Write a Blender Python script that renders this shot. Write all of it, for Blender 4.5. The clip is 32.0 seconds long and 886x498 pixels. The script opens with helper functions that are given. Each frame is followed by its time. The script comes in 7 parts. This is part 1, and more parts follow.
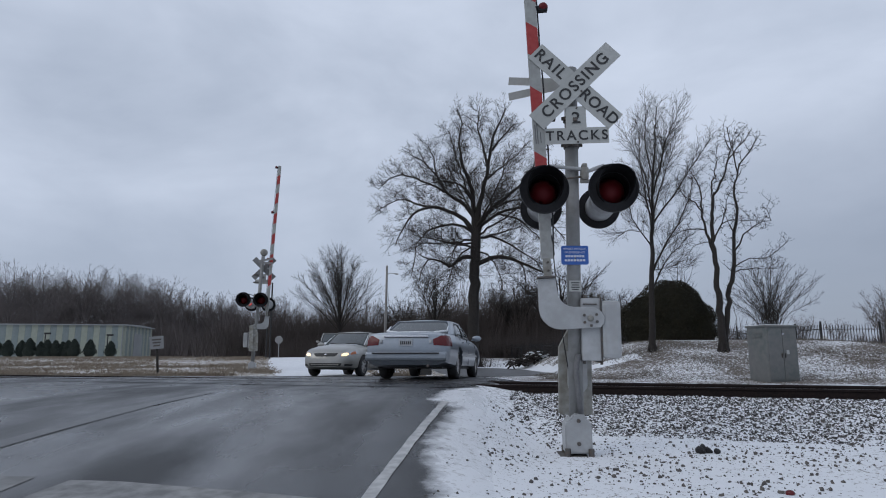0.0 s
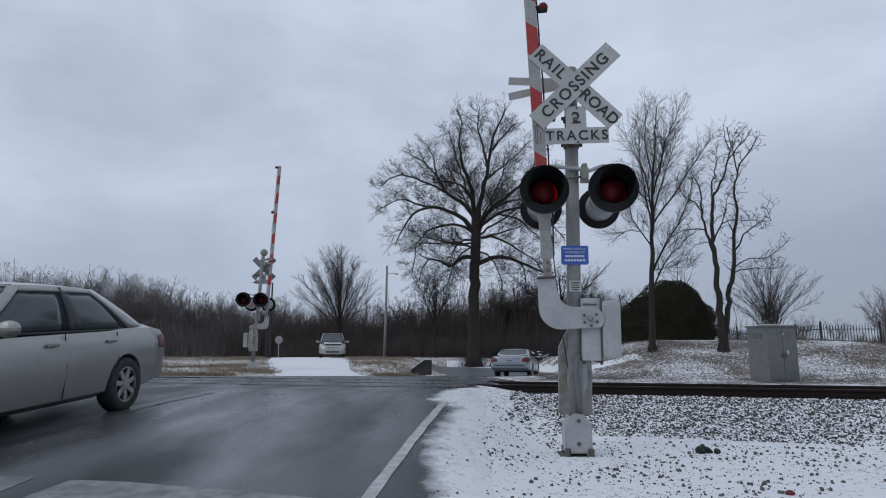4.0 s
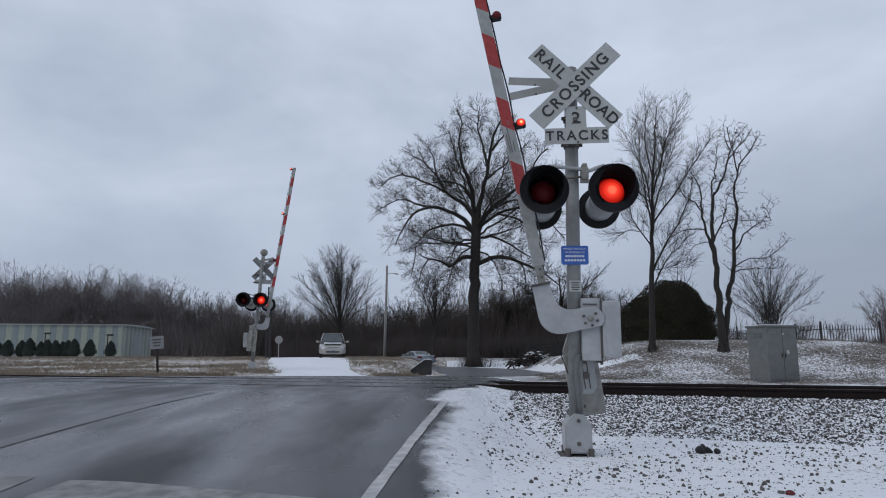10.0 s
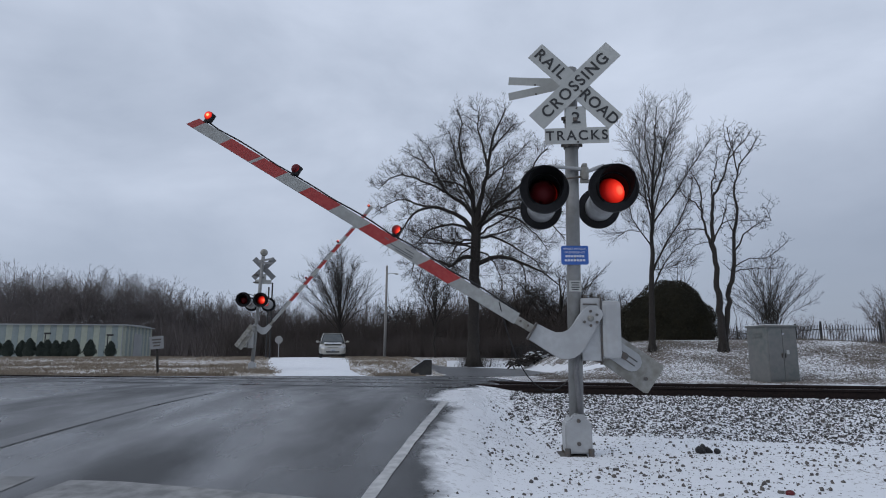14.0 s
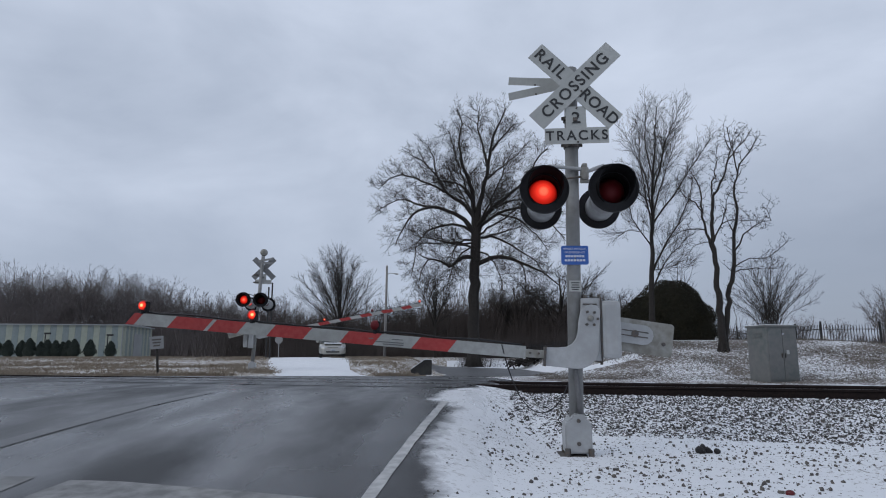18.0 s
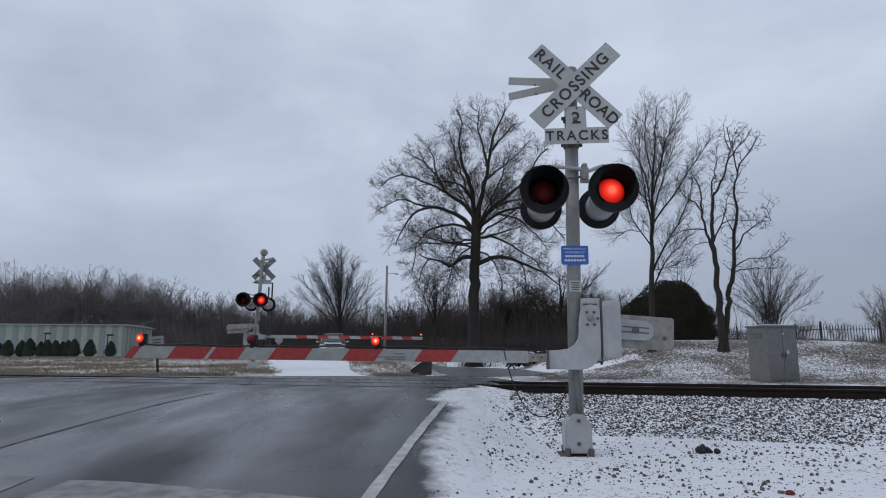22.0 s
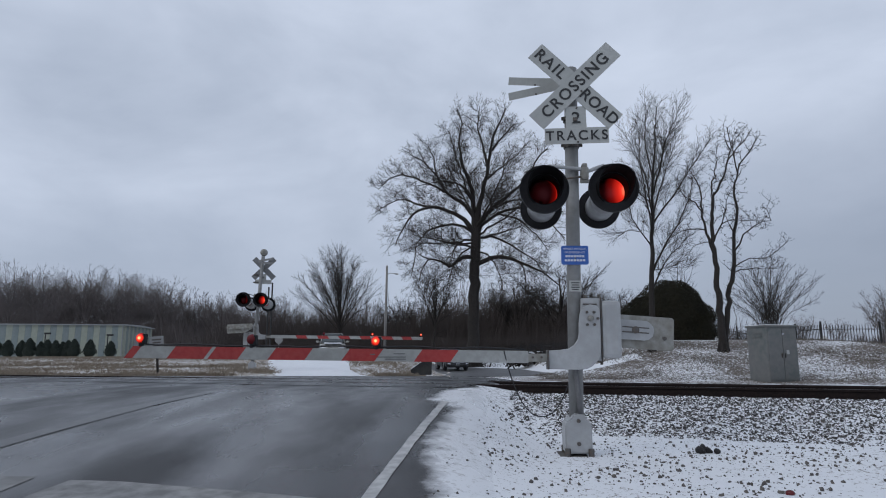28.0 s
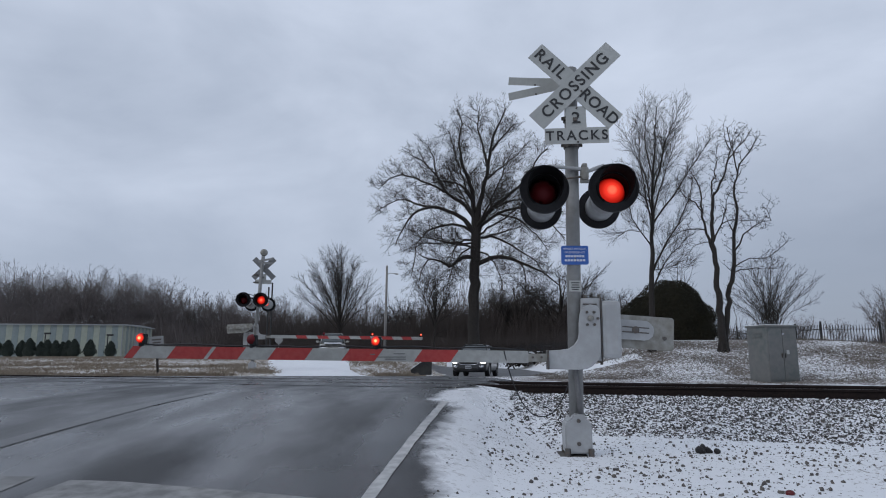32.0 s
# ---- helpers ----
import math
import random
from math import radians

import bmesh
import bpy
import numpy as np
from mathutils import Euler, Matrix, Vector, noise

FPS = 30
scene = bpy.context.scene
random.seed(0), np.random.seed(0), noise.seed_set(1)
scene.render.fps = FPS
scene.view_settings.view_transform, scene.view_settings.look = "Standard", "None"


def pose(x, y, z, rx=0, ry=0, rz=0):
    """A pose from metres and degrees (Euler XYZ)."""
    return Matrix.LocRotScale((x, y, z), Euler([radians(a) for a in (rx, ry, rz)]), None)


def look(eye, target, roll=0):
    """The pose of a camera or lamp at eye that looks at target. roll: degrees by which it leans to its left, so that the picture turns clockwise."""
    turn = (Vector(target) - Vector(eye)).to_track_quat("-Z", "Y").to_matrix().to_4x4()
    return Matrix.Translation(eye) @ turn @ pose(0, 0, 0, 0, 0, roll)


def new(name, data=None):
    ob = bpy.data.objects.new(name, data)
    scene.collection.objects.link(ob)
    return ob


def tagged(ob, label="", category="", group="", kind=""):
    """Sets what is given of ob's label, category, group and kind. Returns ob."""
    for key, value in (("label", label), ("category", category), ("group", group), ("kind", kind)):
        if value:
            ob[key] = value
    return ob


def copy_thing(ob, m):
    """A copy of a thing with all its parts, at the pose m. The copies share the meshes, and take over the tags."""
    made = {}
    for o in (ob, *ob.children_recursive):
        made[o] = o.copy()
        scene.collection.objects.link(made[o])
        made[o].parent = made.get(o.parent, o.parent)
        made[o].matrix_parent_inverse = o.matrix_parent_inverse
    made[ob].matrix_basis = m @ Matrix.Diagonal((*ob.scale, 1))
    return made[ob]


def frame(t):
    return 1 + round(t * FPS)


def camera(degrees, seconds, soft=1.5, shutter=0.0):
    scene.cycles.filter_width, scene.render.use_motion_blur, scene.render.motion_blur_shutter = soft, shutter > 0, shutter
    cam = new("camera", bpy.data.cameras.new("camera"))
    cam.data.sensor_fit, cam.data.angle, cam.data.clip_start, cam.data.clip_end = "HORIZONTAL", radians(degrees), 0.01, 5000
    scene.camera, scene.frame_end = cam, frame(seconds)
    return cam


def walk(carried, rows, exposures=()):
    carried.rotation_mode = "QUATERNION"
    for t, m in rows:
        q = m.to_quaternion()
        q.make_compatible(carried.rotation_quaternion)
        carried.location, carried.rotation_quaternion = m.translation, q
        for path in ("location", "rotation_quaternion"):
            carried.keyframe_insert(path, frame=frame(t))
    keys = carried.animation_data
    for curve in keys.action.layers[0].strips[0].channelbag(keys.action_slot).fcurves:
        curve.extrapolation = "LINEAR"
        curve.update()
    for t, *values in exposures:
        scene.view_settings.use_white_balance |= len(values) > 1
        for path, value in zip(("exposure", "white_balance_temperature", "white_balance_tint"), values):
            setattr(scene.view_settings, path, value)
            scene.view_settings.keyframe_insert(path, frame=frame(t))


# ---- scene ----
cam = camera(70, 32.0, soft=1.05)
EYE = (0.0, 0.0, 1.07)
walk(cam, [(0.0, pose(*EYE, 99.63, 0, 0)), (32.0, pose(*EYE, 99.63, 0, 0))])

# ---- world and light: an overcast winter afternoon ----
world = bpy.data.worlds.new("overcast")
scene.world = world
world.use_nodes = True
wn, wl = world.node_tree.nodes, world.node_tree.links
wn.clear()
w_out = wn.new("ShaderNodeOutputWorld")
w_bg = wn.new("ShaderNodeBackground")
w_sky = wn.new("ShaderNodeTexSky")
w_sky.sky_type, w_sky.sun_disc = "NISHITA", False
w_sky.sun_elevation, w_sky.sun_rotation = radians(32), radians(-120)
w_co = wn.new("ShaderNodeTexCoord")
w_map = wn.new("ShaderNodeMapping")
w_map.inputs["Scale"].default_value = (1.0, 1.0, 2.2)
w_map.inputs["Rotation"].default_value = (0.0, 0.08, 0.5)
w_n1 = wn.new("ShaderNodeTexNoise")
w_n1.inputs["Scale"].default_value, w_n1.inputs["Detail"].default_value = 2.3, 7.0
w_n1.inputs["Roughness"].default_value, w_n1.inputs["Distortion"].default_value = 0.52, 0.25
w_r = wn.new("ShaderNodeValToRGB")
w_r.color_ramp.elements[0].position, w_r.color_ramp.elements[0].color = 0.32, (0.435, 0.50, 0.622, 1)
w_r.color_ramp.elements[1].position, w_r.color_ramp.elements[1].color = 0.64, (0.638, 0.712, 0.855, 1)
w_sep = wn.new("ShaderNodeSeparateXYZ")
w_hz = wn.new("ShaderNodeMapRange")
w_hz.inputs["From Min"].default_value, w_hz.inputs["From Max"].default_value = 0.0, 0.30
w_hz.inputs["To Min"].default_value, w_hz.inputs["To Max"].default_value = 0.70, 0.0
w_low = wn.new("ShaderNodeMixRGB")
w_low.inputs["Color2"].default_value = (0.36, 0.42, 0.54, 1)
w_mix = wn.new("ShaderNodeMixRGB")
w_mix.inputs["Fac"].default_value = 0.94
w_scale = wn.new("ShaderNodeMixRGB")
w_scale.blend_type = "MULTIPLY"
w_scale.inputs["Fac"].default_value = 1.0
w_scale.inputs["Color2"].default_value = (0.1, 0.1, 0.1, 1)
wl.new(w_co.outputs["Generated"], w_map.inputs["Vector"])
wl.new(w_map.outputs["Vector"], w_n1.inputs["Vector"])
wl.new(w_n1.outputs["Fac"], w_r.inputs["Fac"])
wl.new(w_co.outputs["Generated"], w_sep.inputs["Vector"])
wl.new(w_sep.outputs["Z"], w_hz.inputs["Value"])
wl.new(w_hz.outputs["Result"], w_low.inputs["Fac"])
wl.new(w_r.outputs["Color"], w_low.inputs["Color1"])
# heavier cloud low on the side away from the sun
w_ax = wn.new("ShaderNodeMapRange")
w_ax.interpolation_type = "SMOOTHSTEP"
w_ax.inputs["From Min"].default_value, w_ax.inputs["From Max"].default_value = -0.05, 0.65
w_az = wn.new("ShaderNodeMapRange")
w_az.interpolation_type = "SMOOTHSTEP"
w_az.inputs["From Min"].default_value, w_az.inputs["From Max"].default_value = 0.48, 0.02
w_pr = wn.new("ShaderNodeMath")
w_pr.operation = "MULTIPLY"
w_pk = wn.new("ShaderNodeMath")
w_pk.operation = "MULTIPLY"
w_pk.inputs[1].default_value = 0.62
w_dim = wn.new("ShaderNodeMixRGB")
w_dim.inputs["Color2"].default_value = (0.215, 0.25, 0.33, 1)
wl.new(w_sep.outputs["X"], w_ax.inputs["Value"])
wl.new(w_sep.outputs["Z"], w_az.inputs["Value"])
wl.new(w_ax.outputs["Result"], w_pr.inputs[0])
wl.new(w_az.outputs["Result"], w_pr.inputs[1])
wl.new(w_pr.outputs["Value"], w_pk.inputs[0])
wl.new(w_pk.outputs["Value"], w_dim.inputs["Fac"])
wl.new(w_low.outputs["Color"], w_dim.inputs["Color1"])
wl.new(w_sky.outputs["Color"], w_scale.inputs["Color1"])
wl.new(w_scale.outputs["Color"], w_mix.inputs["Color1"])
wl.new(w_dim.outputs["Color"], w_mix.inputs["Color2"])
wl.new(w_mix.outputs["Color"], w_bg.inputs["Color"])
w_bg.inputs["Strength"].default_value = 1.0
wl.new(w_bg.outputs["Background"], w_out.inputs["Surface"])

sun = new("sun", bpy.data.lights.new("sun", "SUN"))
sun.data.energy, sun.data.angle, sun.data.color = 0.5, radians(40), (1.0, 0.97, 0.93)
sun.matrix_world = look((-14, -8, 14), (0, 0, 0))


# ---- materials ----
def ramp(nt, fac, stops):
    r = nt.nodes.new("ShaderNodeValToRGB")
    els = r.color_ramp.elements
    while len(els) < len(stops):
        els.new(0.5)
    for e, (p, c) in zip(els, stops):
        e.position, e.color = p, (*c, 1) if len(c) == 3 else c
    nt.links.new(fac, r.inputs["Fac"])
    return r.outputs["Color"]


def noise_tex(nt, scale, detail=4.0, stretch=(1, 1, 1), rough=0.55, space="Object", turn=(0, 0, 0)):
    co = nt.nodes.new("ShaderNodeTexCoord")
    mp = nt.nodes.new("ShaderNodeMapping")
    mp.inputs["Scale"].default_value = stretch
    mp.inputs["Rotation"].default_value = turn
    n = nt.nodes.new("ShaderNodeTexNoise")
    n.inputs["Scale"].default_value, n.inputs["Detail"].default_value = scale, detail
    n.inputs["Roughness"].default_value = rough
    nt.links.new(co.outputs[space], mp.inputs["Vector"])
    nt.links.new(mp.outputs["Vector"], n.inputs["Vector"])
    return n.outputs["Fac"]


def mix(nt, fac, a, b, mode="MIX"):
    m = nt.nodes.new("ShaderNodeMixRGB")
    m.blend_type = mode
    for key, v in (("Fac", fac), ("Color1", a), ("Color2", b)):
        if hasattr(v, "is_linked"):
            nt.links.new(v, m.inputs[key])
        elif isinstance(v, (int, float)):
            m.inputs[key].default_value = v
        else:
            m.inputs[key].default_value = (*v, 1)
    return m.outputs["Color"]


def material(name, color, rough=0.6, metal=0.0, grain=None, coarse=None, bump=0.0, bump_scale=60.0, spec=0.5, coat=0.0):
    """color: base; grain and coarse: (scale, other colour, amount), fine grain and large stains."""
    m = bpy.data.materials.new(name)
    m.use_nodes = True
    nt = m.node_tree
    b = nt.nodes["Principled BSDF"]
    b.inputs["Roughness"].default_value, b.inputs["Metallic"].default_value = rough, metal
    b.inputs["Specular IOR Level"].default_value = spec
    b.inputs["Coat Weight"].default_value = coat
    col = color
    for g in (coarse, grain):
        if g:
            f = ramp(nt, noise_tex(nt, g[0], 5.0), [(0.38, (0, 0, 0)), (0.66, (g[2],) * 3)])
            col = mix(nt, f, col, g[1])
    if isinstance(col, tuple):
        b.inputs["Base Color"].default_value = (*col, 1)
    else:
        nt.links.new(col, b.inputs["Base Color"])
    if bump:
        bp = nt.nodes.new("ShaderNodeBump")
        bp.inputs["Strength"].default_value, bp.inputs["Distance"].default_value = bump, 0.01
        nt.links.new(noise_tex(nt, bump_scale, 4.0), bp.inputs["Height"])
        nt.links.new(bp.outputs["Normal"], b.inputs["Normal"])
    return m


def glow_material(name, dark, bright, strength, hot=6.0):
    """A lamp globe that shines from one side (its own -y) and is dark red on the other."""
    m = bpy.data.materials.new(name)
    m.use_nodes = True
    nt = m.node_tree
    b = nt.nodes["Principled BSDF"]
    b.inputs["Base Color"].default_value = (*dark, 1)
    b.inputs["Roughness"].default_value = 0.55
    b.inputs["Specular IOR Level"].default_value = 0.25
    co = nt.nodes.new("ShaderNodeTexCoord")
    nrm = nt.nodes.new("ShaderNodeVectorMath")
    nrm.operation = "NORMALIZE"
    sep = nt.nodes.new("ShaderNodeSeparateXYZ")
    neg = nt.nodes.new("ShaderNodeMath")
    neg.operation = "MULTIPLY"
    neg.inputs[1].default_value = -1.0
    nt.links.new(co.outputs["Object"], nrm.inputs[0])
    nt.links.new(nrm.outputs["Vector"], sep.inputs["Vector"])
    nt.links.new(sep.outputs["Y"], neg.inputs[0])
    r, g, bl = bright
    col = ramp(nt, neg.outputs["Value"], [(0.0, (0.0, 0.0, 0.0)), (0.45, (0.14 * r, 0.08 * g, 0.08 * bl)), (0.78, (0.62 * r, 0.6 * g, 0.6 * bl)), (0.93, (r, 1.6 * g, 1.6 * bl)), (0.985, (r, hot * g, hot * bl))])
    nt.links.new(col, b.inputs["Emission Color"])
    b.inputs["Emission Strength"].default_value = strength
    return m


def snow_mix_material(name, dark, dark2, scale, lo, hi, stretch=(1, 1, 1), snow=(0.745, 0.757, 0.78), patch=0.0, bump=0.5):
    """Broken snow cover over darker ground: speckle at one scale, thinner and thicker cover at another."""
    m = bpy.data.materials.new(name)
    m.use_nodes = True
    nt = m.node_tree
    b = nt.nodes["Principled BSDF"]
    b.inputs["Roughness"].default_value = 0.85
    b.inputs["Specular IOR Level"].default_value = 0.2
    fine = noise_tex(nt, scale, 5.0, stretch, 0.65)
    big = noise_tex(nt, 0.6, 3.0)
    add = nt.nodes.new("ShaderNodeMath")
    add.operation = "MULTIPLY_ADD"
    add.inputs[1].default_value, add.inputs[2].default_value = patch, -0.5 * patch
    nt.links.new(big, add.inputs[0])
    tot = nt.nodes.new("ShaderNodeMath")
    nt.links.new(fine, tot.inputs[0])
    nt.links.new(add.outputs["Value"], tot.inputs[1])
    cover = ramp(nt, tot.outputs["Value"], [(lo, (0, 0, 0)), (hi, (1, 1, 1))])
    soil = mix(nt, noise_tex(nt, scale * 2.3, 2.0), dark, dark2)
    nt.links.new(mix(nt, cover, soil, snow), b.inputs["Base Color"])
    bp = nt.nodes.new("ShaderNodeBump")
    bp.inputs["Strength"].default_value, bp.inputs["Distance"].default_value = bump, 0.02
    nt.links.new(fine, bp.inputs["Height"])
    nt.links.new(bp.outputs["Normal"], b.inputs["Normal"])
    return m


M_SNOW = snow_mix_material("snow_over_gravel", (0.12, 0.11, 0.10), (0.24, 0.21, 0.18), 26.0, 0.33, 0.42, (1, 0.8, 1), patch=0.16)
M_BALLAST_BED = snow_mix_material("snowy_ballast", (0.05, 0.048, 0.046), (0.15, 0.135, 0.12), 13.0, 0.36, 0.50, patch=0.1, bump=0.9)
M_GRASS = snow_mix_material("snowy_dead_grass", (0.17, 0.135, 0.10), (0.28, 0.235, 0.175), 5.5, 0.47, 0.62, (1, 0.8, 1), patch=0.30)
M_BANK = snow_mix_material("snowy_weedy_bank", (0.075, 0.064, 0.055), (0.17, 0.142, 0.118), 15.0, 0.475, 0.585, patch=0.55)
M_DRIVE = material("packed_snow", (0.78, 0.792, 0.815), 0.8, grain=(5.0, (0.62, 0.635, 0.66), 0.6), coarse=(0.5, (0.68, 0.695, 0.72), 0.5), bump=0.3, bump_scale=8)
M_FAR = snow_mix_material("far_snowy_field", (0.20, 0.17, 0.13), (0.30, 0.26, 0.20), 0.35, 0.40, 0.62, patch=0.3)
M_MAST = material("dull_grey_mast_paint", (0.225, 0.228, 0.225), 0.55, 0.15, grain=(12, (0.17, 0.168, 0.16), 0.6), coarse=(2, (0.275, 0.278, 0.275), 0.6), bump=0.12, bump_scale=30)
M_GALV = material("weathered_silver_paint", (0.335, 0.345, 0.35), 0.5, 0.15, grain=(14, (0.33, 0.33, 0.33), 0.6), coarse=(3, (0.50, 0.51, 0.52), 0.6), bump=0.15, bump_scale=40)
M_GALV_DIRTY = material("stained_silver_paint", (0.34, 0.345, 0.33), 0.6, 0.1, grain=(10, (0.15, 0.135, 0.11), 0.7), coarse=(3.5, (0.22, 0.21, 0.18), 0.9), bump=0.25, bump_scale=30)
M_SIGNBACK = material("bare_sign_back", (0.19, 0.195, 0.20), 0.5, 0.3, grain=(12, (0.20, 0.20, 0.20), 0.6))
M_SIGN = material("dull_white_sign", (0.37, 0.38, 0.365), 0.55, 0.0, grain=(30, (0.34, 0.35, 0.34), 0.5), coarse=(3, (0.47, 0.475, 0.46), 0.6))
M_BLACKTXT = material("black_lettering", (0.02, 0.02, 0.022), 0.6, grain=(60, (0.05, 0.05, 0.05), 0.5))
M_BLACK = material("black_enamel", (0.014, 0.014, 0.016), 0.6, grain=(25, (0.02, 0.02, 0.023), 0.5), bump=0.1, spec=0.2)
M_BOLT = material("dark_steel", (0.10, 0.10, 0.10), 0.5, 0.6, grain=(40, (0.18, 0.12, 0.08), 0.5))
M_CABLE = material("black_rubber_cable", (0.015, 0.015, 0.017), 0.6)
M_GREYCABLE = material("grey_conduit", (0.11, 0.115, 0.12), 0.6, grain=(20, (0.16, 0.16, 0.16), 0.5))
M_RED = material("worn_red_reflective", (0.33, 0.022, 0.022), 0.5, grain=(18, (0.42, 0.07, 0.06), 0.4), coarse=(3, (0.24, 0.02, 0.022), 0.6))
M_WHITE = material("grey_white_reflective", (0.30, 0.31, 0.30), 0.55, grain=(16, (0.24, 0.24, 0.23), 0.6), coarse=(2.2, (0.40, 0.41, 0.40), 0.7))
M_SOOT = material("matt_black_hood", (0.009, 0.009, 0.010), 0.9, grain=(25, (0.014, 0.014, 0.015), 0.5), spec=0.05)
M_CONDUIT = material("weathered_conduit", (0.11, 0.11, 0.115), 0.6, grain=(30, (0.16, 0.16, 0.16), 0.6))
M_BLUE = material("blue_sign", (0.03, 0.11, 0.42), 0.45, grain=(30, (0.05, 0.15, 0.48), 0.5))
M_PALE = material("pale_lettering", (0.62, 0.66, 0.74), 0.6)
M_HOODIN = material("hood_inside", (0.35, 0.36, 0.37), 0.5, grain=(14, (0.25, 0.25, 0.25), 0.5))
M_GLOW = glow_material("red_signal_lens", (0.11, 0.006, 0.009), (1.0, 0.03, 0.016), 0.98)
M_ARMGLOW = glow_material("red_gate_lamp", (0.12, 0.010, 0.014), (1.0, 0.035, 0.014), 1.25, 18.0)


# ---- building helpers ----
def part(name, bm, mat, parent=None, label="", smooth=False):
    me = bpy.data.meshes.new(name)
    bm.to_mesh(me)
    bm.free()
    for m in mat if isinstance(mat, (list, tuple)) else [mat]:
        me.materials.append(m)
    if smooth:
        me.shade_smooth()
    ob = new(name, me)
    if parent:
        ob.parent = parent
    if label:
        ob["label"] = label
    return ob


def thing(name, m, label, category, group="", kind=""):
    ob = new(name)
    ob.empty_display_size = 0.2
    ob.matrix_basis = m
    return tagged(ob, label, category, group, kind)


def box(bm, sx, sy, sz, m=Matrix(), bevel=0.0, mi=0):
    r = bmesh.ops.create_cube(bm, size=1.0, matrix=m @ Matrix.Diagonal((sx, sy, sz, 1)))
    faces = {f for v in r["verts"] for f in v.link_faces}
    if bevel:
        out = bmesh.ops.bevel(bm, geom=list({e for f in faces for e in f.edges}), offset=bevel, segments=2, affect="EDGES", profile=0.6)
        faces = set(out["faces"]) | {f for f in faces if f.is_valid}
    for f in faces:
        f.material_index = mi
    return bm


def cyl(bm, r1, r2, depth, m=Matrix(), seg=24, caps=True):
    bmesh.ops.create_cone(bm, cap_ends=caps, segments=seg, radius1=r1, radius2=r2, depth=depth, matrix=m)
    return bm


def tube(bm, pts, radii, seg=8, caps=True):
    """A tapered tube along points."""
    pts = [Vector(p) for p in pts]
    rings, side = [], None
    for i, p in enumerate(pts):
        d = (pts[min(i + 1, len(pts) - 1)] - pts[max(i - 1, 0)]).normalized()
        if side is None:
            side = d.cross(Vector((0.13, 0.21, 1))).normalized() if abs(d.z) < 0.95 else d.cross(Vector((0, 1, 0.1))).normalized()
        side = (side - d * side.dot(d)).normalized()
        up = d.cross(side)
        r = radii[i] if isinstance(radii, (list, tuple)) else radii
        rings.append([bm.verts.new(p + (side * math.cos(a) + up * math.sin(a)) * r) for a in (2 * math.pi * k / seg for k in range(seg))])
    for a, b in zip(rings, rings[1:]):
        for k in range(seg):
            bm.faces.new((a[k], a[(k + 1) % seg], b[(k + 1) % seg], b[k]))
    if caps:
        bm.faces.new(rings[0][::-1])
        bm.faces.new(rings[-1])
    return bm


def plate(bm, pts, thick, m=Matrix()):
    """A flat outline in x and z, made thick along y (centred)."""
    f = [bm.verts.new(m @ Vector((x, -thick / 2, z))) for x, z in pts]
    b = [bm.verts.new(m @ Vector((x, thick / 2, z))) for x, z in pts]
    bm.faces.new(f)
    bm.faces.new(b[::-1])
    n = len(pts)
    for i in range(n):
        bm.faces.new((f[i], b[i], b[(i + 1) % n], f[(i + 1) % n]))
    bmesh.ops.recalc_face_normals(bm, faces=bm.faces)
    return bm


def lettering(name, text, size, m, parent, mat, depth=0.002, spacing=1.0, width=1.0, bold=0.0):
    """Raised letters in the plane x, z, read from -y."""
    cu = bpy.data.curves.new(name, "FONT")
    cu.body, cu.size, cu.extrude = text, size, depth
    cu.offset = bold
    cu.align_x, cu.align_y, cu.space_character = "CENTER", "CENTER", spacing
    tmp = bpy.data.objects.new(name, cu)
    scene.collection.objects.link(tmp)
    me = bpy.data.meshes.new_from_object(tmp.evaluated_get(bpy.context.evaluated_depsgraph_get()))
    bpy.data.objects.remove(tmp)
    bpy.data.curves.remove(cu)
    me.transform(Matrix.Diagonal((width, 1, 1, 1)))
    me.transform(Matrix.Rotation(radians(90), 4, "X"))
    me.materials.clear()
    me.materials.append(mat)
    ob = new(name, me)
    ob.parent, ob.matrix_basis = parent, m
    return ob


def smooth01(a, b, v):
    t = min(1.0, max(0.0, (v - a) / (b - a)))
    return t * t * (3 - 2 * t)


# ---- plan: the railway runs obliquely across, the road climbs over it ----
RAIL0, RAIL_DEG = Vector((1.2, 11.8)), -19.0
RU = Vector((math.cos(radians(RAIL_DEG)), math.sin(radians(RAIL_DEG))))
RN = Vector((-RU.y, RU.x))


def across(x, y):
    return (x - RAIL0.x) * RN.x + (y - RAIL0.y) * RN.y


def road_z(y):
    z = 0.44 * smooth01(2.0, 8.6, y) + 0.10 * smooth01(7.0, 10.5, y)
    z -= 0.58 * smooth01(14.0, 38.0, y)
    return z + 0.13 * smooth01(42.0, 56.0, y) - 0.9 * smooth01(68.0, 78.0, y)


def edge_x(y):
    """The road's right border line."""
    return -0.49 + 0.13 * (y - 4.45) if y < 20 else 1.55


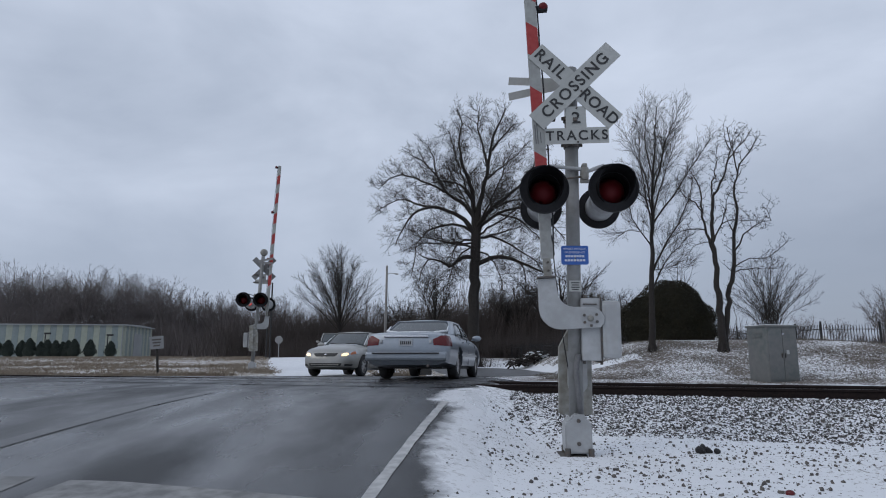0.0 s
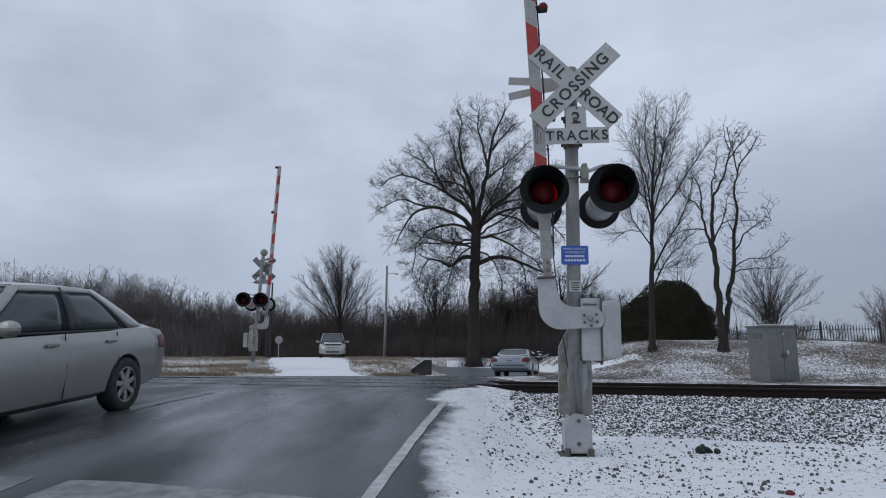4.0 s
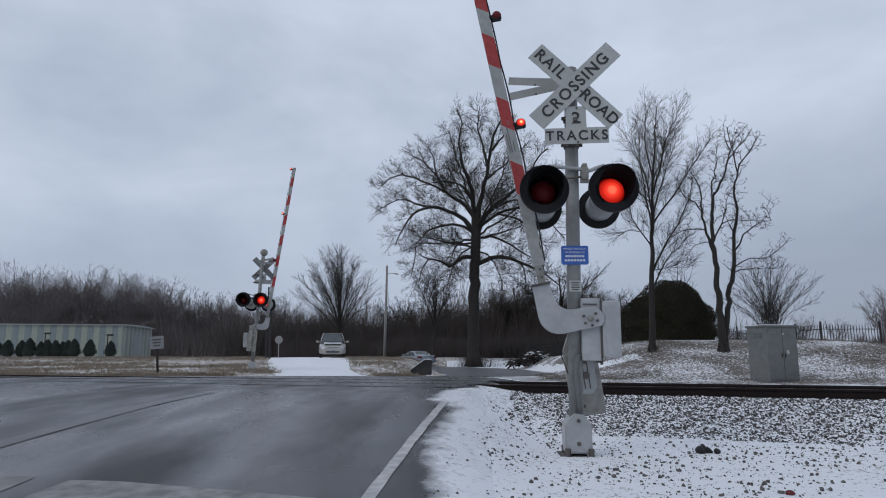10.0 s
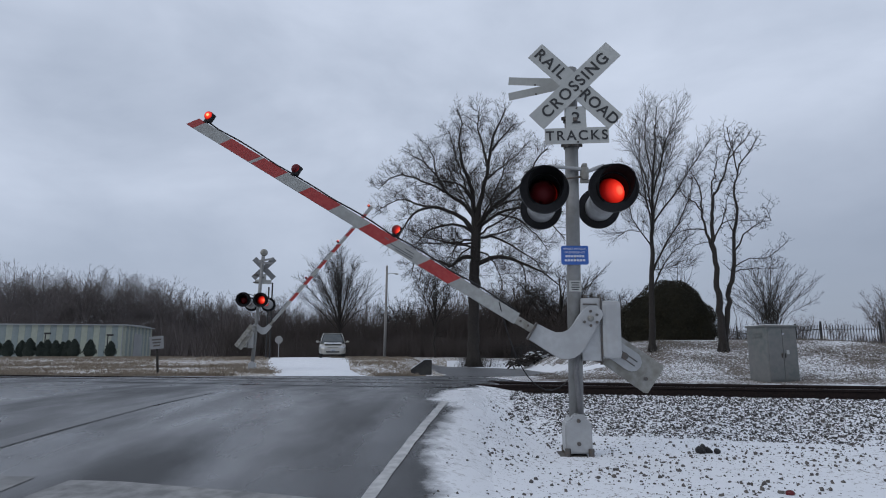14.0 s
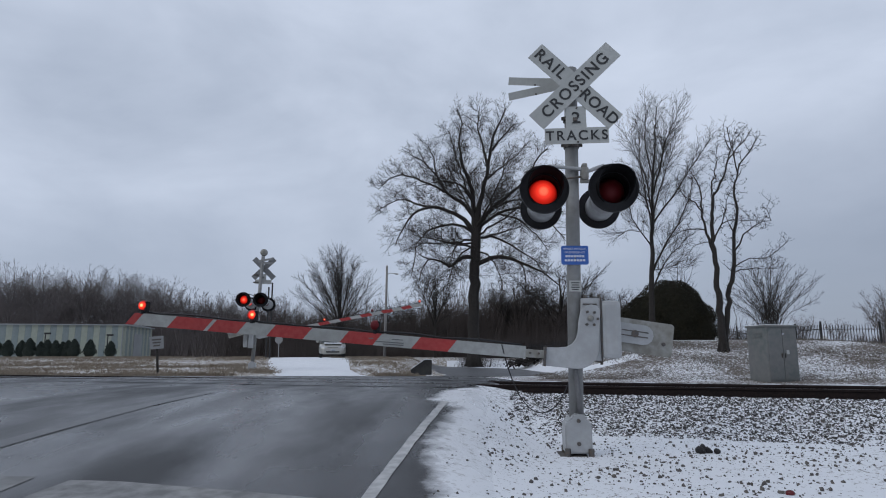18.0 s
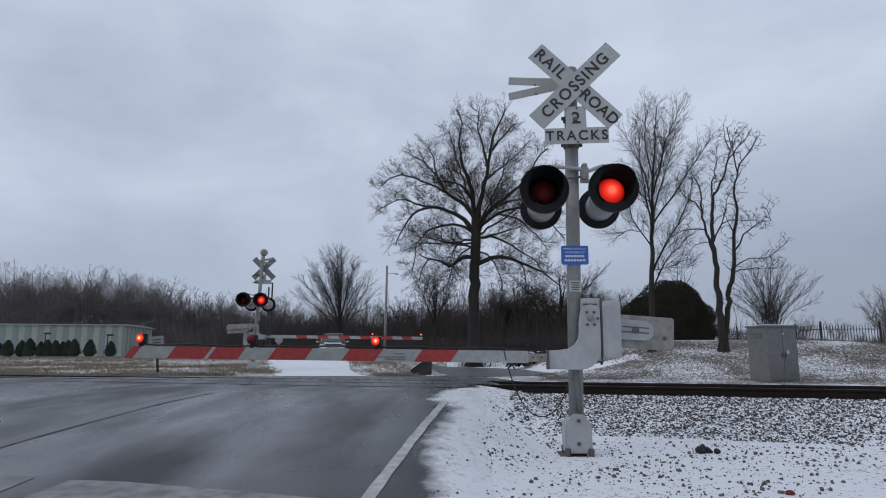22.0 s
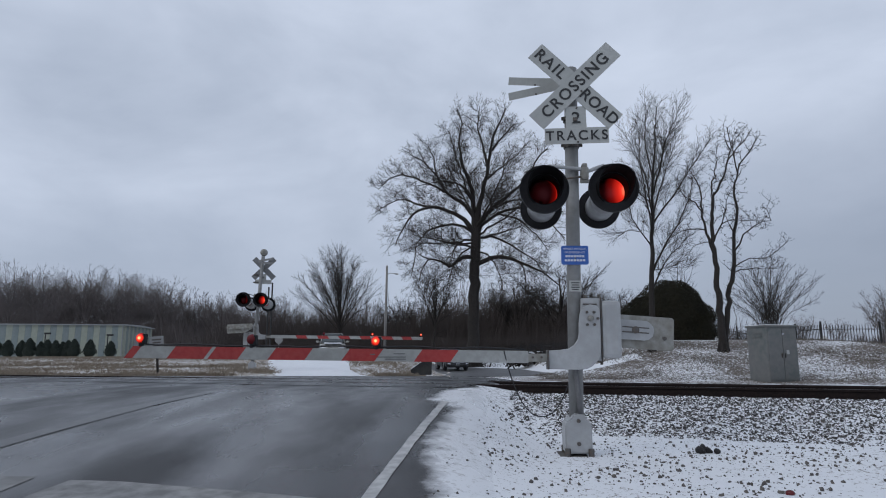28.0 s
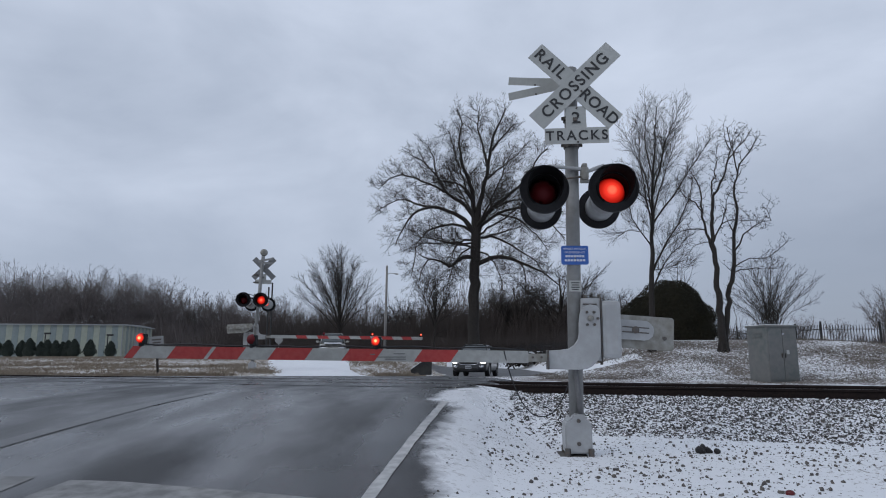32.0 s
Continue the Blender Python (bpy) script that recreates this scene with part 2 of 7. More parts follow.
def ground_z(x, y):
    q = across(x, y)
    rz = road_z(y)
    # the right-hand verge, ballast and the bank behind
    verge = 0.06 + 0.34 * smooth01(-2.9, -0.7, q)
    verge += 0.05 * smooth01(2.5, 5.0, q)
    bank = 1.18 * (1 - 0.28 * smooth01(11.5, 16.5, x)) * smooth01(5.2, 12.5, q) * smooth01(2.5, 7.5, x) * (1 - 0.6 * smooth01(30, 60, y) * smooth01(17, 10, x)) + 0.9 * smooth01(30, 62, y) * smooth01(12, 20, x)
    right = verge + bank
    # the field on the far side
    field = rz if y < 21 else 0.43 + 0.52 * smooth01(21.0, 45.0, y)
    if y < 21:
        t = smooth01(edge_x(y) + 0.15, edge_x(y) + 1.25, x)
        z = rz * (1 - t) + right * t
    else:
        # road trough from the crossing into the bend
        c = 1.5 + 2.0 * smooth01(22, 40, y) - 1.0 * smooth01(44, 56, y)
        d = abs(x - c)
        t = smooth01(3.6, 6.0, d)
        if y > 50:
            t = max(t * smooth01(8, 12, d) if x < c else t, smooth01(60, 66, y))
        side = field if x < c else max(right, 0.0) + 0.0
        if x > c:
            side = side * smooth01(70, 60, y) + 0.9 * smooth01(60, 70, y)
        z = rz * (1 - t) + side * t
    far = smooth01(75, 110, math.hypot(x, y))
    return z * (1 - far) + 0.85 * far


def ground_part(name, xs, ys, mat, lift=0.0, parent=None, bumpy=0.0, inside=None):
    """A sheet of ground over a grid of x and y."""
    me = bpy.data.meshes.new(name)
    verts, faces = [], []
    for y in ys:
        for x in xs:
            b = bumpy * (noise.noise(Vector((x * 1.7, y * 1.7, 3))) + 0.5 * noise.noise(Vector((x * 5, y * 5, 7)))) if bumpy else 0
            verts.append((x, y, ground_z(x, y) + lift + b))
    n = len(xs)
    for j in range(len(ys) - 1):
        for i in range(n - 1):
            if inside is None or inside((xs[i] + xs[i + 1]) / 2, (ys[j] + ys[j + 1]) / 2):
                faces.append((j * n + i, j * n + i + 1, (j + 1) * n + i + 1, (j + 1) * n + i))
    me.from_pydata(verts, [], faces)
    me.shade_smooth()
    me.materials.append(mat)
    ob = new(name, me)
    if parent:
        ob.parent = parent
    return ob


def strip(name, rows, mat, lift, cols=12, kind="structure", label="", category="", z=None, cover=None, sink=0.0):
    """A sheet lofted between left and right borders: rows of (xl, yl, xr, yr)."""
    verts, faces = [], []
    fine = []
    for a, b in zip(rows, rows[1:]):
        steps = max(2, int(math.hypot(b[0] - a[0], b[1] - a[1]) / 0.7))
        fine += [[a[k] + (b[k] - a[k]) * i / steps for k in range(4)] for i in range(steps)]
    fine.append(rows[-1])
    for xl, yl, xr, yr in fine:
        for i in range(cols + 1):
            t = i / cols
            x, y = xl + (xr - xl) * t, yl + (yr - yl) * t
            verts.append((x, y, (z or ground_z)(x, y) + lift - sink * smooth01(cols - 5, cols, i)))
    n = cols + 1
    for j in range(len(fine) - 1):
        for i in range(cols):
            faces.append((j * n + i, j * n + i + 1, (j + 1) * n + i + 1, (j + 1) * n + i))
    me = bpy.data.meshes.new(name)
    me.from_pydata(verts, [], faces)
    me.shade_smooth()
    me.materials.append(mat)
    if cover:
        att = me.attributes.new("snow_cover", "FLOAT", "POINT")
        att.data.foreach_set("value", [cover(v[0], v[1]) for v in verts])
        att = me.attributes.new("powder", "FLOAT", "POINT")
        att.data.foreach_set("value", [road_dust(v[0], v[1]) for v in verts])
    return tagged(new(name, me), label, category, "", kind)
# ---- asphalt ----
def asphalt_material(name, dusty):
    m = bpy.data.materials.new(name)
    m.use_nodes = True
    nt = m.node_tree
    b = nt.nodes["Principled BSDF"]
    tar = mix(nt, noise_tex(nt, 90, 3), (0.020, 0.021, 0.022), (0.042, 0.042, 0.044))
    tar = mix(nt, ramp(nt, noise_tex(nt, 0.5, 4, (2.2, 0.5, 1)), [(0.42, (0, 0, 0)), (0.62, (0.6,) * 3)]), tar, (0.054, 0.056, 0.060))
    tar = mix(nt, ramp(nt, noise_tex(nt, 3.5, 6, (1.5, 0.5, 1), 0.7), [(0.40, (0.55,) * 3), (0.56, (0, 0, 0))]), tar, (0.028, 0.029, 0.031))
    dust = ramp(nt, noise_tex(nt, 0.8, 3, (1.3, 0.38, 1), 0.45, turn=(0, 0, 0.22)), [(0.30, (0, 0, 0)), (0.66, (dusty,) * 3)])
    pow_at = nt.nodes.new("ShaderNodeAttribute")
    pow_at.attribute_name = "powder"
    dust = mix(nt, 1.0, dust, pow_at.outputs["Color"], "MULTIPLY")
    col = mix(nt, dust, tar, (0.42, 0.425, 0.44))
    # drifted snow, thicker where the cover is higher
    att = nt.nodes.new("ShaderNodeAttribute")
    att.attribute_name = "snow_cover"
    add = nt.nodes.new("ShaderNodeMath")
    sm = nt.nodes.new("ShaderNodeMath")
    sm.operation = "MULTIPLY_ADD"
    sm.inputs[1].default_value, sm.inputs[2].default_value = 0.8, -0.4
    nt.links.new(noise_tex(nt, 3.2, 6, (1, 1, 1), 0.65), sm.inputs[0])
    nt.links.new(att.outputs["Fac"], add.inputs[0])
    nt.links.new(sm.outputs["Value"], add.inputs[1])
    snow = ramp(nt, add.outputs["Value"], [(0.30, (0, 0, 0)), (0.66, (1, 1, 1))])
    white = mix(nt, ramp(nt, noise_tex(nt, 14, 5, (1, 1, 1), 0.7), [(0.30, (1, 1, 1)), (0.46, (0, 0, 0))]), (0.745, 0.757, 0.78), (0.34, 0.33, 0.32))
    col = mix(nt, snow, col, white)
    nt.links.new(col, b.inputs["Base Color"])
    nt.links.new(ramp(nt, noise_tex(nt, 0.7, 4, (1.4, 0.5, 1)), [(0.38, (0.17,) * 3), (0.66, (0.52,) * 3)]), b.inputs["Roughness"])
    bp = nt.nodes.new("ShaderNodeBump")
    b.inputs["Specular IOR Level"].default_value = 0.20
    bp.inputs["Strength"].default_value, bp.inputs["Distance"].default_value = 0.35, 0.006
    nt.links.new(noise_tex(nt, 110, 2), bp.inputs["Height"])
    nt.links.new(bp.outputs["Normal"], b.inputs["Normal"])
    return m


M_ASPHALT = asphalt_material("wet_asphalt_with_blown_snow", 0.36)
M_ASPHALT_NEW = asphalt_material("darker_asphalt", 0.14)
M_ASPHALT2 = material("dark_wet_asphalt", (0.040, 0.041, 0.044), 0.38, grain=(90, (0.065, 0.065, 0.066), 0.7), coarse=(0.8, (0.10, 0.102, 0.108), 0.7), bump=0.3, bump_scale=110)
M_LINE = material("white_road_paint", (0.52, 0.52, 0.51), 0.7, grain=(9, (0.26, 0.26, 0.26), 0.8), coarse=(2.5, (0.40, 0.40, 0.40), 0.7), bump=0.3, bump_scale=60)
M_PAINT = material("worn_white_road_paint", (0.27, 0.27, 0.265), 0.7, grain=(7, (0.10, 0.10, 0.10), 0.75), coarse=(2.0, (0.20, 0.20, 0.20), 0.8), bump=0.3, bump_scale=60)
M_YELLOW = material("worn_yellow_road_paint", (0.100, 0.099, 0.097), 0.33, grain=(9, (0.055, 0.055, 0.056), 0.95), coarse=(1.6, (0.06, 0.061, 0.064), 0.95), spec=0.22)
M_RAIL = material("rusty_rail_side", (0.017, 0.0125, 0.012), 0.85, 0.0, grain=(30, (0.032, 0.021, 0.018), 0.6), coarse=(2, (0.012, 0.0105, 0.0105), 0.6), bump=0.3, spec=0.15)
M_RAILTOP = material("dulled_rail_head", (0.05, 0.045, 0.045), 0.6, 0.3, grain=(20, (0.16, 0.15, 0.15), 0.5))
M_TIE = material("creosoted_tie", (0.035, 0.028, 0.024), 0.85, grain=(12, (0.08, 0.07, 0.06), 0.6), bump=0.5)
def snowy_stone():
    """Stone with snow lying on the faces that look upward."""
    m = bpy.data.materials.new("snow_topped_stone")
    m.use_nodes = True
    nt = m.node_tree
    b = nt.nodes["Principled BSDF"]
    b.inputs["Roughness"].default_value = 0.85
    geo = nt.nodes.new("ShaderNodeNewGeometry")
    sep = nt.nodes.new("ShaderNodeSeparateXYZ")
    nt.links.new(geo.outputs["Normal"], sep.inputs["Vector"])
    rock = ramp(nt, geo.outputs["Random Per Island"], [(0.0, (0.035, 0.033, 0.033)), (0.6, (0.10, 0.093, 0.086)), (1.0, (0.19, 0.165, 0.145))])
    rock = mix(nt, noise_tex(nt, 40, 3), rock, (0.05, 0.047, 0.045))
    add = nt.nodes.new("ShaderNodeMath")
    add.operation = "MULTIPLY_ADD"
    add.inputs[1].default_value = 0.8
    nt.links.new(noise_tex(nt, 18, 3), add.inputs[0])
    nt.links.new(sep.outputs["Z"], add.inputs[2])
    cover = ramp(nt, add.outputs["Value"], [(0.86, (0, 0, 0)), (1.0, (1, 1, 1))])
    nt.links.new(mix(nt, cover, rock, (0.745, 0.757, 0.78)), b.inputs["Base Color"])
    return m


M_SNOWSTONE = snowy_stone()
M_STONE = material("grey_ballast_stone", (0.085, 0.08, 0.075), 0.85, grain=(20, (0.16, 0.14, 0.12), 0.7), coarse=(3, (0.05, 0.045, 0.045), 0.7), bump=0.5)


def spread(a, b, n, power=1.0):
    return [a + (b - a) * (i / n) ** power for i in range(n + 1)]


gx = [-900, -500, -300, -200, -140, -100, -75] + spread(-60, -12, 40) + spread(-11.6, 14, 92) + spread(14.6, 60, 60) + [75, 100, 140, 200, 300, 500, 900]
gy = [-300, -120, -50, -20, -8, -2] + spread(0, 14, 80) + spread(14.4, 50, 90) + spread(50.8, 110, 60) + [125, 150, 200, 300, 500, 900, 1500]
ground = tagged(ground_part("ground", gx, gy, M_FAR), "flat winter ground under thin patchy snow", "ground", kind="structure")
me = ground.data
for m in (M_SNOW, M_BALLAST_BED, M_GRASS, M_BANK, M_DRIVE):
    me.materials.append(m)
for f in me.polygons:
    x, y, _ = f.center
    q = across(x, y)
    if y < 21 and x > edge_x(y) - 1.5:
        f.material_index = 1 if q < -2.45 + 0.6 * noise.noise(Vector((x * 0.5, y * 0.5, 0))) else (2 if q < 2.2 else (5 if q < 4.7 + 0.5 * noise.noise(Vector((x * 0.4, 0, 2))) else 4))
    elif x > 1.5 and y < 66:
        f.material_index = 4
    elif math.hypot(x, y) < 90:
        f.material_index = 3
    if y > 20 and y < 64 and abs(x - (1.5 + 2.0 * smooth01(22, 40, y) - 1.0 * smooth01(44, 56, y))) < 4.6 and x > 0.5:
        f.material_index = 5

ROAD_ROWS = [(-9, -25, edge_x(-10) + 1.4, -25), (-8.5, 0, edge_x(0) + 1.4, 0), (-8.3, 4.0, edge_x(4) + 1.35, 4.0), (-8.2, 6.0, edge_x(6) + 1.2, 6.0), (-8.2, 8.0, edge_x(8) + 1.0, 8.0), (-9.5, 9.6, 1.15, 9.3), (-10.5, 10.8, 1.35, 10.6),
             (-13, 13.0, 1.3, 12.4), (-20, 15.0, 1.9, 15.2), (-26, 17.5, 2.7, 18.0), (-30, 20.6, 3.3, 20.2)]


def road_cover(x, y):
    e = x - edge_x(y)
    start = 0.26 * smooth01(6.2, 4.2, y) - 0.16
    c = smooth01(start, start + 0.62, e) * (0.80 + 0.2 * smooth01(0.5, 0.9, e)) + 0.16 * smooth01(0.7, 1.1, e)
    if y > 8.3:
        # drift over the corner of the crossing
        lim = -0.42 + 1.05 * smooth01(10.2, 12.2, y)
        c = 0.86 * smooth01(lim - 0.1, lim + 0.5, e) * smooth01(12.6, 11.4, y)
    c = max(c, 0.22 * smooth01(-7.5, -12, x))
    c = max(c, 0.62 * smooth01(-9, -17, x) * smooth01(13.5, 15.5, y) * smooth01(21, 19, y), 0.5 * smooth01(19.6, 20.5, y) * smooth01(-3, -5, x))
    return c


def road_dust(x, y):
    """Blown snow powder left on the asphalt: swept clean by wheels and along the edge."""
    e = x - edge_x(y)
    d = 1.0 - 0.88 * smooth01(-1.35, -0.45, e)
    d *= 1.0 - 0.75 * math.exp(-((e + 1.95) / 0.38) ** 2) * smooth01(9.0, 6.5, y)
    d *= 1.0 - 0.45 * math.exp(-((e + 4.9) / 0.5) ** 2)
    return d * (1.0 - 0.65 * smooth01(8.8, 9.8, y)) + 0.02


strip("road", ROAD_ROWS, M_ASPHALT, 0.012, 72, label="wet grey asphalt road dusted with blown snow", category="road", cover=road_cover, sink=0.07)
BEND = [(-3.2, 20.6, 3.3, 20.2), (-1.6, 23.0, 4.4, 23.5), (-0.6, 27.0, 5.6, 28.0), (-0.2, 32, 6.8, 33.5), (0.2, 40, 7.4, 42.0), (-1.0, 47, 6.2, 50.5), (-4.5, 53.0, 1.5, 59.0), (-10, 60, -6, 68.0), (-22, 70, -20, 80)]
strip("side_road", BEND, M_ASPHALT2, 0.016, 14, label="dark wet asphalt road bending behind the bank", category="road")
strip("driveway", [(-5.3, 20.6, -1.9, 20.6), (-6.2, 23.5, -2.9, 23.5), (-7.3, 27, -3.9, 27), (-9.8, 36, -5.3, 36), (-12, 45, -6.4, 45), (-16, 70, -9, 70)], M_DRIVE, 0.02, 10, label="snow-covered driveway", category="driveway")
strip("snow_edge", [(-30, 20.45, -30, 21.2), (-8.6, 20.5, -8.6, 20.9), (-5.2, 20.5, -5.2, 20.75)], M_DRIVE, 0.022, 2, label="thin ridge of snow along the asphalt", category="snow")
edge = [(edge_x(y) - 0.048 + 0.005 * math.sin(y * 9), y, edge_x(y) + 0.048 + 0.005 * math.sin(y * 7 + 1), y) for y in spread(-3, 8.45, 40)]
strip("edge_line", edge, M_LINE, 0.018, 2, label="worn white edge line on the asphalt", category="road marking")
strip("stop_line", [(-2.78, 4.40, -2.70, 4.80), (-2.3, 4.2, -2.3, 4.76), (-1.9, 4.1, -1.9, 4.66), (-1.3, 4.0, -1.3, 4.52), (-0.80, 3.95, -0.80, 4.38)], M_PAINT, 0.018, 4, label="worn broad white stop line", category="road marking")
strip("stop_line", [(-6.2, 4.62, -6.2, 4.95), (-4.1, 4.55, -4.1, 4.93), (-3.02, 4.48, -3.0, 4.88)], M_PAINT, 0.018, 4, label="worn broad white stop line", category="road marking")
strip("centre_line", [(edge_x(y) - 3.78, y, edge_x(y) - 3.56, y) for y in spread(-3, 9.6, 20)], M_YELLOW, 0.017, 2, label="faded yellow centre line", category="road marking")
# old dark seam where the crossing surface begins
seam = []
for s in spread(-26, -0.6, 60):
    p = RAIL0 + RU * s - RN * (1.35 + 0.08 * math.sin(s * 1.3))
    seam.append((p.x, p.y, p.x + RN.x * 5.2, p.y + RN.y * 5.2))
strip("crossing_surface", seam, M_ASPHALT_NEW, 0.019, 14, label="darker newer asphalt over the tracks", category="road", cover=lambda x, y: road_cover(x, y) * 0.9)


# ---- railway ----
def rail_line(q, label):
    rail = thing("rail", Matrix(), label, "rail", "rails of the track")
    prof = [(-0.07, 0.0), (0.07, 0.0), (0.07, 0.012), (0.012, 0.03), (0.010, 0.125), (0.036, 0.14), (0.036, 0.168), (0.03, 0.172), (-0.03, 0.172), (-0.036, 0.168), (-0.036, 0.14), (-0.010, 0.125), (-0.012, 0.03), (-0.07, 0.012)]
    bm = bmesh.new()
    rings = []
    for s in (-60, -16, -0.9, 0.2, 12, 70):
        p = RAIL0 + RU * s + RN * q
        rings.append([bm.verts.new((p.x + RN.x * a, p.y + RN.y * a, 0.392 + b)) for a, b in prof])
    for a, b in zip(rings, rings[1:]):
        for i in range(len(prof)):
            f = bm.faces.new((a[i], a[(i + 1) % len(prof)], b[(i + 1) % len(prof)], b[i]))
            f.material_index = 1 if i in (7,) else 0
    bmesh.ops.recalc_face_normals(bm, faces=bm.faces)
    part("rail_bar", bm, [M_RAIL, M_RAILTOP], rail)
    return rail


for q in (0.0, 1.51):
    rail_line(q, "dark rusty steel rail on snowy ballast")


def tie():
    t = thing("railway_tie", Matrix(), "dark creosoted wooden tie half buried in ballast", "railway tie", "ties under the track")
    bm = bmesh.new()
    box(bm, 0.23, 2.6, 0.18, Matrix.Translation((0, 0, -0.09)), 0.012)
    part("timber", bm, M_TIE, t)
    for q in (-0.755, 0.755):
        bm = bmesh.new()
        box(bm, 0.19, 0.34, 0.014, Matrix.Translation((0, q, 0.004)), 0.003)
        part("tie_plate", bm, M_RAIL, t)
    return t


first = None
for i in range(26):
    s = 0.5 + i * 0.53
    p = RAIL0 + RU * s + RN * 0.755
    m = pose(p.x, p.y, 0.388, 0, 0, RAIL_DEG + random.uniform(-1.5, 1.5))
    if first is None:
        first = tie()
        first.matrix_basis = m
    else:
        copy_thing(first, m)


def stones(name, spots, label, mat):
    """Loose broken stones: spots of (x, y, size)."""
    verts, faces = [], []
    cube = [(-1, -1, -1), (1, -1, -1), (1, 1, -1), (-1, 1, -1), (-1, -1, 1), (1, -1, 1), (1, 1, 1), (-1, 1, 1)]
    quads = [(0, 3, 2, 1), (4, 5, 6, 7), (0, 1, 5, 4), (1, 2, 6, 5), (2, 3, 7, 6), (3, 0, 4, 7)]
    for x, y, r in spots:
        n = len(verts)
        rot = Euler((random.uniform(0, 6), random.uniform(0, 6), random.uniform(0, 6))).to_matrix()
        sx, sy, sz = r * random.uniform(0.7, 1.3), r * random.uniform(0.5, 1.0), r * random.uniform(0.4, 0.8)
        c = Vector((x, y, ground_z(x, y) + r * 0.15))
        for a in cube:
            k = random.uniform(0.6, 1.0)
            v = rot @ Vector((a[0] * sx * k, a[1] * sy * k, a[2] * sz * k))
            verts.append(c + v)
        faces += [tuple(n + i for i in f) for f in quads]
    me = bpy.data.meshes.new(name)
    me.from_pydata(verts, [], faces)
    me.materials.append(mat)
    return tagged(new(name, me), label, "stones", kind="stuff")


spots = []
for _ in range(42000):
    s, q = random.uniform(-1.2, 17), random.uniform(-2.9, -0.12)
    p = RAIL0 + RU * s + RN * q
    if p.x > edge_x(p.y) + (0.80 if p.y > 9.0 else 1.0) and random.random() < 0.95 - 0.45 * smooth01(-1.6, -2.9, q):
        spots.append((p.x, p.y, random.choice((0.009, 0.011, 0.013, 0.015, 0.018, 0.021, 0.028))))
stones("ballast_stones", spots, "sharp grey ballast stones half covered by snow", M_SNOWSTONE)
spots = []
for _ in range(14500):
    x, y = random.uniform(-0.2, 9), random.uniform(2.6, 11)
    if across(x, y) < -2.2 and x > edge_x(y) + 0.35:
        if noise.noise(Vector((x * 1.3, y * 1.3, 5))) > -0.1 + random.uniform(-0.3, 0.3):
            spots.append((x, y, random.choice((0.004, 0.005, 0.006, 0.006, 0.007, 0.008, 0.009, 0.011, 0.014, 0.020))))
stones("loose_stones", spots, "loose stones scattered on the snow", M_STONE)
# ---- crossing signals ----
FLASH_T, FLASH_HALF, FLASH_FROM = 13.5, 0.604, 4.44
GLOBES = []   # (globe, 0 or 1): lit in the one or the other half of the beat; 2: steady


def flash_rows(which, home, early=0.0):
    """The globe turns its shining side to the front while lit."""
    rows = [(0.0, home @ pose(0, 0, 0, 0, 0, 180))]
    angle = 180.0

    def turn_to(t, goal):
        nonlocal angle
        start = angle
        for k in range(0, 4):
            rows.append((t - 0.02 + k * 0.0167, home @ pose(0, 0, 0, 0, 0, start + (goal - start) * k / 3)))
        angle = goal

    if which == 2:
        turn_to(FLASH_FROM + 0.3, 0.0)
    else:
        n = math.floor((FLASH_FROM - FLASH_T) / FLASH_HALF)
        while FLASH_T + n * FLASH_HALF < 32.3:
            t = FLASH_T + n * FLASH_HALF - early
            on = (n % 2 == 0) == (which == 1)
            goal = 0.0 if on else 180.0
            if t >= FLASH_FROM - 0.01 and goal != angle and t < 31.85:
                turn_to(t, goal)
            n += 1
    rows.append((32.0, home @ pose(0, 0, 0, 0, 0, angle)))
    return rows


def ring(bm, r_in, r_out, y0, y1, seg=40):
    vs = [[bm.verts.new((r * math.cos(a), y, r * math.sin(a))) for a in (2 * math.pi * k / seg for k in range(seg))] for r, y in ((r_in, y0), (r_out, y0), (r_out, y1), (r_in, y1))]
    for a, b in ((0, 1), (1, 2), (2, 3), (3, 0)):
        for k in range(seg):
            bm.faces.new((vs[a][k], vs[a][(k + 1) % seg], vs[b][(k + 1) % seg], vs[b][k]))
    bmesh.ops.recalc_face_normals(bm, faces=bm.faces)
    return bm


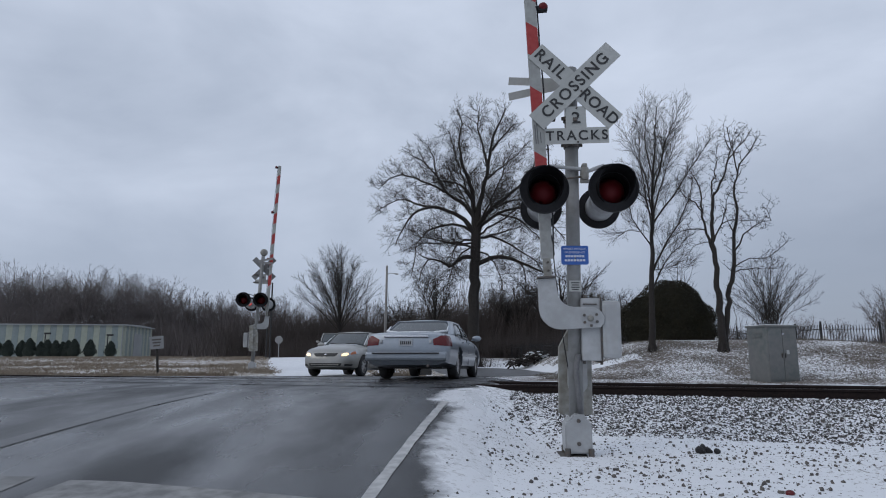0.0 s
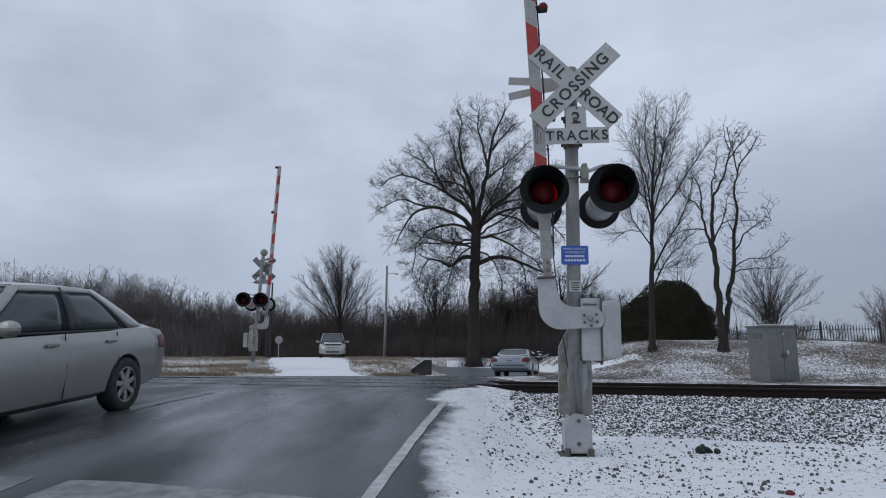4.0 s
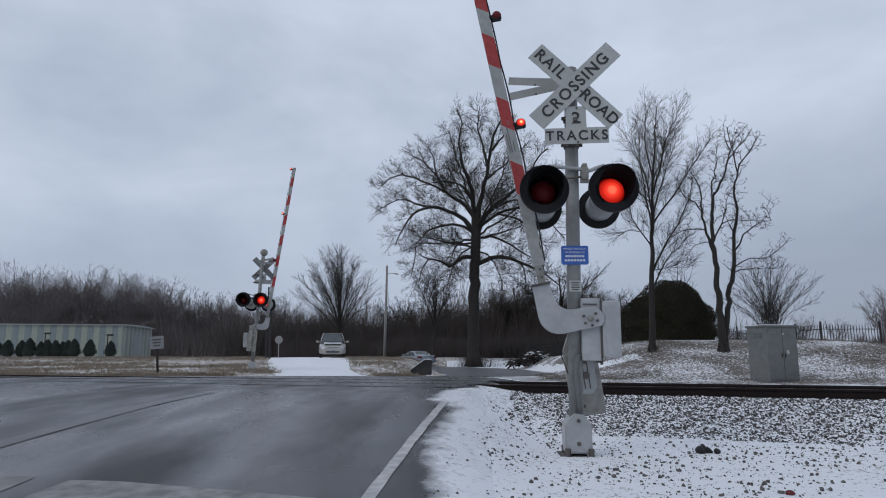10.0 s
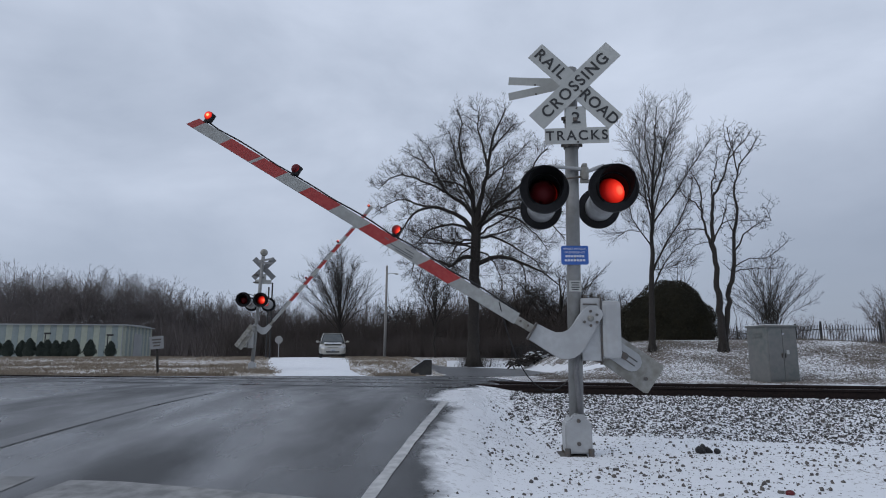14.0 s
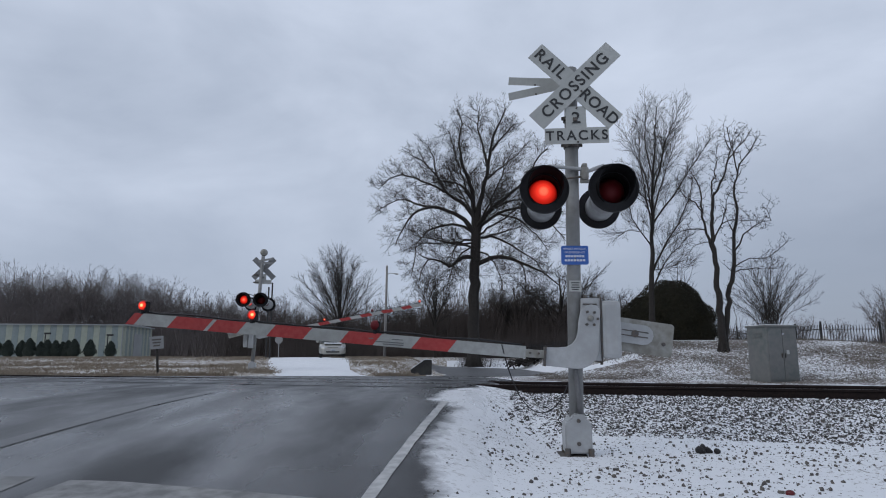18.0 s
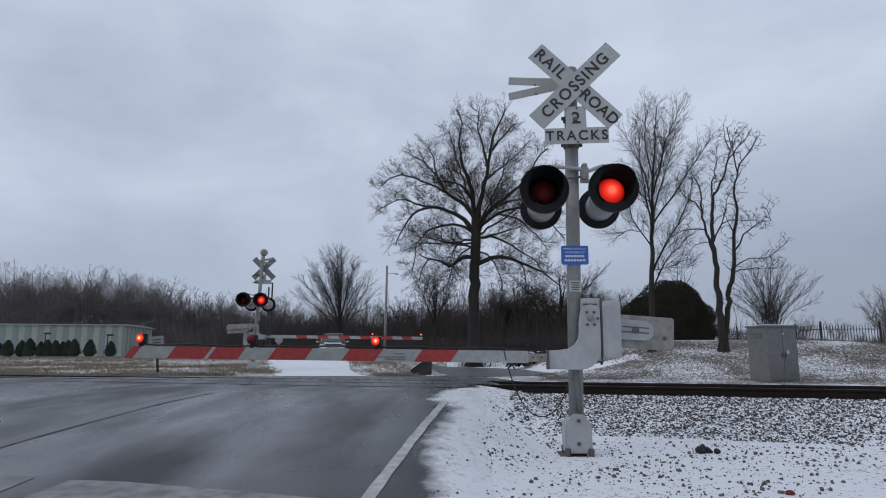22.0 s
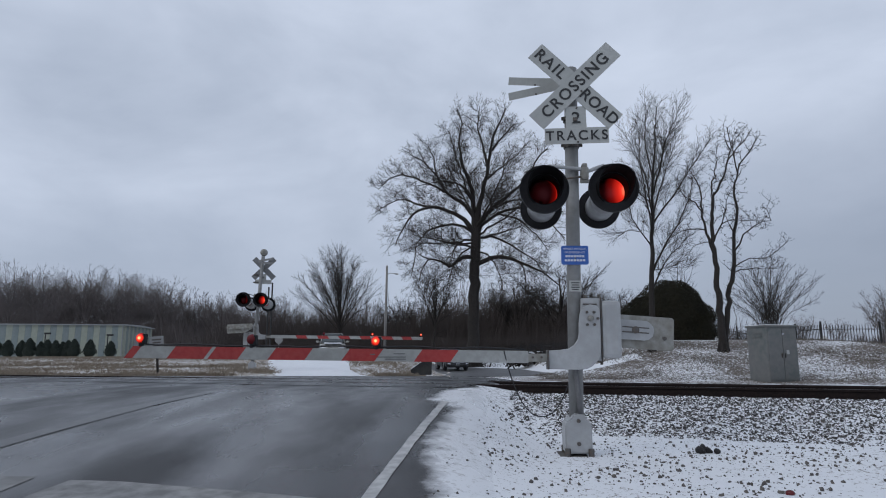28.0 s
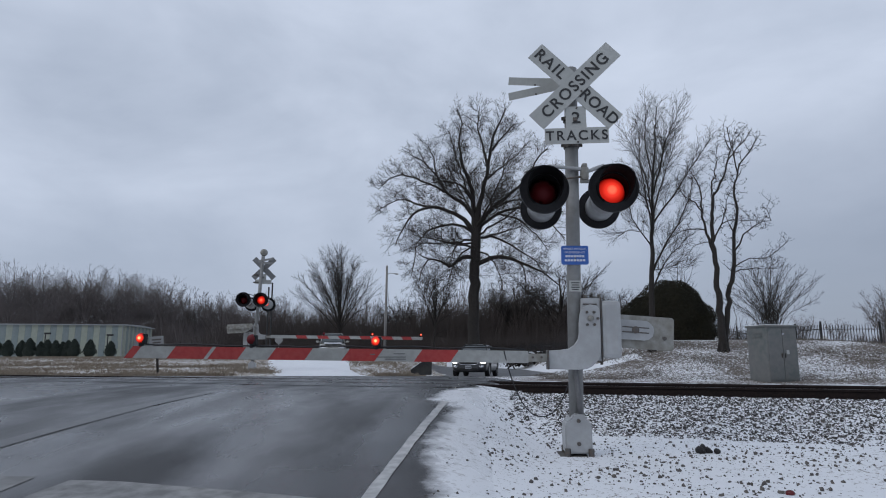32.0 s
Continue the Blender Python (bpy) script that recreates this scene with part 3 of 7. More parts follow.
def flasher(parent, x, y, z, facing, which, length, big=1.0):
    """One flashing light unit as a part: background disc, hood, body, globe. facing: 0 towards -y, 180 towards +y."""
    m = pose(x, y, z, 0, 0, facing) @ Matrix.Diagonal((big, big, big, 1))
    bm = bmesh.new()
    ring(bm, 0.166, 0.172, 0.012, length * 0.6, 30)
    cyl(bm, 0.172, 0.140, length * 0.4, pose(0, length * 0.8, 0, -90, 0, 0), 30)
    body = part("flasher_body", bm, M_HOODIN, parent, "round silver lamp housing", True)
    body.matrix_basis = m
    bm = bmesh.new()
    ring(bm, 0.157, 0.165, -0.008, length * 0.55, 30)
    part("lens_ring", bm, M_SOOT, body, "black inner ring")
    bm = bmesh.new()
    ring(bm, 0.164, 0.250, -0.012, 0.012)
    ring(bm, 0.240, 0.254, -0.035, 0.012)
    part("background_disc", bm, M_BLACK, body, "flat black background disc")
    # hood: open below
    bm = bmesh.new()
    seg, r = 30, 0.178
    rows = []
    for k in range(seg + 1):
        a = radians(-55 + 290 * k / seg)
        ext = -0.05 - 0.22 * smooth01(-0.9, 0.6, math.sin(a))
        rows.append([bm.verts.new((rr * math.cos(a), yy, rr * math.sin(a))) for rr, yy in ((r, -0.01), (r + 0.004, ext), (r - 0.004, ext), (r - 0.006, -0.01))])
    for p, q in zip(rows, rows[1:]):
        for i in range(4):
            bm.faces.new((p[i], p[(i + 1) % 4], q[(i + 1) % 4], q[i]))
    bmesh.ops.recalc_face_normals(bm, faces=bm.faces)
    part("hood", bm, M_SOOT, body, "black lamp hood")
    bm = bmesh.new()
    bmesh.ops.create_uvsphere(bm, u_segments=32, v_segments=20, radius=0.156)
    globe = part("lamp_globe", bm, M_GLOW, body, "red signal lamp", True)
    globe.matrix_basis = pose(0, 0.205, 0)
    GLOBES.append((globe, which, pose(0, 0.205, 0)))
    return body


def blade(parent, length, width, m, name="sign_blade"):
    bm = bmesh.new()
    box(bm, length, 0.006, width, Matrix(), 0.002)
    b = part(name, bm, [M_SIGN, M_SIGNBACK], parent)
    for f in b.data.polygons:
        f.material_index = 1 if f.normal.y > 0.5 else 0
    b.matrix_basis = m
    bm = bmesh.new()
    cyl(bm, 0.012, 0.012, 0.012, pose(0, -0.006, -width * 0.42, 90, 0, 0), 8)
    part("bolt", bm, M_BOLT, b)
    return b


def crossing_signal(m, label, bell):
    sig = thing("crossing_signal", m, label, "crossing signal", "railway crossing signals")
    # mast
    dx = 0.0 if bell else -0.09
    bm = bmesh.new()
    lx = -0.24 if bell else 0.03
    tube(bm, [(dx, 0, 0.30), (lx * 0.4 + dx, 0, 2.2), (lx + dx, 0, 4.86 if bell else 4.30)], [0.078, 0.076, 0.074], 24)
    part("mast", bm, M_MAST, sig, "grey steel mast", True)
    # junction box base
    bm = bmesh.new()
    plate(bm, [(-0.138, 0.02), (0.138, 0.02), (0.138, 0.29), (0.128, 0.34), (0.075, 0.37), (0.06, 0.42), (-0.05, 0.42), (-0.07, 0.37), (-0.128, 0.34), (-0.138, 0.28)], 0.30)
    bmesh.ops.bevel(bm, geom=bm.edges[:], offset=0.015, segments=2, affect="EDGES")
    base = part("base_box", bm, M_GALV, sig, "grey cast junction box base")
    base.matrix_basis = pose(dx, 0, 0)
    for z in (0.12, 0.35):
        bm = bmesh.new()
        cyl(bm, 0.022, 0.018, 0.03, pose(0.0, -0.165, z, 90, 0, 0), 10)
        part("bolt", bm, M_BOLT, base)
    for sx in (-0.12, 0.12):
        for sy in (-0.17, 0.12):
            bm = bmesh.new()
            cyl(bm, 0.03, 0.03, 0.09, Matrix.Translation((sx, sy, 0.03)), 10)
            part("foot_bolt", bm, M_BOLT, base)
    bm = bmesh.new()
    box(bm, 0.42, 0.42, 0.06, Matrix.Translation((dx, 0, -0.03)), 0.02)
    part("foundation", bm, M_STONE, sig)
    # conduit running down the mast
    bm = bmesh.new()
    tube(bm, [(0.02 + dx, -0.10, 1.03), (-0.01 + dx, -0.115, 0.85), (0.012 + dx, -0.115, 0.62), (0.03 + dx, -0.11, 0.42)], [0.030, 0.027, 0.027, 0.030], 10)
    part("conduit", bm, M_CONDUIT, sig, "grey flexible conduit", True)
    # crossbuck
    zc = 4.38 if bell else 4.005
    bx = (-0.30 if bell else 0.0) + dx
    b1 = blade(sig, 1.225, 0.230, pose(0.045 + bx, -0.235, zc - 0.01, 0, -44.5, 0))
    b2 = blade(sig, 1.225, 0.230, pose(0.045 + bx, -0.223, zc - 0.01, 0, 44.5, 0))
    lettering("lettering", "CROSSING", 0.180, pose(0, -0.006, -0.003), b1, M_BLACKTXT, spacing=1.20, width=1.0, bold=0.0028)
    lettering("lettering", "RAIL", 0.180, pose(-0.375, -0.006, 0), b2, M_BLACKTXT, spacing=1.22, width=1.0, bold=0.0028)
    lettering("lettering", "ROAD", 0.180, pose(0.365, -0.006, 0), b2, M_BLACKTXT, spacing=1.06, width=0.98, bold=0.0028)
    bm = bmesh.new()
    box(bm, 0.225, 0.005, 0.27, Matrix.Translation((0, 0, 0.09)), 0.002)
    box(bm, 0.70, 0.006, 0.185, Matrix.Translation((0, 0.001, -0.115)), 0.002)
    tr = part("tracks_plate", bm, M_SIGN, sig, "white plate for the number of tracks")
    tr.matrix_basis = pose(0.05 + bx, -0.216, zc - 0.475, 0, -1.2, 0)
    lettering("lettering", "2", 0.185, pose(0, -0.006, 0.085), tr, M_BLACKTXT, width=1.1, bold=0.0028)
    lettering("lettering", "TRACKS", 0.155, pose(0, -0.006, -0.118), tr, M_BLACKTXT, spacing=1.28, bold=0.0022)
    for z in (0.205, -0.19):
        bm = bmesh.new()
        cyl(bm, 0.012, 0.012, 0.012, pose(0.01, -0.006, z, 90, 0, 0), 8)
        part("bolt", bm, M_BOLT, tr)
    for z in (zc, zc - 0.40):
        bm = bmesh.new()
        box(bm, 0.05, 0.20, 0.04, Matrix.Translation((0.04 + bx, -0.13, z)), 0.005)
        part("stand_off", bm, M_BOLT, sig)
    # second pair of blades behind the mast, turned aside
    for a in (8, -7):
        c = blade(sig, 0.66, 0.095, pose(-0.40 + dx * 0.4, 0.30 + 0.01 * (a > 0), zc + 0.225 + 0.062 * (1 if a > 0 else -1), 8, a, -12), "rear_blade")
    # clamps
    for z, w in ((zc - 0.64, 0.24), (zc - 0.32, 0.22), (2.05, 0.21)):
        bm = bmesh.new()
        cyl(bm, 0.088, 0.088, 0.05, Matrix.Translation((0.02 + dx, 0, z)), 20)
        box(bm, w, 0.03, 0.035, Matrix.Translation((0.02 + dx, -0.03, z)), 0.006)
        part("clamp", bm, M_BOLT, sig)
    # cross arm and lamp pairs
    zl = 2.90 if bell else 2.77
    for pts in ([(-0.42, -0.10, zl + 0.30), (-0.34, -0.10, zl + 0.335), (-0.20, -0.10, zl + 0.32), (0.0, -0.11, zl + 0.295), (0.05, -0.10, zl + 0.28)], [(0.05, -0.10, zl + 0.27), (0.11, -0.10, zl + 0.275), (0.19, -0.08, zl + 0.315), (0.27, -0.06, zl + 0.345), (0.33, -0.04, zl + 0.32)]):
        bm = bmesh.new()
        tube(bm, pts, 0.021, 10)
        part("cross_arm", bm, M_GALV, sig, "bent grey conduit arm", True)
    for x, sx in ((-0.40, 0.10), (0.29, 0.10)):
        bm = bmesh.new()
        cyl(bm, 0.034, 0.034, sx, pose(x, -0.09, zl + 0.29), 12)
        part("lamp_fitting", bm, M_GALV_DIRTY, sig, "grey pipe fitting over the lamp", True)
    bm = bmesh.new()
    box(bm, 0.085, 0.12, 0.15, Matrix.Translation((0.055, -0.08, zl + 0.245)), 0.025)
    box(bm, 0.06, 0.10, 0.05, Matrix.Translation((0.055, -0.08, zl + 0.335)), 0.018)
    box(bm, 0.11, 0.06, 0.035, Matrix.Translation((0.06, -0.08, zl + 0.16)), 0.012)
    part("arm_bracket", bm, M_GALV_DIRTY, sig, "grey cast junction fitting")
    bm = bmesh.new()
    tube(bm, [(-0.19, -0.02, zl + 0.17), (-0.17, -0.10, zl + 0.185), (-0.03, -0.115, zl + 0.20), (0.04, -0.09, zl + 0.21)], 0.012, 8)
    part("u_bolt", bm, M_BOLT, sig, "", True)
    for x, z0, which in ((-0.443, zl - 0.035, 0), (0.262, zl - 0.025, 1)):
        flasher(sig, x, -0.58, z0 - 0.03, 0, which, 0.345, 1.2 if bell else 1.0)
        flasher(sig, x + 0.085, 0.70, z0 + 0.065, 180, 1 - which, 0.74, 1.2 if bell else 1.0)
    # notice plates
    if not bell:
        bm = bmesh.new()
        plate(bm, [(sx * 0.1475 - sx * 0.018 * (1 - math.cos(a)), sz * 0.104 - sz * 0.018 * (1 - math.sin(a))) for sx, sz, order in ((1, 1, (0.0, 0.8, 1.57)), (-1, 1, (1.57, 0.8, 0.0)), (-1, -1, (0.0, 0.8, 1.57)), (1, -1, (1.57, 0.8, 0.0))) for a in order], 0.004)
        n = part("notice_plate", bm, M_BLUE, sig, "blue emergency notice plate")
        n.matrix_basis = pose(0.015 + dx, -0.085, 2.098)
        lettering("lettering", "REPORT PROBLEM", 0.030, pose(0, -0.004, 0.068), n, M_PALE, 0.001)
        lettering("lettering", "OR EMERGENCY", 0.030, pose(0, -0.004, 0.030), n, M_PALE, 0.001)
        for k, w in ((0, 0.22), (1, 0.24)):
            bm = bmesh.new()
            for i in range(7):
                box(bm, w / 9, 0.002, 0.022, Matrix.Translation(((i - 3) * w / 7.4, -0.004, -0.012 - 0.045 * k)))
            part("lettering", bm, M_PALE, n)
        bm = bmesh.new()
        box(bm, 0.13, 0.003, 0.12, Matrix(), 0.001)
        n = part("label_plate", bm, M_SIGN, sig, "small white label plate")
        n.matrix_basis = pose(0.012 + dx, -0.083, 1.76)
        for k in range(4):
            bm = bmesh.new()
            box(bm, 0.09 - 0.015 * (k % 2), 0.002, 0.010, Matrix.Translation((0, -0.003, 0.035 - 0.024 * k)))
            part("lettering", bm, M_BLACKTXT, n)
    # gate mechanism housing
    mech = Matrix.Translation((0.085, 0.05, 1.295))
    bm = bmesh.new()
    box(bm, 0.205, 0.34, 0.66, mech @ Matrix.Translation((-0.012, 0, 0)), 0.012)
    part("mechanism_box", bm, M_GALV, sig, "grey gate mechanism housing")
    bm = bmesh.new()
    box(bm, 0.205, 0.36, 0.61, mech @ Matrix.Translation((0.198, -0.03, 0.0)), 0.045)
    part("mechanism_cover", bm, M_GALV, sig, "grey rounded cover of the gate mechanism")
    bm = bmesh.new()
    box(bm, 0.014, 0.38, 0.69, mech @ Matrix.Translation((0.095, 0, 0.0)), 0.004)
    part("cover_seam", bm, M_BOLT, sig)
    bm = bmesh.new()
    box(bm, 0.15, 0.012, 0.016, mech @ Matrix.Translation((-0.02, -0.174, 0.265)), 0.004)
    part("housing_rib", bm, M_BOLT, sig)
    for x, z in ((-0.06, 0.345), (0.09, 0.35), (-0.08, -0.34), (0.10, -0.345)):
        bm = bmesh.new()
        cyl(bm, 0.016, 0.016, 0.05, mech @ pose(x, -0.10, z), 8)
        part("bolt", bm, M_BOLT, sig)
    for z in (1.07, 1.58):
        bm = bmesh.new()
        box(bm, 0.30, 0.06, 0.05, Matrix.Translation((0.02, 0.06, z)), 0.01)
        part("mechanism_bracket", bm, M_GALV_DIRTY, sig)
    if bell:
        bm = bmesh.new()
        bmesh.ops.create_uvsphere(bm, u_segments=20, v_segments=12, radius=0.16, matrix=pose(-0.26, -0.02, 5.03) @ Matrix.Diagonal((1, 0.6, 1, 1)))
        part("bell", bm, M_GALV_DIRTY, sig, "grey crossing bell", True)
    return sig


def crossing_gate(m, length, stripes, lamps, label, drop, turn=0):
    """The turning gate, at its hub: level, its arm reaches towards -x. stripes: (from, to) of the red bands."""
    g = thing("crossing_gate", m, label, "crossing gate", "crossing gates")
    # elbow bracket, front and rear
    bm = bmesh.new()
    out = [(0.10, 0.10), (0.10, -drop + 0.10)] + [(-0.12 + 0.22 * math.cos(radians(a)), -drop + 0.10 - 0.225 * math.sin(radians(a))) for a in (18, 36, 54, 72, 90)] + [(-0.45, -drop - 0.115), (-0.45, -drop + 0.075), (-0.33, -drop + 0.082)]
    out += [(-0.30 + 0.17 * math.sin(radians(a)), -drop + 0.255 - 0.17 * math.cos(radians(a))) for a in (20, 45, 68, 90)] + [(-0.125, -0.04), (-0.11, 0.06), (-0.07, 0.12), (0.0, 0.15), (0.06, 0.135)]
    plate(bm, [(x, z) for x, z in out], 0.02, Matrix.Translation((0, -0.26, 0)))
    bmesh.ops.bevel(bm, geom=bm.edges[:], offset=0.005, segments=1, affect="EDGES")
    br = part("elbow_bracket", bm, M_GALV, g, "curved grey gate arm bracket")
    for k in range(5):
        a = radians(60 * k - 120)
        bm = bmesh.new()
        cyl(bm, 0.015, 0.015, 0.03, pose(0.075 * math.cos(a), -0.275, 0.075 * math.sin(a), 90, 0, 0), 8)
        part("bolt", bm, M_BOLT, br)
    bm = bmesh.new()
    cyl(bm, 0.035, 0.03, 0.05, pose(0, -0.28, 0, 90, 0, 0), 12)
    part("hub", bm, M_GALV_DIRTY, br, "", True)
    bm = bmesh.new()
    cyl(bm, 0.045, 0.045, 0.58, pose(0.0, 0.03, 0, 90, 0, 0), 16)
    part("shaft", bm, M_GALV_DIRTY, g)
    # clamp holding the board
    bm = bmesh.new()
    box(bm, 0.28, 0.04, 0.085, Matrix.Translation((-0.59, -0.255, -drop + 0.0)), 0.008)
    part("clamp", bm, M_GALV_DIRTY, g, "grey arm clamp")
    bm = bmesh.new()
    box(bm, 0.022, 0.10, 0.20, Matrix.Translation((-0.462, -0.255, -drop - 0.02)), 0.005)
    part("clamp_plate", bm, M_BOLT, g, "dark end plate of the bracket")
    for x in (-0.53, -0.62):
        bm = bmesh.new()
        cyl(bm, 0.013, 0.013, 0.06, pose(x, -0.268, -drop + 0.005, 90, 0, 0), 8)
        part("clamp_bolt", bm, M_BOLT, g)
    # board in alternating slanting bands
    cuts = [-0.665] + [c for s in stripes for c in s] + [-length]
    h0, lift = 0.063, 0.0125
    sl = -0.045
    for i, (a, b) in enumerate(zip(cuts, cuts[1:])):
        red = i % 2 == 1
        if abs(a - b) < 0.01:
            continue
        sa = 0 if i == 0 else sl
        sb = 0 if i == len(cuts) - 2 else sl
        za, zb = -drop + lift * (-a), -drop + lift * (-b)
        bm = bmesh.new()
        plate(bm, [(a + sa, za - h0), (a - sa, za + h0), (b - sb, zb + h0), (b + sb, zb - h0)], 0.045, Matrix.Translation((0, -0.255, 0)))
        part("board_band", bm, M_RED if red else M_WHITE, g, "worn red reflective band" if red else "grey-white reflective band")
    if turn == 0:
        for k, (x, w, dz) in enumerate(((-2.02, 0.12, 0.025), (-2.10, 0.30, -0.008), (-2.06, 0.22, -0.03), (-2.30, 0.05, 0.02))):
            bm = bmesh.new()
            box(bm, w, 0.002, 0.010, Matrix.Translation((x, -0.279, -drop + 0.016 + dz)))
            part("lettering", bm, M_GREYCABLE, g)
    # lamps and their cable
    top = -drop + h0
    cable = []
    for x, which in lamps:
        z = top + lift * (-x)
        bm = bmesh.new()
        cyl(bm, 0.028, 0.028, 0.05, Matrix.Translation((x, -0.255, z + 0.02)), 10)
        box(bm, 0.03, 0.07, 0.11, Matrix.Translation((x + 0.035, -0.255, z + 0.075)), 0.006)
        lamp = part("gate_lamp", bm, M_BLACK, g, "small red gate lamp")
        bm = bmesh.new()
        bmesh.ops.create_uvsphere(bm, u_segments=18, v_segments=12, radius=0.055)
        globe = part("lamp_globe", bm, M_ARMGLOW, lamp, "red gate lamp lens", True)
        home = pose(x - 0.005, -0.255, z + 0.085, 0, 0, turn)
        globe.matrix_basis = home
        GLOBES.append((globe, which, home))
        cable.append(x)
    pts, x = [], -0.70
    while x > -length + 0.1:
        pts.append((x, -0.235, top + lift * (-x) + 0.012 + 0.02 * abs(math.sin(x * 4.1)) * (0.3 + 0.7 * abs(math.sin(x * 0.9)))))
        x -= 0.08
    bm = bmesh.new()
    tube(bm, pts, 0.009, 6)
    part("lamp_cable", bm, M_CABLE, g, "black cable along the arm", True)
    # counterweights
    for y, bits in ((0.24, True),):
        bm = bmesh.new()
        swing = pose(0, 0, 0, 0, 4.2, 0)
        plate(bm, [(-0.02, 0.105), (1.01, 0.105), (1.035, 0.085), (1.035, -0.245), (1.01, -0.265), (0.30, -0.265), (-0.02, -0.10)], 0.05, swing @ Matrix.Translation((0, y, 0)))
        bmesh.ops.bevel(bm, geom=bm.edges[:], offset=0.006, segments=1, affect="EDGES")
        cw = part("counterweight", bm, M_GALV_DIRTY, g, "stained grey counterweight plate")
        bm = bmesh.new()
        plate(bm, [(0.34, 0.05), (0.72, 0.05)] + [(0.70 + 0.11 * math.cos(radians(a)), -0.06 + 0.11 * math.sin(radians(a))) for a in (60, 30, 0, -30, -60, -90)] + [(0.34, -0.17)], 0.02, swing @ Matrix.Translation((0, y - 0.035, 0)))
        part("slot_plate", bm, M_GALV, cw)
        bm = bmesh.new()
        box(bm, 0.30, 0.012, 0.012, swing @ Matrix.Translation((0.60, y - 0.048, -0.030)), 0.004)
        box(bm, 0.30, 0.012, 0.012, swing @ Matrix.Translation((0.60, y - 0.048, -0.085)), 0.004)
        cyl(bm, 0.040, 0.040, 0.02, swing @ pose(0.60, y - 0.05, -0.058, 90, 0, 0), 14)
        part("slot", bm, M_BOLT, cw)
        bm = bmesh.new()
        cyl(bm, 0.022, 0.022, 0.02, swing @ pose(0.93, y - 0.03, -0.13, 90, 0, 0), 10)
        part("bolt", bm, M_BOLT, cw)
    bm = bmesh.new()
    plate(bm, [(-0.02, 0.04), (1.00, 0.04), (1.03, 0.01), (1.03, -0.06), (1.00, -0.09), (-0.02, -0.09)], 0.03, swing @ Matrix.Translation((0, 0.31, 0)))
    part("counterweight_arm", bm, M_GALV_DIRTY, g)
    return g


NEAR = pose(1.50, 6.90, 0.06, 0, 0.5, -3.5)
FAR = pose(-7.98, 26.9, 0.45, 0, 0, 185)
crossing_signal(NEAR, "silver railway crossing signal with crossbuck and red lamps", False)
crossing_signal(FAR, "far silver crossing signal seen from behind, bell on top", True)


def px(p):
    d = (p - 1045) / 165.5
    return d * (1 + 0.0027 * d)


NEAR_HUB, NEAR_YAW = (1.565, 6.98, 1.465), -1.3
FAR_HUB, FAR_YAW = (-7.9, 26.6, 2.31), 178.0
near_gate = crossing_gate(pose(*NEAR_HUB, 0, 0, NEAR_YAW), 4.905, [(px(806), px(742)), (px(673), px(614)), (px(548), px(482)), (px(428), px(374)), (px(367), px(300)), (px(238), -4.905)],
                          [(px(668), 1), (px(445), 0), (px(243), 2)], "lowering crossing gate arm in worn red and grey-white bands", 0.41)
far_gate = crossing_gate(pose(*FAR_HUB, 0, 0, FAR_YAW), 7.05, [(-1.75, -2.2), (-2.65, -3.1), (-3.55, -4.0), (-4.45, -4.9), (-5.35, -5.8), (-6.2, -6.6)],
                         [(-2.9, 0), (-4.95, 1), (-6.98, 2)], "far crossing gate arm in red and white bands", 0.41, 180)
NEAR_SWING = [(0, 87.00), (8.9, 87.00), (9.2, 86.30), (9.5, 84.20), (10, 78.30), (10.5, 72.10), (11, 66.00), (11.5, 60.40), (12, 54.70), (12.5, 49.40), (13, 43.85), (13.5, 38.40), (14, 30.95), (14.5, 21.79), (15.0, 15.71), (15.7, 11.05), (16.5, 8.51), (16.8, 7.80), (17.1, 6.99), (17.4, 5.98), (17.7, 5.27), (18.0, 4.15), (18.4, 2.89), (18.8, 2.03), (19.2, 1.22), (19.8, 0.41), (20.5, 0.00), (32, 0.00)]
FAR_SWING = [(0, 86.8), (9.2, 86.8), (9.5, 85.5), (10, 81.4), (10.5, 77.1), (11, 73), (11.5, 69.1), (12, 65.4), (12.5, 61.3), (13, 57.4), (13.5, 53), (14.1, 48.7), (14.5, 45.3), (15.5, 34.0), (16.5, 22), (16.8, 18.2), (17.1, 14.5),
             (17.4, 11.4), (18.0, 10.0), (18.4, 8), (18.8, 5.4), (19.2, 3.6), (19.8, 0.3), (20.5, -1.4), (32, -1.5)]
# ---- vehicles ----
def paint(name, color, metal=0.55, rough=0.32, dirt=(0.30, 0.30, 0.30)):
    return material(name, color, rough, metal, grain=(9, tuple(c * 0.86 for c in color), 0.5), coarse=(1.6, dirt, 0.28), coat=0.5, bump=0.02, bump_scale=20)


M_SILVER = paint("champagne_silver_paint", (0.31, 0.305, 0.285))
M_ICEBLUE = paint("pale_blue_metallic_paint", (0.265, 0.30, 0.345))
M_DARKCAR = paint("dark_charcoal_paint", (0.030, 0.030, 0.034), 0.3, 0.28, (0.10, 0.10, 0.10))
M_BEIGE = paint("beige_metallic_paint", (0.38, 0.365, 0.33))
M_GLASS = material("tinted_car_glass", (0.030, 0.038, 0.041), 0.08, 0.0, spec=0.5, coarse=(1.5, (0.055, 0.065, 0.068), 0.6), coat=0.1)
M_TYRE = material("tyre_rubber", (0.017, 0.017, 0.018), 0.8, grain=(25, (0.05, 0.05, 0.05), 0.5), bump=0.4, bump_scale=50)
M_ALLOY = material("silver_wheel", (0.42, 0.42, 0.43), 0.35, 0.7, grain=(20, (0.22, 0.21, 0.20), 0.6))
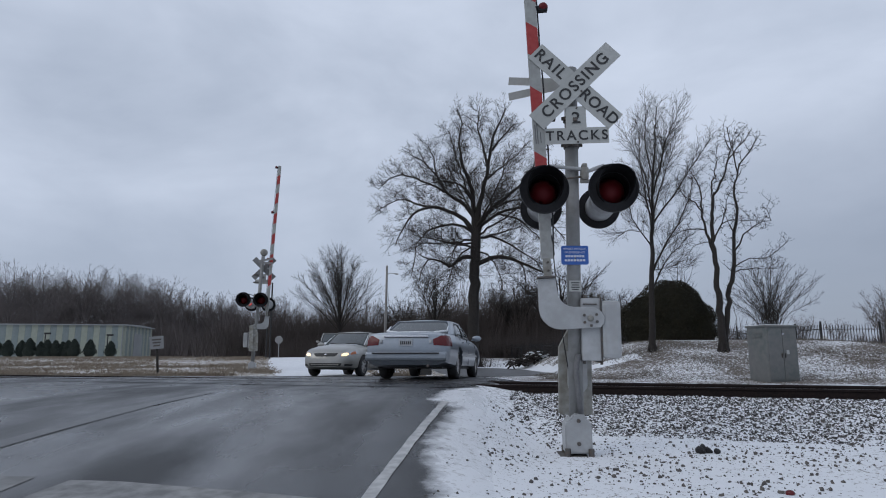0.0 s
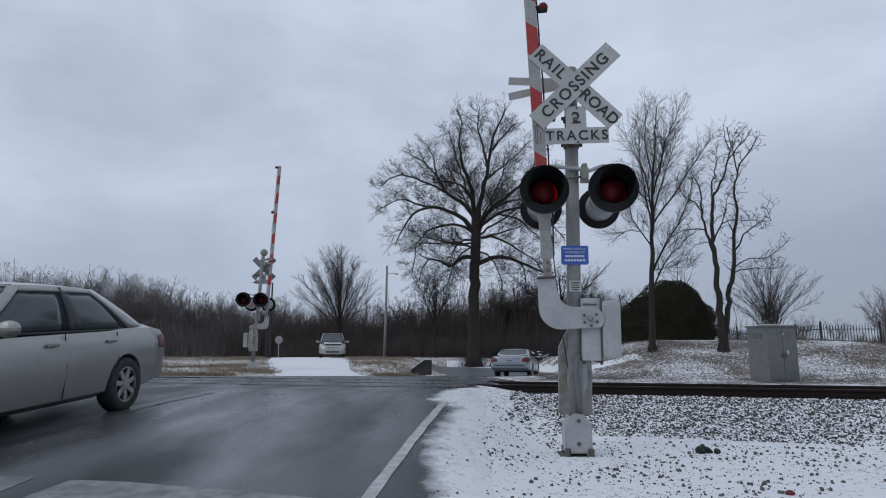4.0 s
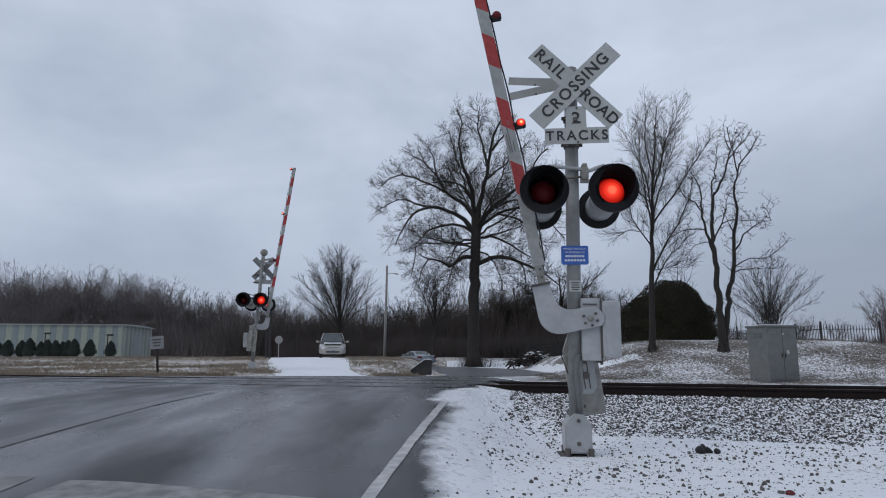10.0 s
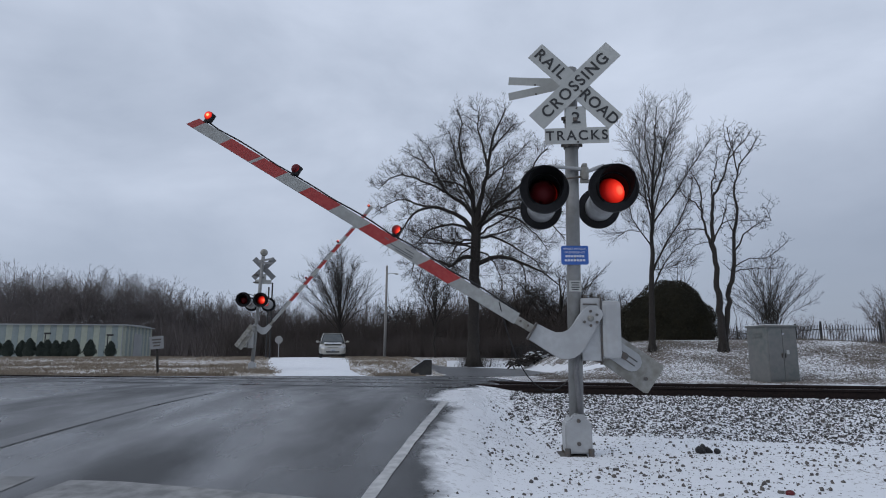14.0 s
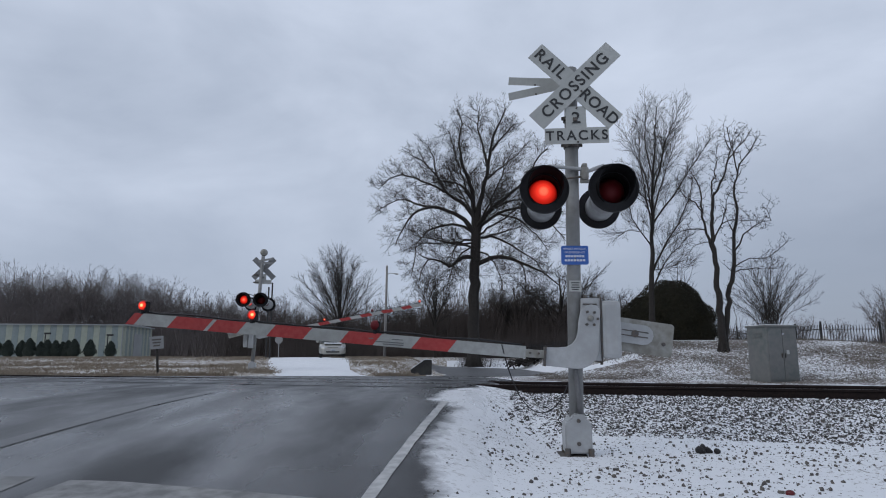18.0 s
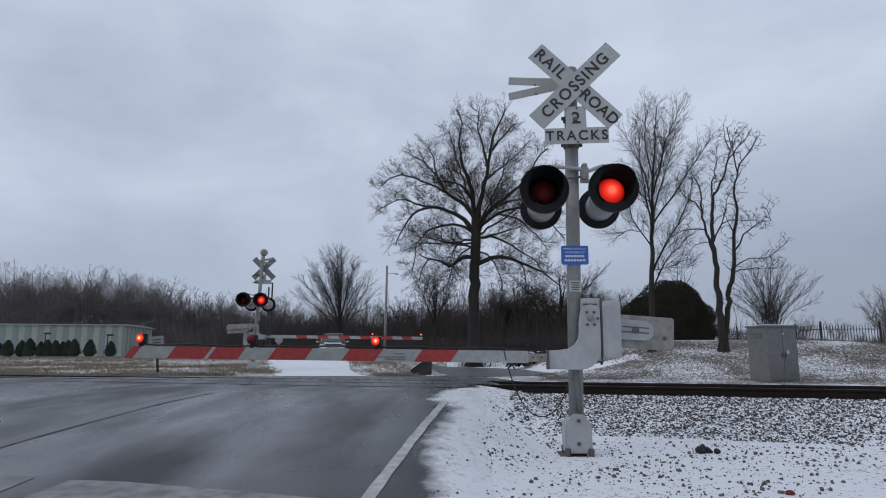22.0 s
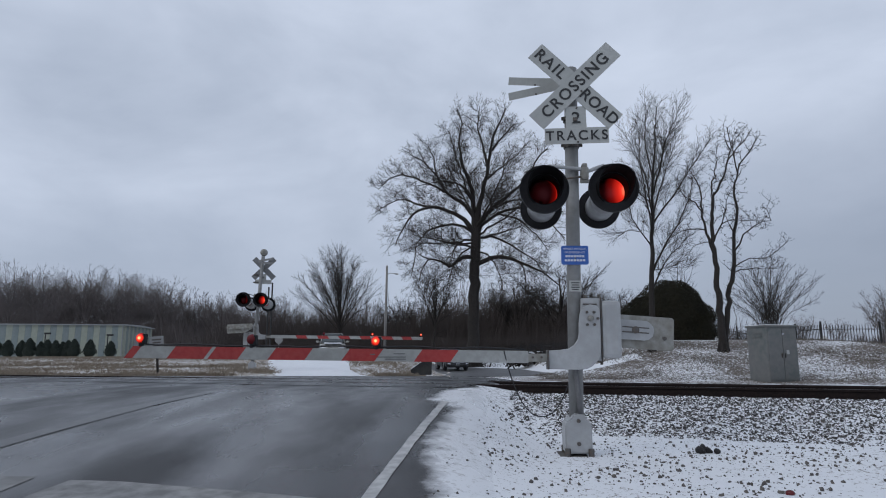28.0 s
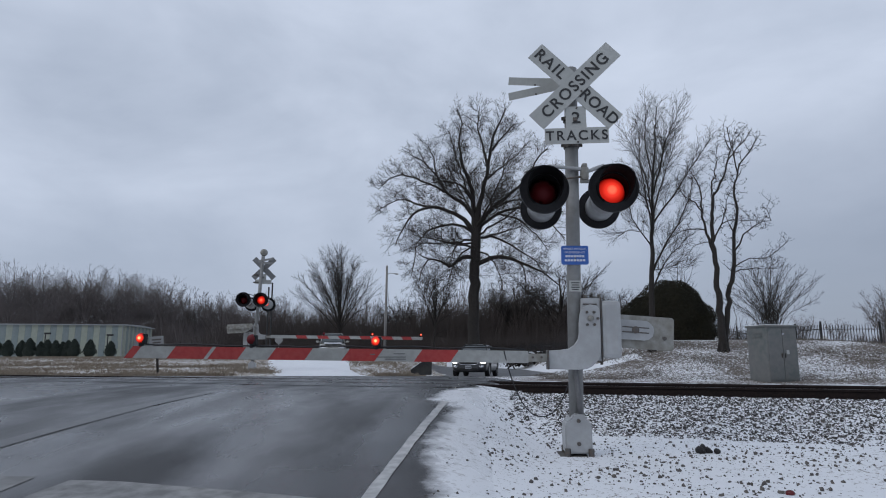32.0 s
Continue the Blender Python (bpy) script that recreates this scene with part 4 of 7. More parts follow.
M_DARK = material("black_plastic", (0.014, 0.014, 0.015), 0.55, grain=(30, (0.03, 0.03, 0.03), 0.5))
M_CHROME = material("chrome_trim", (0.60, 0.61, 0.63), 0.18, 1.0, grain=(15, (0.45, 0.45, 0.46), 0.4))
M_TAIL = material("red_tail_lens", (0.10, 0.007, 0.010), 0.25, spec=0.35, grain=(40, (0.14, 0.012, 0.014), 0.4), coat=0.1)
M_AMBER = material("amber_lens", (0.42, 0.12, 0.04), 0.2, coat=0.4)
M_LENS = material("clear_lamp_lens", (0.45, 0.46, 0.47), 0.15, 0.3, spec=0.8, grain=(30, (0.25, 0.25, 0.26), 0.6), coat=0.6)
M_PLATE = material("number_plate", (0.45, 0.47, 0.50), 0.5, grain=(25, (0.30, 0.32, 0.36), 0.6))


def shine(name, color, strength):
    m = bpy.data.materials.new(name)
    m.use_nodes = True
    b = m.node_tree.nodes["Principled BSDF"]
    b.inputs["Base Color"].default_value = (0.5, 0.5, 0.5, 1)
    b.inputs["Emission Color"].default_value = (*color, 1)
    b.inputs["Emission Strength"].default_value = strength
    return m


M_HEADLIGHT = shine("lit_warm_headlamp", (1.0, 0.72, 0.34), 1.5)
M_HEADWHITE = shine("lit_white_headlamp", (1.0, 0.95, 0.88), 8.0)


def lerp_rows(rows, x):
    for a, b in zip(rows, rows[1:]):
        if a[0] <= x <= b[0]:
            t = (x - a[0]) / (b[0] - a[0])
            t = t * t * (3 - 2 * t) * 0.35 + t * 0.65
            return [p + (q - p) * t for p, q in zip(a[1:], b[1:])]
    return list(rows[0][1:] if x < rows[0][0] else rows[-1][1:])


def carve(bm, cutters, how="DIFFERENCE"):
    """Cuts round wheel openings out of a body mesh."""
    me = bpy.data.meshes.new("cut_a")
    bm.to_mesh(me)
    bm.free()
    a = new("cut_a", me)
    obs = []
    for c in cutters:
        mc = bpy.data.meshes.new("cut_b")
        c.to_mesh(mc)
        c.free()
        o = new("cut_b", mc)
        mod = a.modifiers.new("cut", "BOOLEAN")
        mod.operation, mod.object, mod.solver = how, o, "EXACT"
        obs.append(o)
    out = bpy.data.meshes.new_from_object(a.evaluated_get(bpy.context.evaluated_depsgraph_get()))
    for o in (a, *obs):
        bpy.data.objects.remove(o)
    r = bmesh.new()
    r.from_mesh(out)
    bpy.data.meshes.remove(out)
    return r


def wheel(car, x, y, r, width, spokes):
    side = 1 if y > 0 else -1
    bm = bmesh.new()
    prof = [(r * 0.66, width / 2), (r * 0.80, width / 2 + 0.006), (r * 0.93, width / 2), (r, width / 2 - 0.03), (r, -width / 2 + 0.03), (r * 0.93, -width / 2), (r * 0.66, -width / 2)]
    seg = 36
    rings = [[bm.verts.new((q * math.cos(a), w, q * math.sin(a))) for q, w in prof] for a in (2 * math.pi * k / seg for k in range(seg))]
    for k in range(seg):
        p, q = rings[k], rings[(k + 1) % seg]
        for i in range(len(prof) - 1):
            bm.faces.new((p[i], p[i + 1], q[i + 1], q[i]))
    bmesh.ops.recalc_face_normals(bm, faces=bm.faces)
    w = part("wheel", bm, M_TYRE, car, "black tyre", True)
    w.matrix_basis = pose(x, y, r)
    bm = bmesh.new()
    yy = side * width * 0.36
    cyl(bm, r * 0.67, r * 0.67, 0.02, pose(0, side * width * 0.12, 0, 90, 0, 0), 28)
    part("rim_well", bm, M_DARK, w)
    bm = bmesh.new()
    ring(bm, r * 0.60, r * 0.69, -0.02, 0.02, 28)
    bm2 = bmesh.new()
    cyl(bm2, r * 0.19, r * 0.16, 0.04, pose(0, 0, 0, 90, 0, 0), 16)
    for k in range(spokes):
        a = 2 * math.pi * k / spokes
        box(bm2, r * 0.50, 0.03, r * 0.20, pose(0, 0, 0, 0, -math.degrees(a), 0) @ Matrix.Translation((r * 0.38, 0, 0)), 0.008)
    tmp = bpy.data.meshes.new("t")
    bm2.to_mesh(tmp)
    bm2.free()
    bm.from_mesh(tmp)
    bpy.data.meshes.remove(tmp)
    rim = part("rim", bm, M_ALLOY, w, "silver spoked rim")
    rim.matrix_basis = Matrix.Translation((0, yy, 0))
    return w


def body_shell(rows, n=72, out=0.0):
    """The closed skin of a car body; rows: x, half width, sill z, shoulder z, centre z, along the length."""
    bm = bmesh.new()
    x0, x1 = rows[0][0], rows[-1][0]
    rings = []
    for i in range(n + 1):
        x = x0 + (x1 - x0) * i / n
        w, zb, zs, zt = lerp_rows(rows, x)
        h = zs - zb
        half = [(0.0, zb), (w * 0.78, zb), (w * 0.95, zb + h * 0.10), (w * 0.985, zb + h * 0.28), (w, zb + h * 0.50), (w * 0.994, zb + h * 0.62), (w * 0.985, zb + h * 0.72), (w * 0.96, zb + h * 0.88), (w * 0.90, zs), (w * 0.72, zs + (zt - zs) * 0.62), (w * 0.40, zs + (zt - zs) * 0.93), (0.0, zt)]
        loop = half + [(-y, z) for y, z in half[-2:0:-1]]
        rings.append([bm.verts.new((x, y, z)) for y, z in loop])
    m = len(rings[0])
    for a, b in zip(rings, rings[1:]):
        for k in range(m):
            bm.faces.new((a[k], a[(k + 1) % m], b[(k + 1) % m], b[k]))
    bm.faces.new(rings[0])
    bm.faces.new(rings[-1][::-1])
    bmesh.ops.recalc_face_normals(bm, faces=bm.faces)
    if out:
        bm.normal_update()
        for v in bm.verts:
            v.co += v.normal * out
    return bm


def flush(name, rows, outline, x0, x1, mat, parent, label="", out=0.008):
    """A lamp, grille or opening that lies flush in the body: the skin inside an outline in y and z, between two x."""
    c = bmesh.new()
    f = [c.verts.new((x0, y, z)) for y, z in outline]
    b = [c.verts.new((x1, y, z)) for y, z in outline]
    k = len(outline)
    c.faces.new(f)
    c.faces.new(b[::-1])
    for i in range(k):
        c.faces.new((f[i], f[(i + 1) % k], b[(i + 1) % k], b[i]))
    bmesh.ops.recalc_face_normals(c, faces=c.faces)
    bm = carve(body_shell(rows, 72, out), [c], "INTERSECT")
    p = part(name, bm, mat, parent, label, True)
    mod = p.modifiers.new("edges", "EDGE_SPLIT")
    mod.split_angle = radians(35)
    return p


def sided(outline, s):
    return [(y * s, z) for y, z in outline]


def car_body(car, rows, mat, wheels, r, n=72):
    bm = body_shell(rows, n)
    x0, x1 = rows[0][0], rows[-1][0]
    cutters = []
    for x, y in wheels:
        c = bmesh.new()
        cyl(c, r * 1.12, r * 1.12, 0.60, pose(x, y, r * 1.02, 90, 0, 0), 36)
        cutters.append(c)
    bm = carve(bm, cutters)
    b = part("body", bm, mat, car, "", True)
    mod = b.modifiers.new("edges", "EDGE_SPLIT")
    mod.split_angle = radians(38)
    bm = bmesh.new()
    box(bm, (x1 - x0) * 0.86, rows[len(rows) // 2][1] * 1.5, 0.25, Matrix.Translation(((x0 + x1) / 2, 0, 0.36)), 0.02)
    part("underbody", bm, M_DARK, car)
    return b


def greenhouse(car, base, roof, zb, zr, wb, wr, mat, pillars, snow=True):
    """base: x of rear window foot and windscreen foot; roof: x of the roof's rear and front edge; z and half widths of both."""
    (br, bf), (rr, rf) = base, roof

    def pt(u, v, s, out=0.0):
        """u 0 rear to 1 front, v 0 belt to 1 roof, side s."""
        x = (br + (bf - br) * u) * (1 - v) + (rr + (rf - rr) * u) * v
        zc = zb + (zr - zb) * v
        w = wb + (wr - wb) * v + 0.03 * math.sin(math.pi * v)
        w *= 1 - 0.10 * (2 * u - 1) ** 4
        return Vector((x, s * (w + out), zc))

    def quad_patch(name, f, mat, nu, nv, label="", thick=0.012):
        bm = bmesh.new()
        g = [[bm.verts.new(f(i / nu, j / nv)) for j in range(nv + 1)] for i in range(nu + 1)]
        for i in range(nu):
            for j in range(nv):
                bm.faces.new((g[i][j], g[i + 1][j], g[i + 1][j + 1], g[i][j + 1]))
        bmesh.ops.recalc_face_normals(bm, faces=bm.faces)
        bmesh.ops.solidify(bm, geom=bm.faces[:], thickness=thick)
        return part(name, bm, mat, car, label, True)

    def screen(u):
        edge = 1 if u == 1 else -1

        def f(a, v):
            p, q = pt(u, v * 1.03, -1), pt(u, v * 1.03, 1)
            c = p.lerp(q, a)
            return c + Vector((edge * 0.16 * math.sin(math.pi * a), 0, 0.0)) * (1 - 0.45 * v)
        return f

    quad_patch("windscreen", screen(1), M_GLASS, 10, 6, "dark tinted windscreen")
    quad_patch("rear_window", screen(0), M_GLASS, 10, 6, "dark tinted rear window")
    for s in (-1, 1):
        for a, b in zip(pillars, pillars[1:]):
            quad_patch("side_window", lambda u, v, s=s, a=a, b=b: pt(a + (b - a) * u, v * 0.93, s, -0.004), M_GLASS, 5, 4, "dark side window")
        for k, p in enumerate(pillars):
            lo, hi = (-0.012, p) if k == 0 else ((p, 1.012) if k == len(pillars) - 1 else (p - 0.016, p + 0.016))
            quad_patch("pillar", lambda u, v, s=s, lo=lo, hi=hi: pt(lo + (hi - lo) * u, v, s, 0.008), M_DARK if 0 < k < len(pillars) - 1 else mat, 3, 6, thick=0.02)
        quad_patch("window_trim", lambda u, v, s=s: pt(pillars[0] + (pillars[-1] - pillars[0]) * u, -0.02 + 0.05 * v, s, 0.010), M_DARK, 10, 1, thick=0.012)
        quad_patch("roof_rail", lambda u, v, s=s: pt(-0.02 + 1.04 * u, 0.90 + 0.10 * v, s, 0.006), mat, 12, 2, thick=0.02)

    def roof_f(u, a):
        p, q = pt(-0.02 + 1.04 * u, 1, -1), pt(-0.02 + 1.04 * u, 1, 1)
        c = p.lerp(q, a)
        c.z += 0.06 * max(0.0, math.sin(math.pi * a)) ** 0.7 * max(0.0, math.sin(math.pi * u)) ** 0.5
        c.x += (0.16 * 0.55 * math.sin(math.pi * a)) * (2 * u - 1)
        return c
    quad_patch("roof", roof_f, mat, 14, 12, thick=0.02)
    return pt


def blob(bm, m, sx, sy, sz, seg=16):
    bmesh.ops.create_uvsphere(bm, u_segments=seg, v_segments=seg // 2, radius=1.0, matrix=m @ Matrix.Diagonal((sx, sy, sz, 1)))
    return bm


def mirrors(car, x, y, z, mat):
    for s in (-1, 1):
        bm = bmesh.new()
        blob(bm, pose(x, s * (y + 0.13), z, 0, 0, s * -10), 0.075, 0.125, 0.078, 18)
        box(bm, 0.06, 0.12, 0.03, pose(x, s * (y + 0.04), z - 0.04, 0, 0, s * -10), 0.01)
        part("wing_mirror", bm, mat, car)


def seams(car, xs, y, z0, z1, handles, mat):
    """Door gaps and handles on both flanks."""
    for s in (-1, 1):
        for x in xs:
            bm = bmesh.new()
            tube(bm, [(x + 0.02, s * (y - 0.02), z0), (x, s * (y + 0.001), (z0 + z1) / 2), (x - 0.03, s * (y - 0.055), z1)], 0.006, 5)
            part("door_gap", bm, M_DARK, car)
        for x in handles:
            bm = bmesh.new()
            box(bm, 0.17, 0.03, 0.035, Matrix.Translation((x, s * (y - 0.012), z1 - 0.10)), 0.01)
            part("door_handle", bm, mat, car)


def plate_bars(car, x, z, w=0.30, face=1):
    bm = bmesh.new()
    box(bm, 0.012, w, 0.15, Matrix.Translation((x, 0, z)), 0.003)
    p = part("number_plate", bm, M_PLATE, car, "number plate")
    bm = bmesh.new()
    for k in range(6):
        box(bm, 0.006, 0.028, 0.07, Matrix.Translation((x + face * 0.008, (k - 2.5) * 0.043, z - 0.01)))
    part("lettering", bm, M_DARK, p)


def sedan_silver():
    c = thing("sedan", Matrix(), "silver-beige sedan with lit headlights, snow on its glass", "car")
    r, wb = 0.315, 1.36
    wl = [(wb + 0.10, 0.80), (wb + 0.10, -0.80), (0.10 - wb, 0.80), (0.10 - wb, -0.80)]
    rows = [(-2.42, 0.62, 0.36, 0.86, 0.90), (-2.34, 0.78, 0.28, 0.93, 0.98), (-1.9, 0.87, 0.22, 0.97, 1.06), (-1.2, 0.90, 0.20, 0.97, 1.04), (0, 0.905, 0.20, 0.94, 1.0), (0.95, 0.90, 0.20, 0.92, 1.02), (1.5, 0.895, 0.20, 0.87, 0.985), (2.0, 0.86, 0.20, 0.80, 0.90),
            (2.18, 0.79, 0.21, 0.745, 0.835), (2.30, 0.68, 0.22, 0.67, 0.76), (2.37, 0.58, 0.25, 0.60, 0.68), (2.41, 0.46, 0.28, 0.54, 0.61)]
    car_body(c, rows, M_SILVER, wl, r)
    greenhouse(c, (-1.85, 1.02), (-0.98, 0.26), 0.96, 1.435, 0.81, 0.645, M_SILVER, [0.14, 0.52, 0.93])
    ws = [wheel(c, x, y, r, 0.20, 7) for x, y in wl]
    mirrors(c, 0.72, 0.84, 1.02, M_SILVER)
    seams(c, (0.98, -0.18, -1.08), 0.90, 0.28, 0.94, (0.02, -0.95), M_SILVER)
    for s in (-1, 1):
        h = flush("headlight", rows, sided([(0.41, 0.600), (0.52, 0.590), (0.66, 0.595), (0.80, 0.635), (0.93, 0.72), (0.93, 0.80), (0.82, 0.79), (0.66, 0.755), (0.50, 0.69)], s), 1.86, 2.5, M_LENS, c, "lit headlamp behind a clear lens")
        flush("bulb", rows, sided([(0.52, 0.615), (0.60, 0.606), (0.68, 0.625), (0.71, 0.665), (0.67, 0.710), (0.58, 0.70), (0.52, 0.66)], s), 2.0, 2.5, M_HEADLIGHT, h, "warm glowing bulb", 0.013)
        flush("turn_lens", rows, sided([(0.75, 0.645), (0.84, 0.67), (0.90, 0.72), (0.89, 0.765), (0.80, 0.755), (0.75, 0.71)], s), 1.98, 2.3, M_AMBER, h, "amber turn lens", 0.012)
        flush("fog_recess", rows, sided([(0.60, 0.30), (0.78, 0.31), (0.80, 0.36), (0.62, 0.365)], s), 1.95, 2.5, M_DARK, c)
        flush("tail_light", rows, sided([(0.50, 0.72), (0.88, 0.70), (0.92, 0.86), (0.60, 0.88)], s), -2.5, -2.1, M_TAIL, c, "red tail lamp")
        bm = bmesh.new()
        tube(bm, [(1.10, s * 0.08, 1.03), (0.98, s * 0.52, 1.06)], 0.010, 6)
        part("wiper", bm, M_DARK, c)
    g = flush("grille", rows, [(-0.30, 0.590), (0.30, 0.590), (0.36, 0.625), (0.40, 0.695), (-0.40, 0.695), (-0.36, 0.625)], 2.1, 2.5, M_DARK, c, "black slatted grille")
    for k in range(3):
        bm = bmesh.new()
        box(bm, 0.03, 0.62 - 0.03 * k, 0.006, pose(2.385 - 0.016 * (2 - k), 0, 0.672 - 0.028 * k), 0.002)
        part("slat", bm, M_GREYCABLE, g)
    bm = bmesh.new()
    blob(bm, pose(2.392, 0, 0.645), 0.012, 0.045, 0.03)
    part("badge", bm, M_CHROME, g, "", True)
    li = flush("lower_intake", rows, [(-0.50, 0.30), (0.50, 0.30), (0.54, 0.39), (-0.54, 0.39)], 2.0, 2.5, M_DARK, c, "black lower air intake")
    bm = bmesh.new()
    box(bm, 0.03, 0.92, 0.012, pose(2.405, 0, 0.345), 0.004)
    part("intake_bar", bm, M_SILVER, li)
    bm = bmesh.new()
    for s in (-1, 1):
        tube(bm, [(1.02, s * 0.70, 0.99), (0.72, s * 0.66, 1.18), (0.42, s * 0.60, 1.36)], [0.018, 0.014, 0.008], 6)
    tube(bm, [(1.08, -0.5, 1.005), (1.17, 0, 1.015), (1.08, 0.5, 1.005)], 0.010, 6)
    part("snow_on_screen", bm, M_DRIVE, c, "snow left along the windscreen edge", True)
    plate_bars(c, -2.42, 0.72)
    return c, ws


def sedan_blue():
    c = thing("sedan", Matrix(), "pale blue full-size sedan seen from behind, snow on its rear glass", "car")
    r, wb = 0.345, 1.455
    wl = [(wb, 0.82), (wb, -0.82), (-wb, 0.82), (-wb, -0.82)]
    rows = [(-2.83, 0.80, 0.42, 0.80, 0.86), (-2.78, 0.90, 0.32, 0.93, 0.99), (-2.60, 0.95, 0.28, 0.99, 1.04), (-1.9, 0.98, 0.24, 0.99, 1.06), (-0.5, 0.985, 0.22, 0.95, 1.02), (0.9, 0.98, 0.22, 0.94, 1.0), (1.8, 0.96, 0.22, 0.88, 0.97), (2.35, 0.92, 0.24, 0.80, 0.88), (2.52, 0.80, 0.28, 0.72, 0.78)]
    car_body(c, rows, M_ICEBLUE, wl, r)
    greenhouse(c, (-1.92, 1.12), (-1.15, 0.28), 0.98, 1.37, 0.85, 0.68, M_ICEBLUE, [0.16, 0.52, 0.93])
    ws = [wheel(c, x, y, r, 0.22, 10) for x, y in wl]
    mirrors(c, 0.75, 0.92, 1.02, M_ICEBLUE)
    seams(c, (1.05, -0.2, -1.2), 0.98, 0.32, 0.95, (0.0, -1.05), M_CHROME)
    for s in (-1, 1):
        h = flush("tail_light", rows, sided([(0.62, 0.74), (0.97, 0.72), (1.0, 0.95), (0.78, 0.955), (0.60, 0.86)], s), -2.95, -2.42, M_TAIL, c, "red tail lamp")
        bm = bmesh.new()
        box(bm, 0.05, 0.07, 0.08, pose(-2.83, s * 0.56, 0.82), 0.015)
        part("reverse_lens", bm, M_LENS, h)
        bm = bmesh.new()
        blob(bm, pose(2.42, s * 0.66, 0.70), 0.13, 0.20, 0.09)
        part("headlight", bm, M_LENS, c, "", True)
        bm = bmesh.new()
        box(bm, 2.4, 0.02, 0.05, pose(-0.1, s * 0.99, 0.55), 0.008)
        part("side_moulding", bm, M_ICEBLUE, c)
    bm = bmesh.new()
    box(bm, 0.14, 1.84, 0.20, pose(-2.80, 0, 0.50), 0.06)
    part("rear_bumper", bm, M_ICEBLUE, c, "pale blue rear bumper")
    bm = bmesh.new()
    box(bm, 0.02, 1.5, 0.03, pose(-2.885, 0, 0.565), 0.005)
    part("bumper_strip", bm, M_DARK, c)
    bm = bmesh.new()
    box(bm, 0.03, 1.0, 0.045, pose(-2.82, 0, 0.93), 0.01)
    part("boot_trim", bm, M_CHROME, c, "chrome boot strip")
    plate_bars(c, -2.85, 0.80, 0.31, -1)
    bm = bmesh.new()
    for s in (-1, 1):
        tube(bm, [(-1.95, s * 0.45, 1.06), (-1.80, s * 0.72, 1.10), (-1.55, s * 0.70, 1.22)], [0.03, 0.025, 0.01], 7)
    tube(bm, [(-2.0, -0.5, 1.055), (-2.08, 0, 1.06), (-2.0, 0.5, 1.055)], 0.02, 7)
    part("snow_on_rear", bm, M_DRIVE, c, "snow along the rear window", True)
    bm = bmesh.new()
    cyl(bm, 0.03, 0.03, 0.14, pose(-2.80, -0.5, 0.30, 0, 90, 0), 10)
    part("exhaust", bm, M_BOLT, c)
    return c, ws


def suv_dark():
    c = thing("suv", Matrix(), "dark charcoal crossover with lit white headlights", "car")
    r, wb = 0.36, 1.40
    wl = [(wb, 0.80), (wb, -0.80), (-wb, 0.80), (-wb, -0.80)]
    rows = [(-2.30, 0.80, 0.45, 1.0, 1.05), (-2.2, 0.90, 0.32, 1.1, 1.12), (-1.4, 0.94, 0.27, 1.12, 1.15), (0, 0.945, 0.25, 1.06, 1.10), (0.95, 0.94, 0.25, 1.02, 1.10), (1.6, 0.92, 0.25, 0.98, 1.06), (2.15, 0.86, 0.26, 0.92, 1.0), (2.32, 0.74, 0.27, 0.80, 0.88), (2.38, 0.62, 0.30, 0.62, 0.70)]
    car_body(c, rows, M_DARKCAR, wl, r)
    greenhouse(c, (-2.15, 1.05), (-1.75, 0.25), 1.08, 1.63, 0.85, 0.63, M_DARKCAR, [0.05, 0.34, 0.62, 0.94])
    ws = [wheel(c, x, y, r, 0.22, 5) for x, y in wl]
    mirrors(c, 0.75, 0.88, 1.15, M_DARKCAR)
    seams(c, (1.0, -0.1, -1.1), 0.94, 0.35, 1.05, (0.05, -0.9), M_DARKCAR)
    for s in (-1, 1):
        h = flush("headlight", rows, sided([(0.52, 0.64), (0.95, 0.68), (0.95, 0.86), (0.54, 0.80)], s), 1.9, 2.5, M_LENS, c, "lit white headlamp")
        flush("bulb", rows, sided([(0.60, 0.66), (0.80, 0.66), (0.82, 0.78), (0.62, 0.77)], s), 1.9, 2.5, M_HEADWHITE, h, "glowing white bulb", 0.014)
        bm = bmesh.new()
        blob(bm, pose(2.34, s * 0.66, 0.50), 0.06, 0.10, 0.07)
        f = part("fog_light", bm, M_CHROME, c, "", True)
        bm = bmesh.new()
        tube(bm, [(2.42, s * 0.52, 0.55), (2.40, s * 0.62, 0.42), (2.36, s * 0.76, 0.55)], 0.015, 6)
        part("trim", bm, M_CHROME, f, "", True)
    bm = bmesh.new()
    box(bm, 0.10, 1.0, 0.26, pose(2.36, 0, 0.74), 0.04)
    g = part("grille", bm, M_DARK, c, "black grille with chrome edge")
    bm = bmesh.new()
    tube(bm, [(2.42, -0.53, 0.80), (2.44, -0.42, 0.60), (2.45, 0, 0.57), (2.44, 0.42, 0.60), (2.42, 0.53, 0.80)], 0.02, 8)
    blob(bm, pose(2.42, 0, 0.76), 0.012, 0.08, 0.03)
    part("grille_trim", bm, M_CHROME, g, "", True)
    bm = bmesh.new()
    box(bm, 0.08, 0.9, 0.12, pose(2.37, 0, 0.40), 0.03)
    part("lower_intake", bm, M_DARK, c)
    plate_bars(c, 2.43, 0.47)
    return c, ws


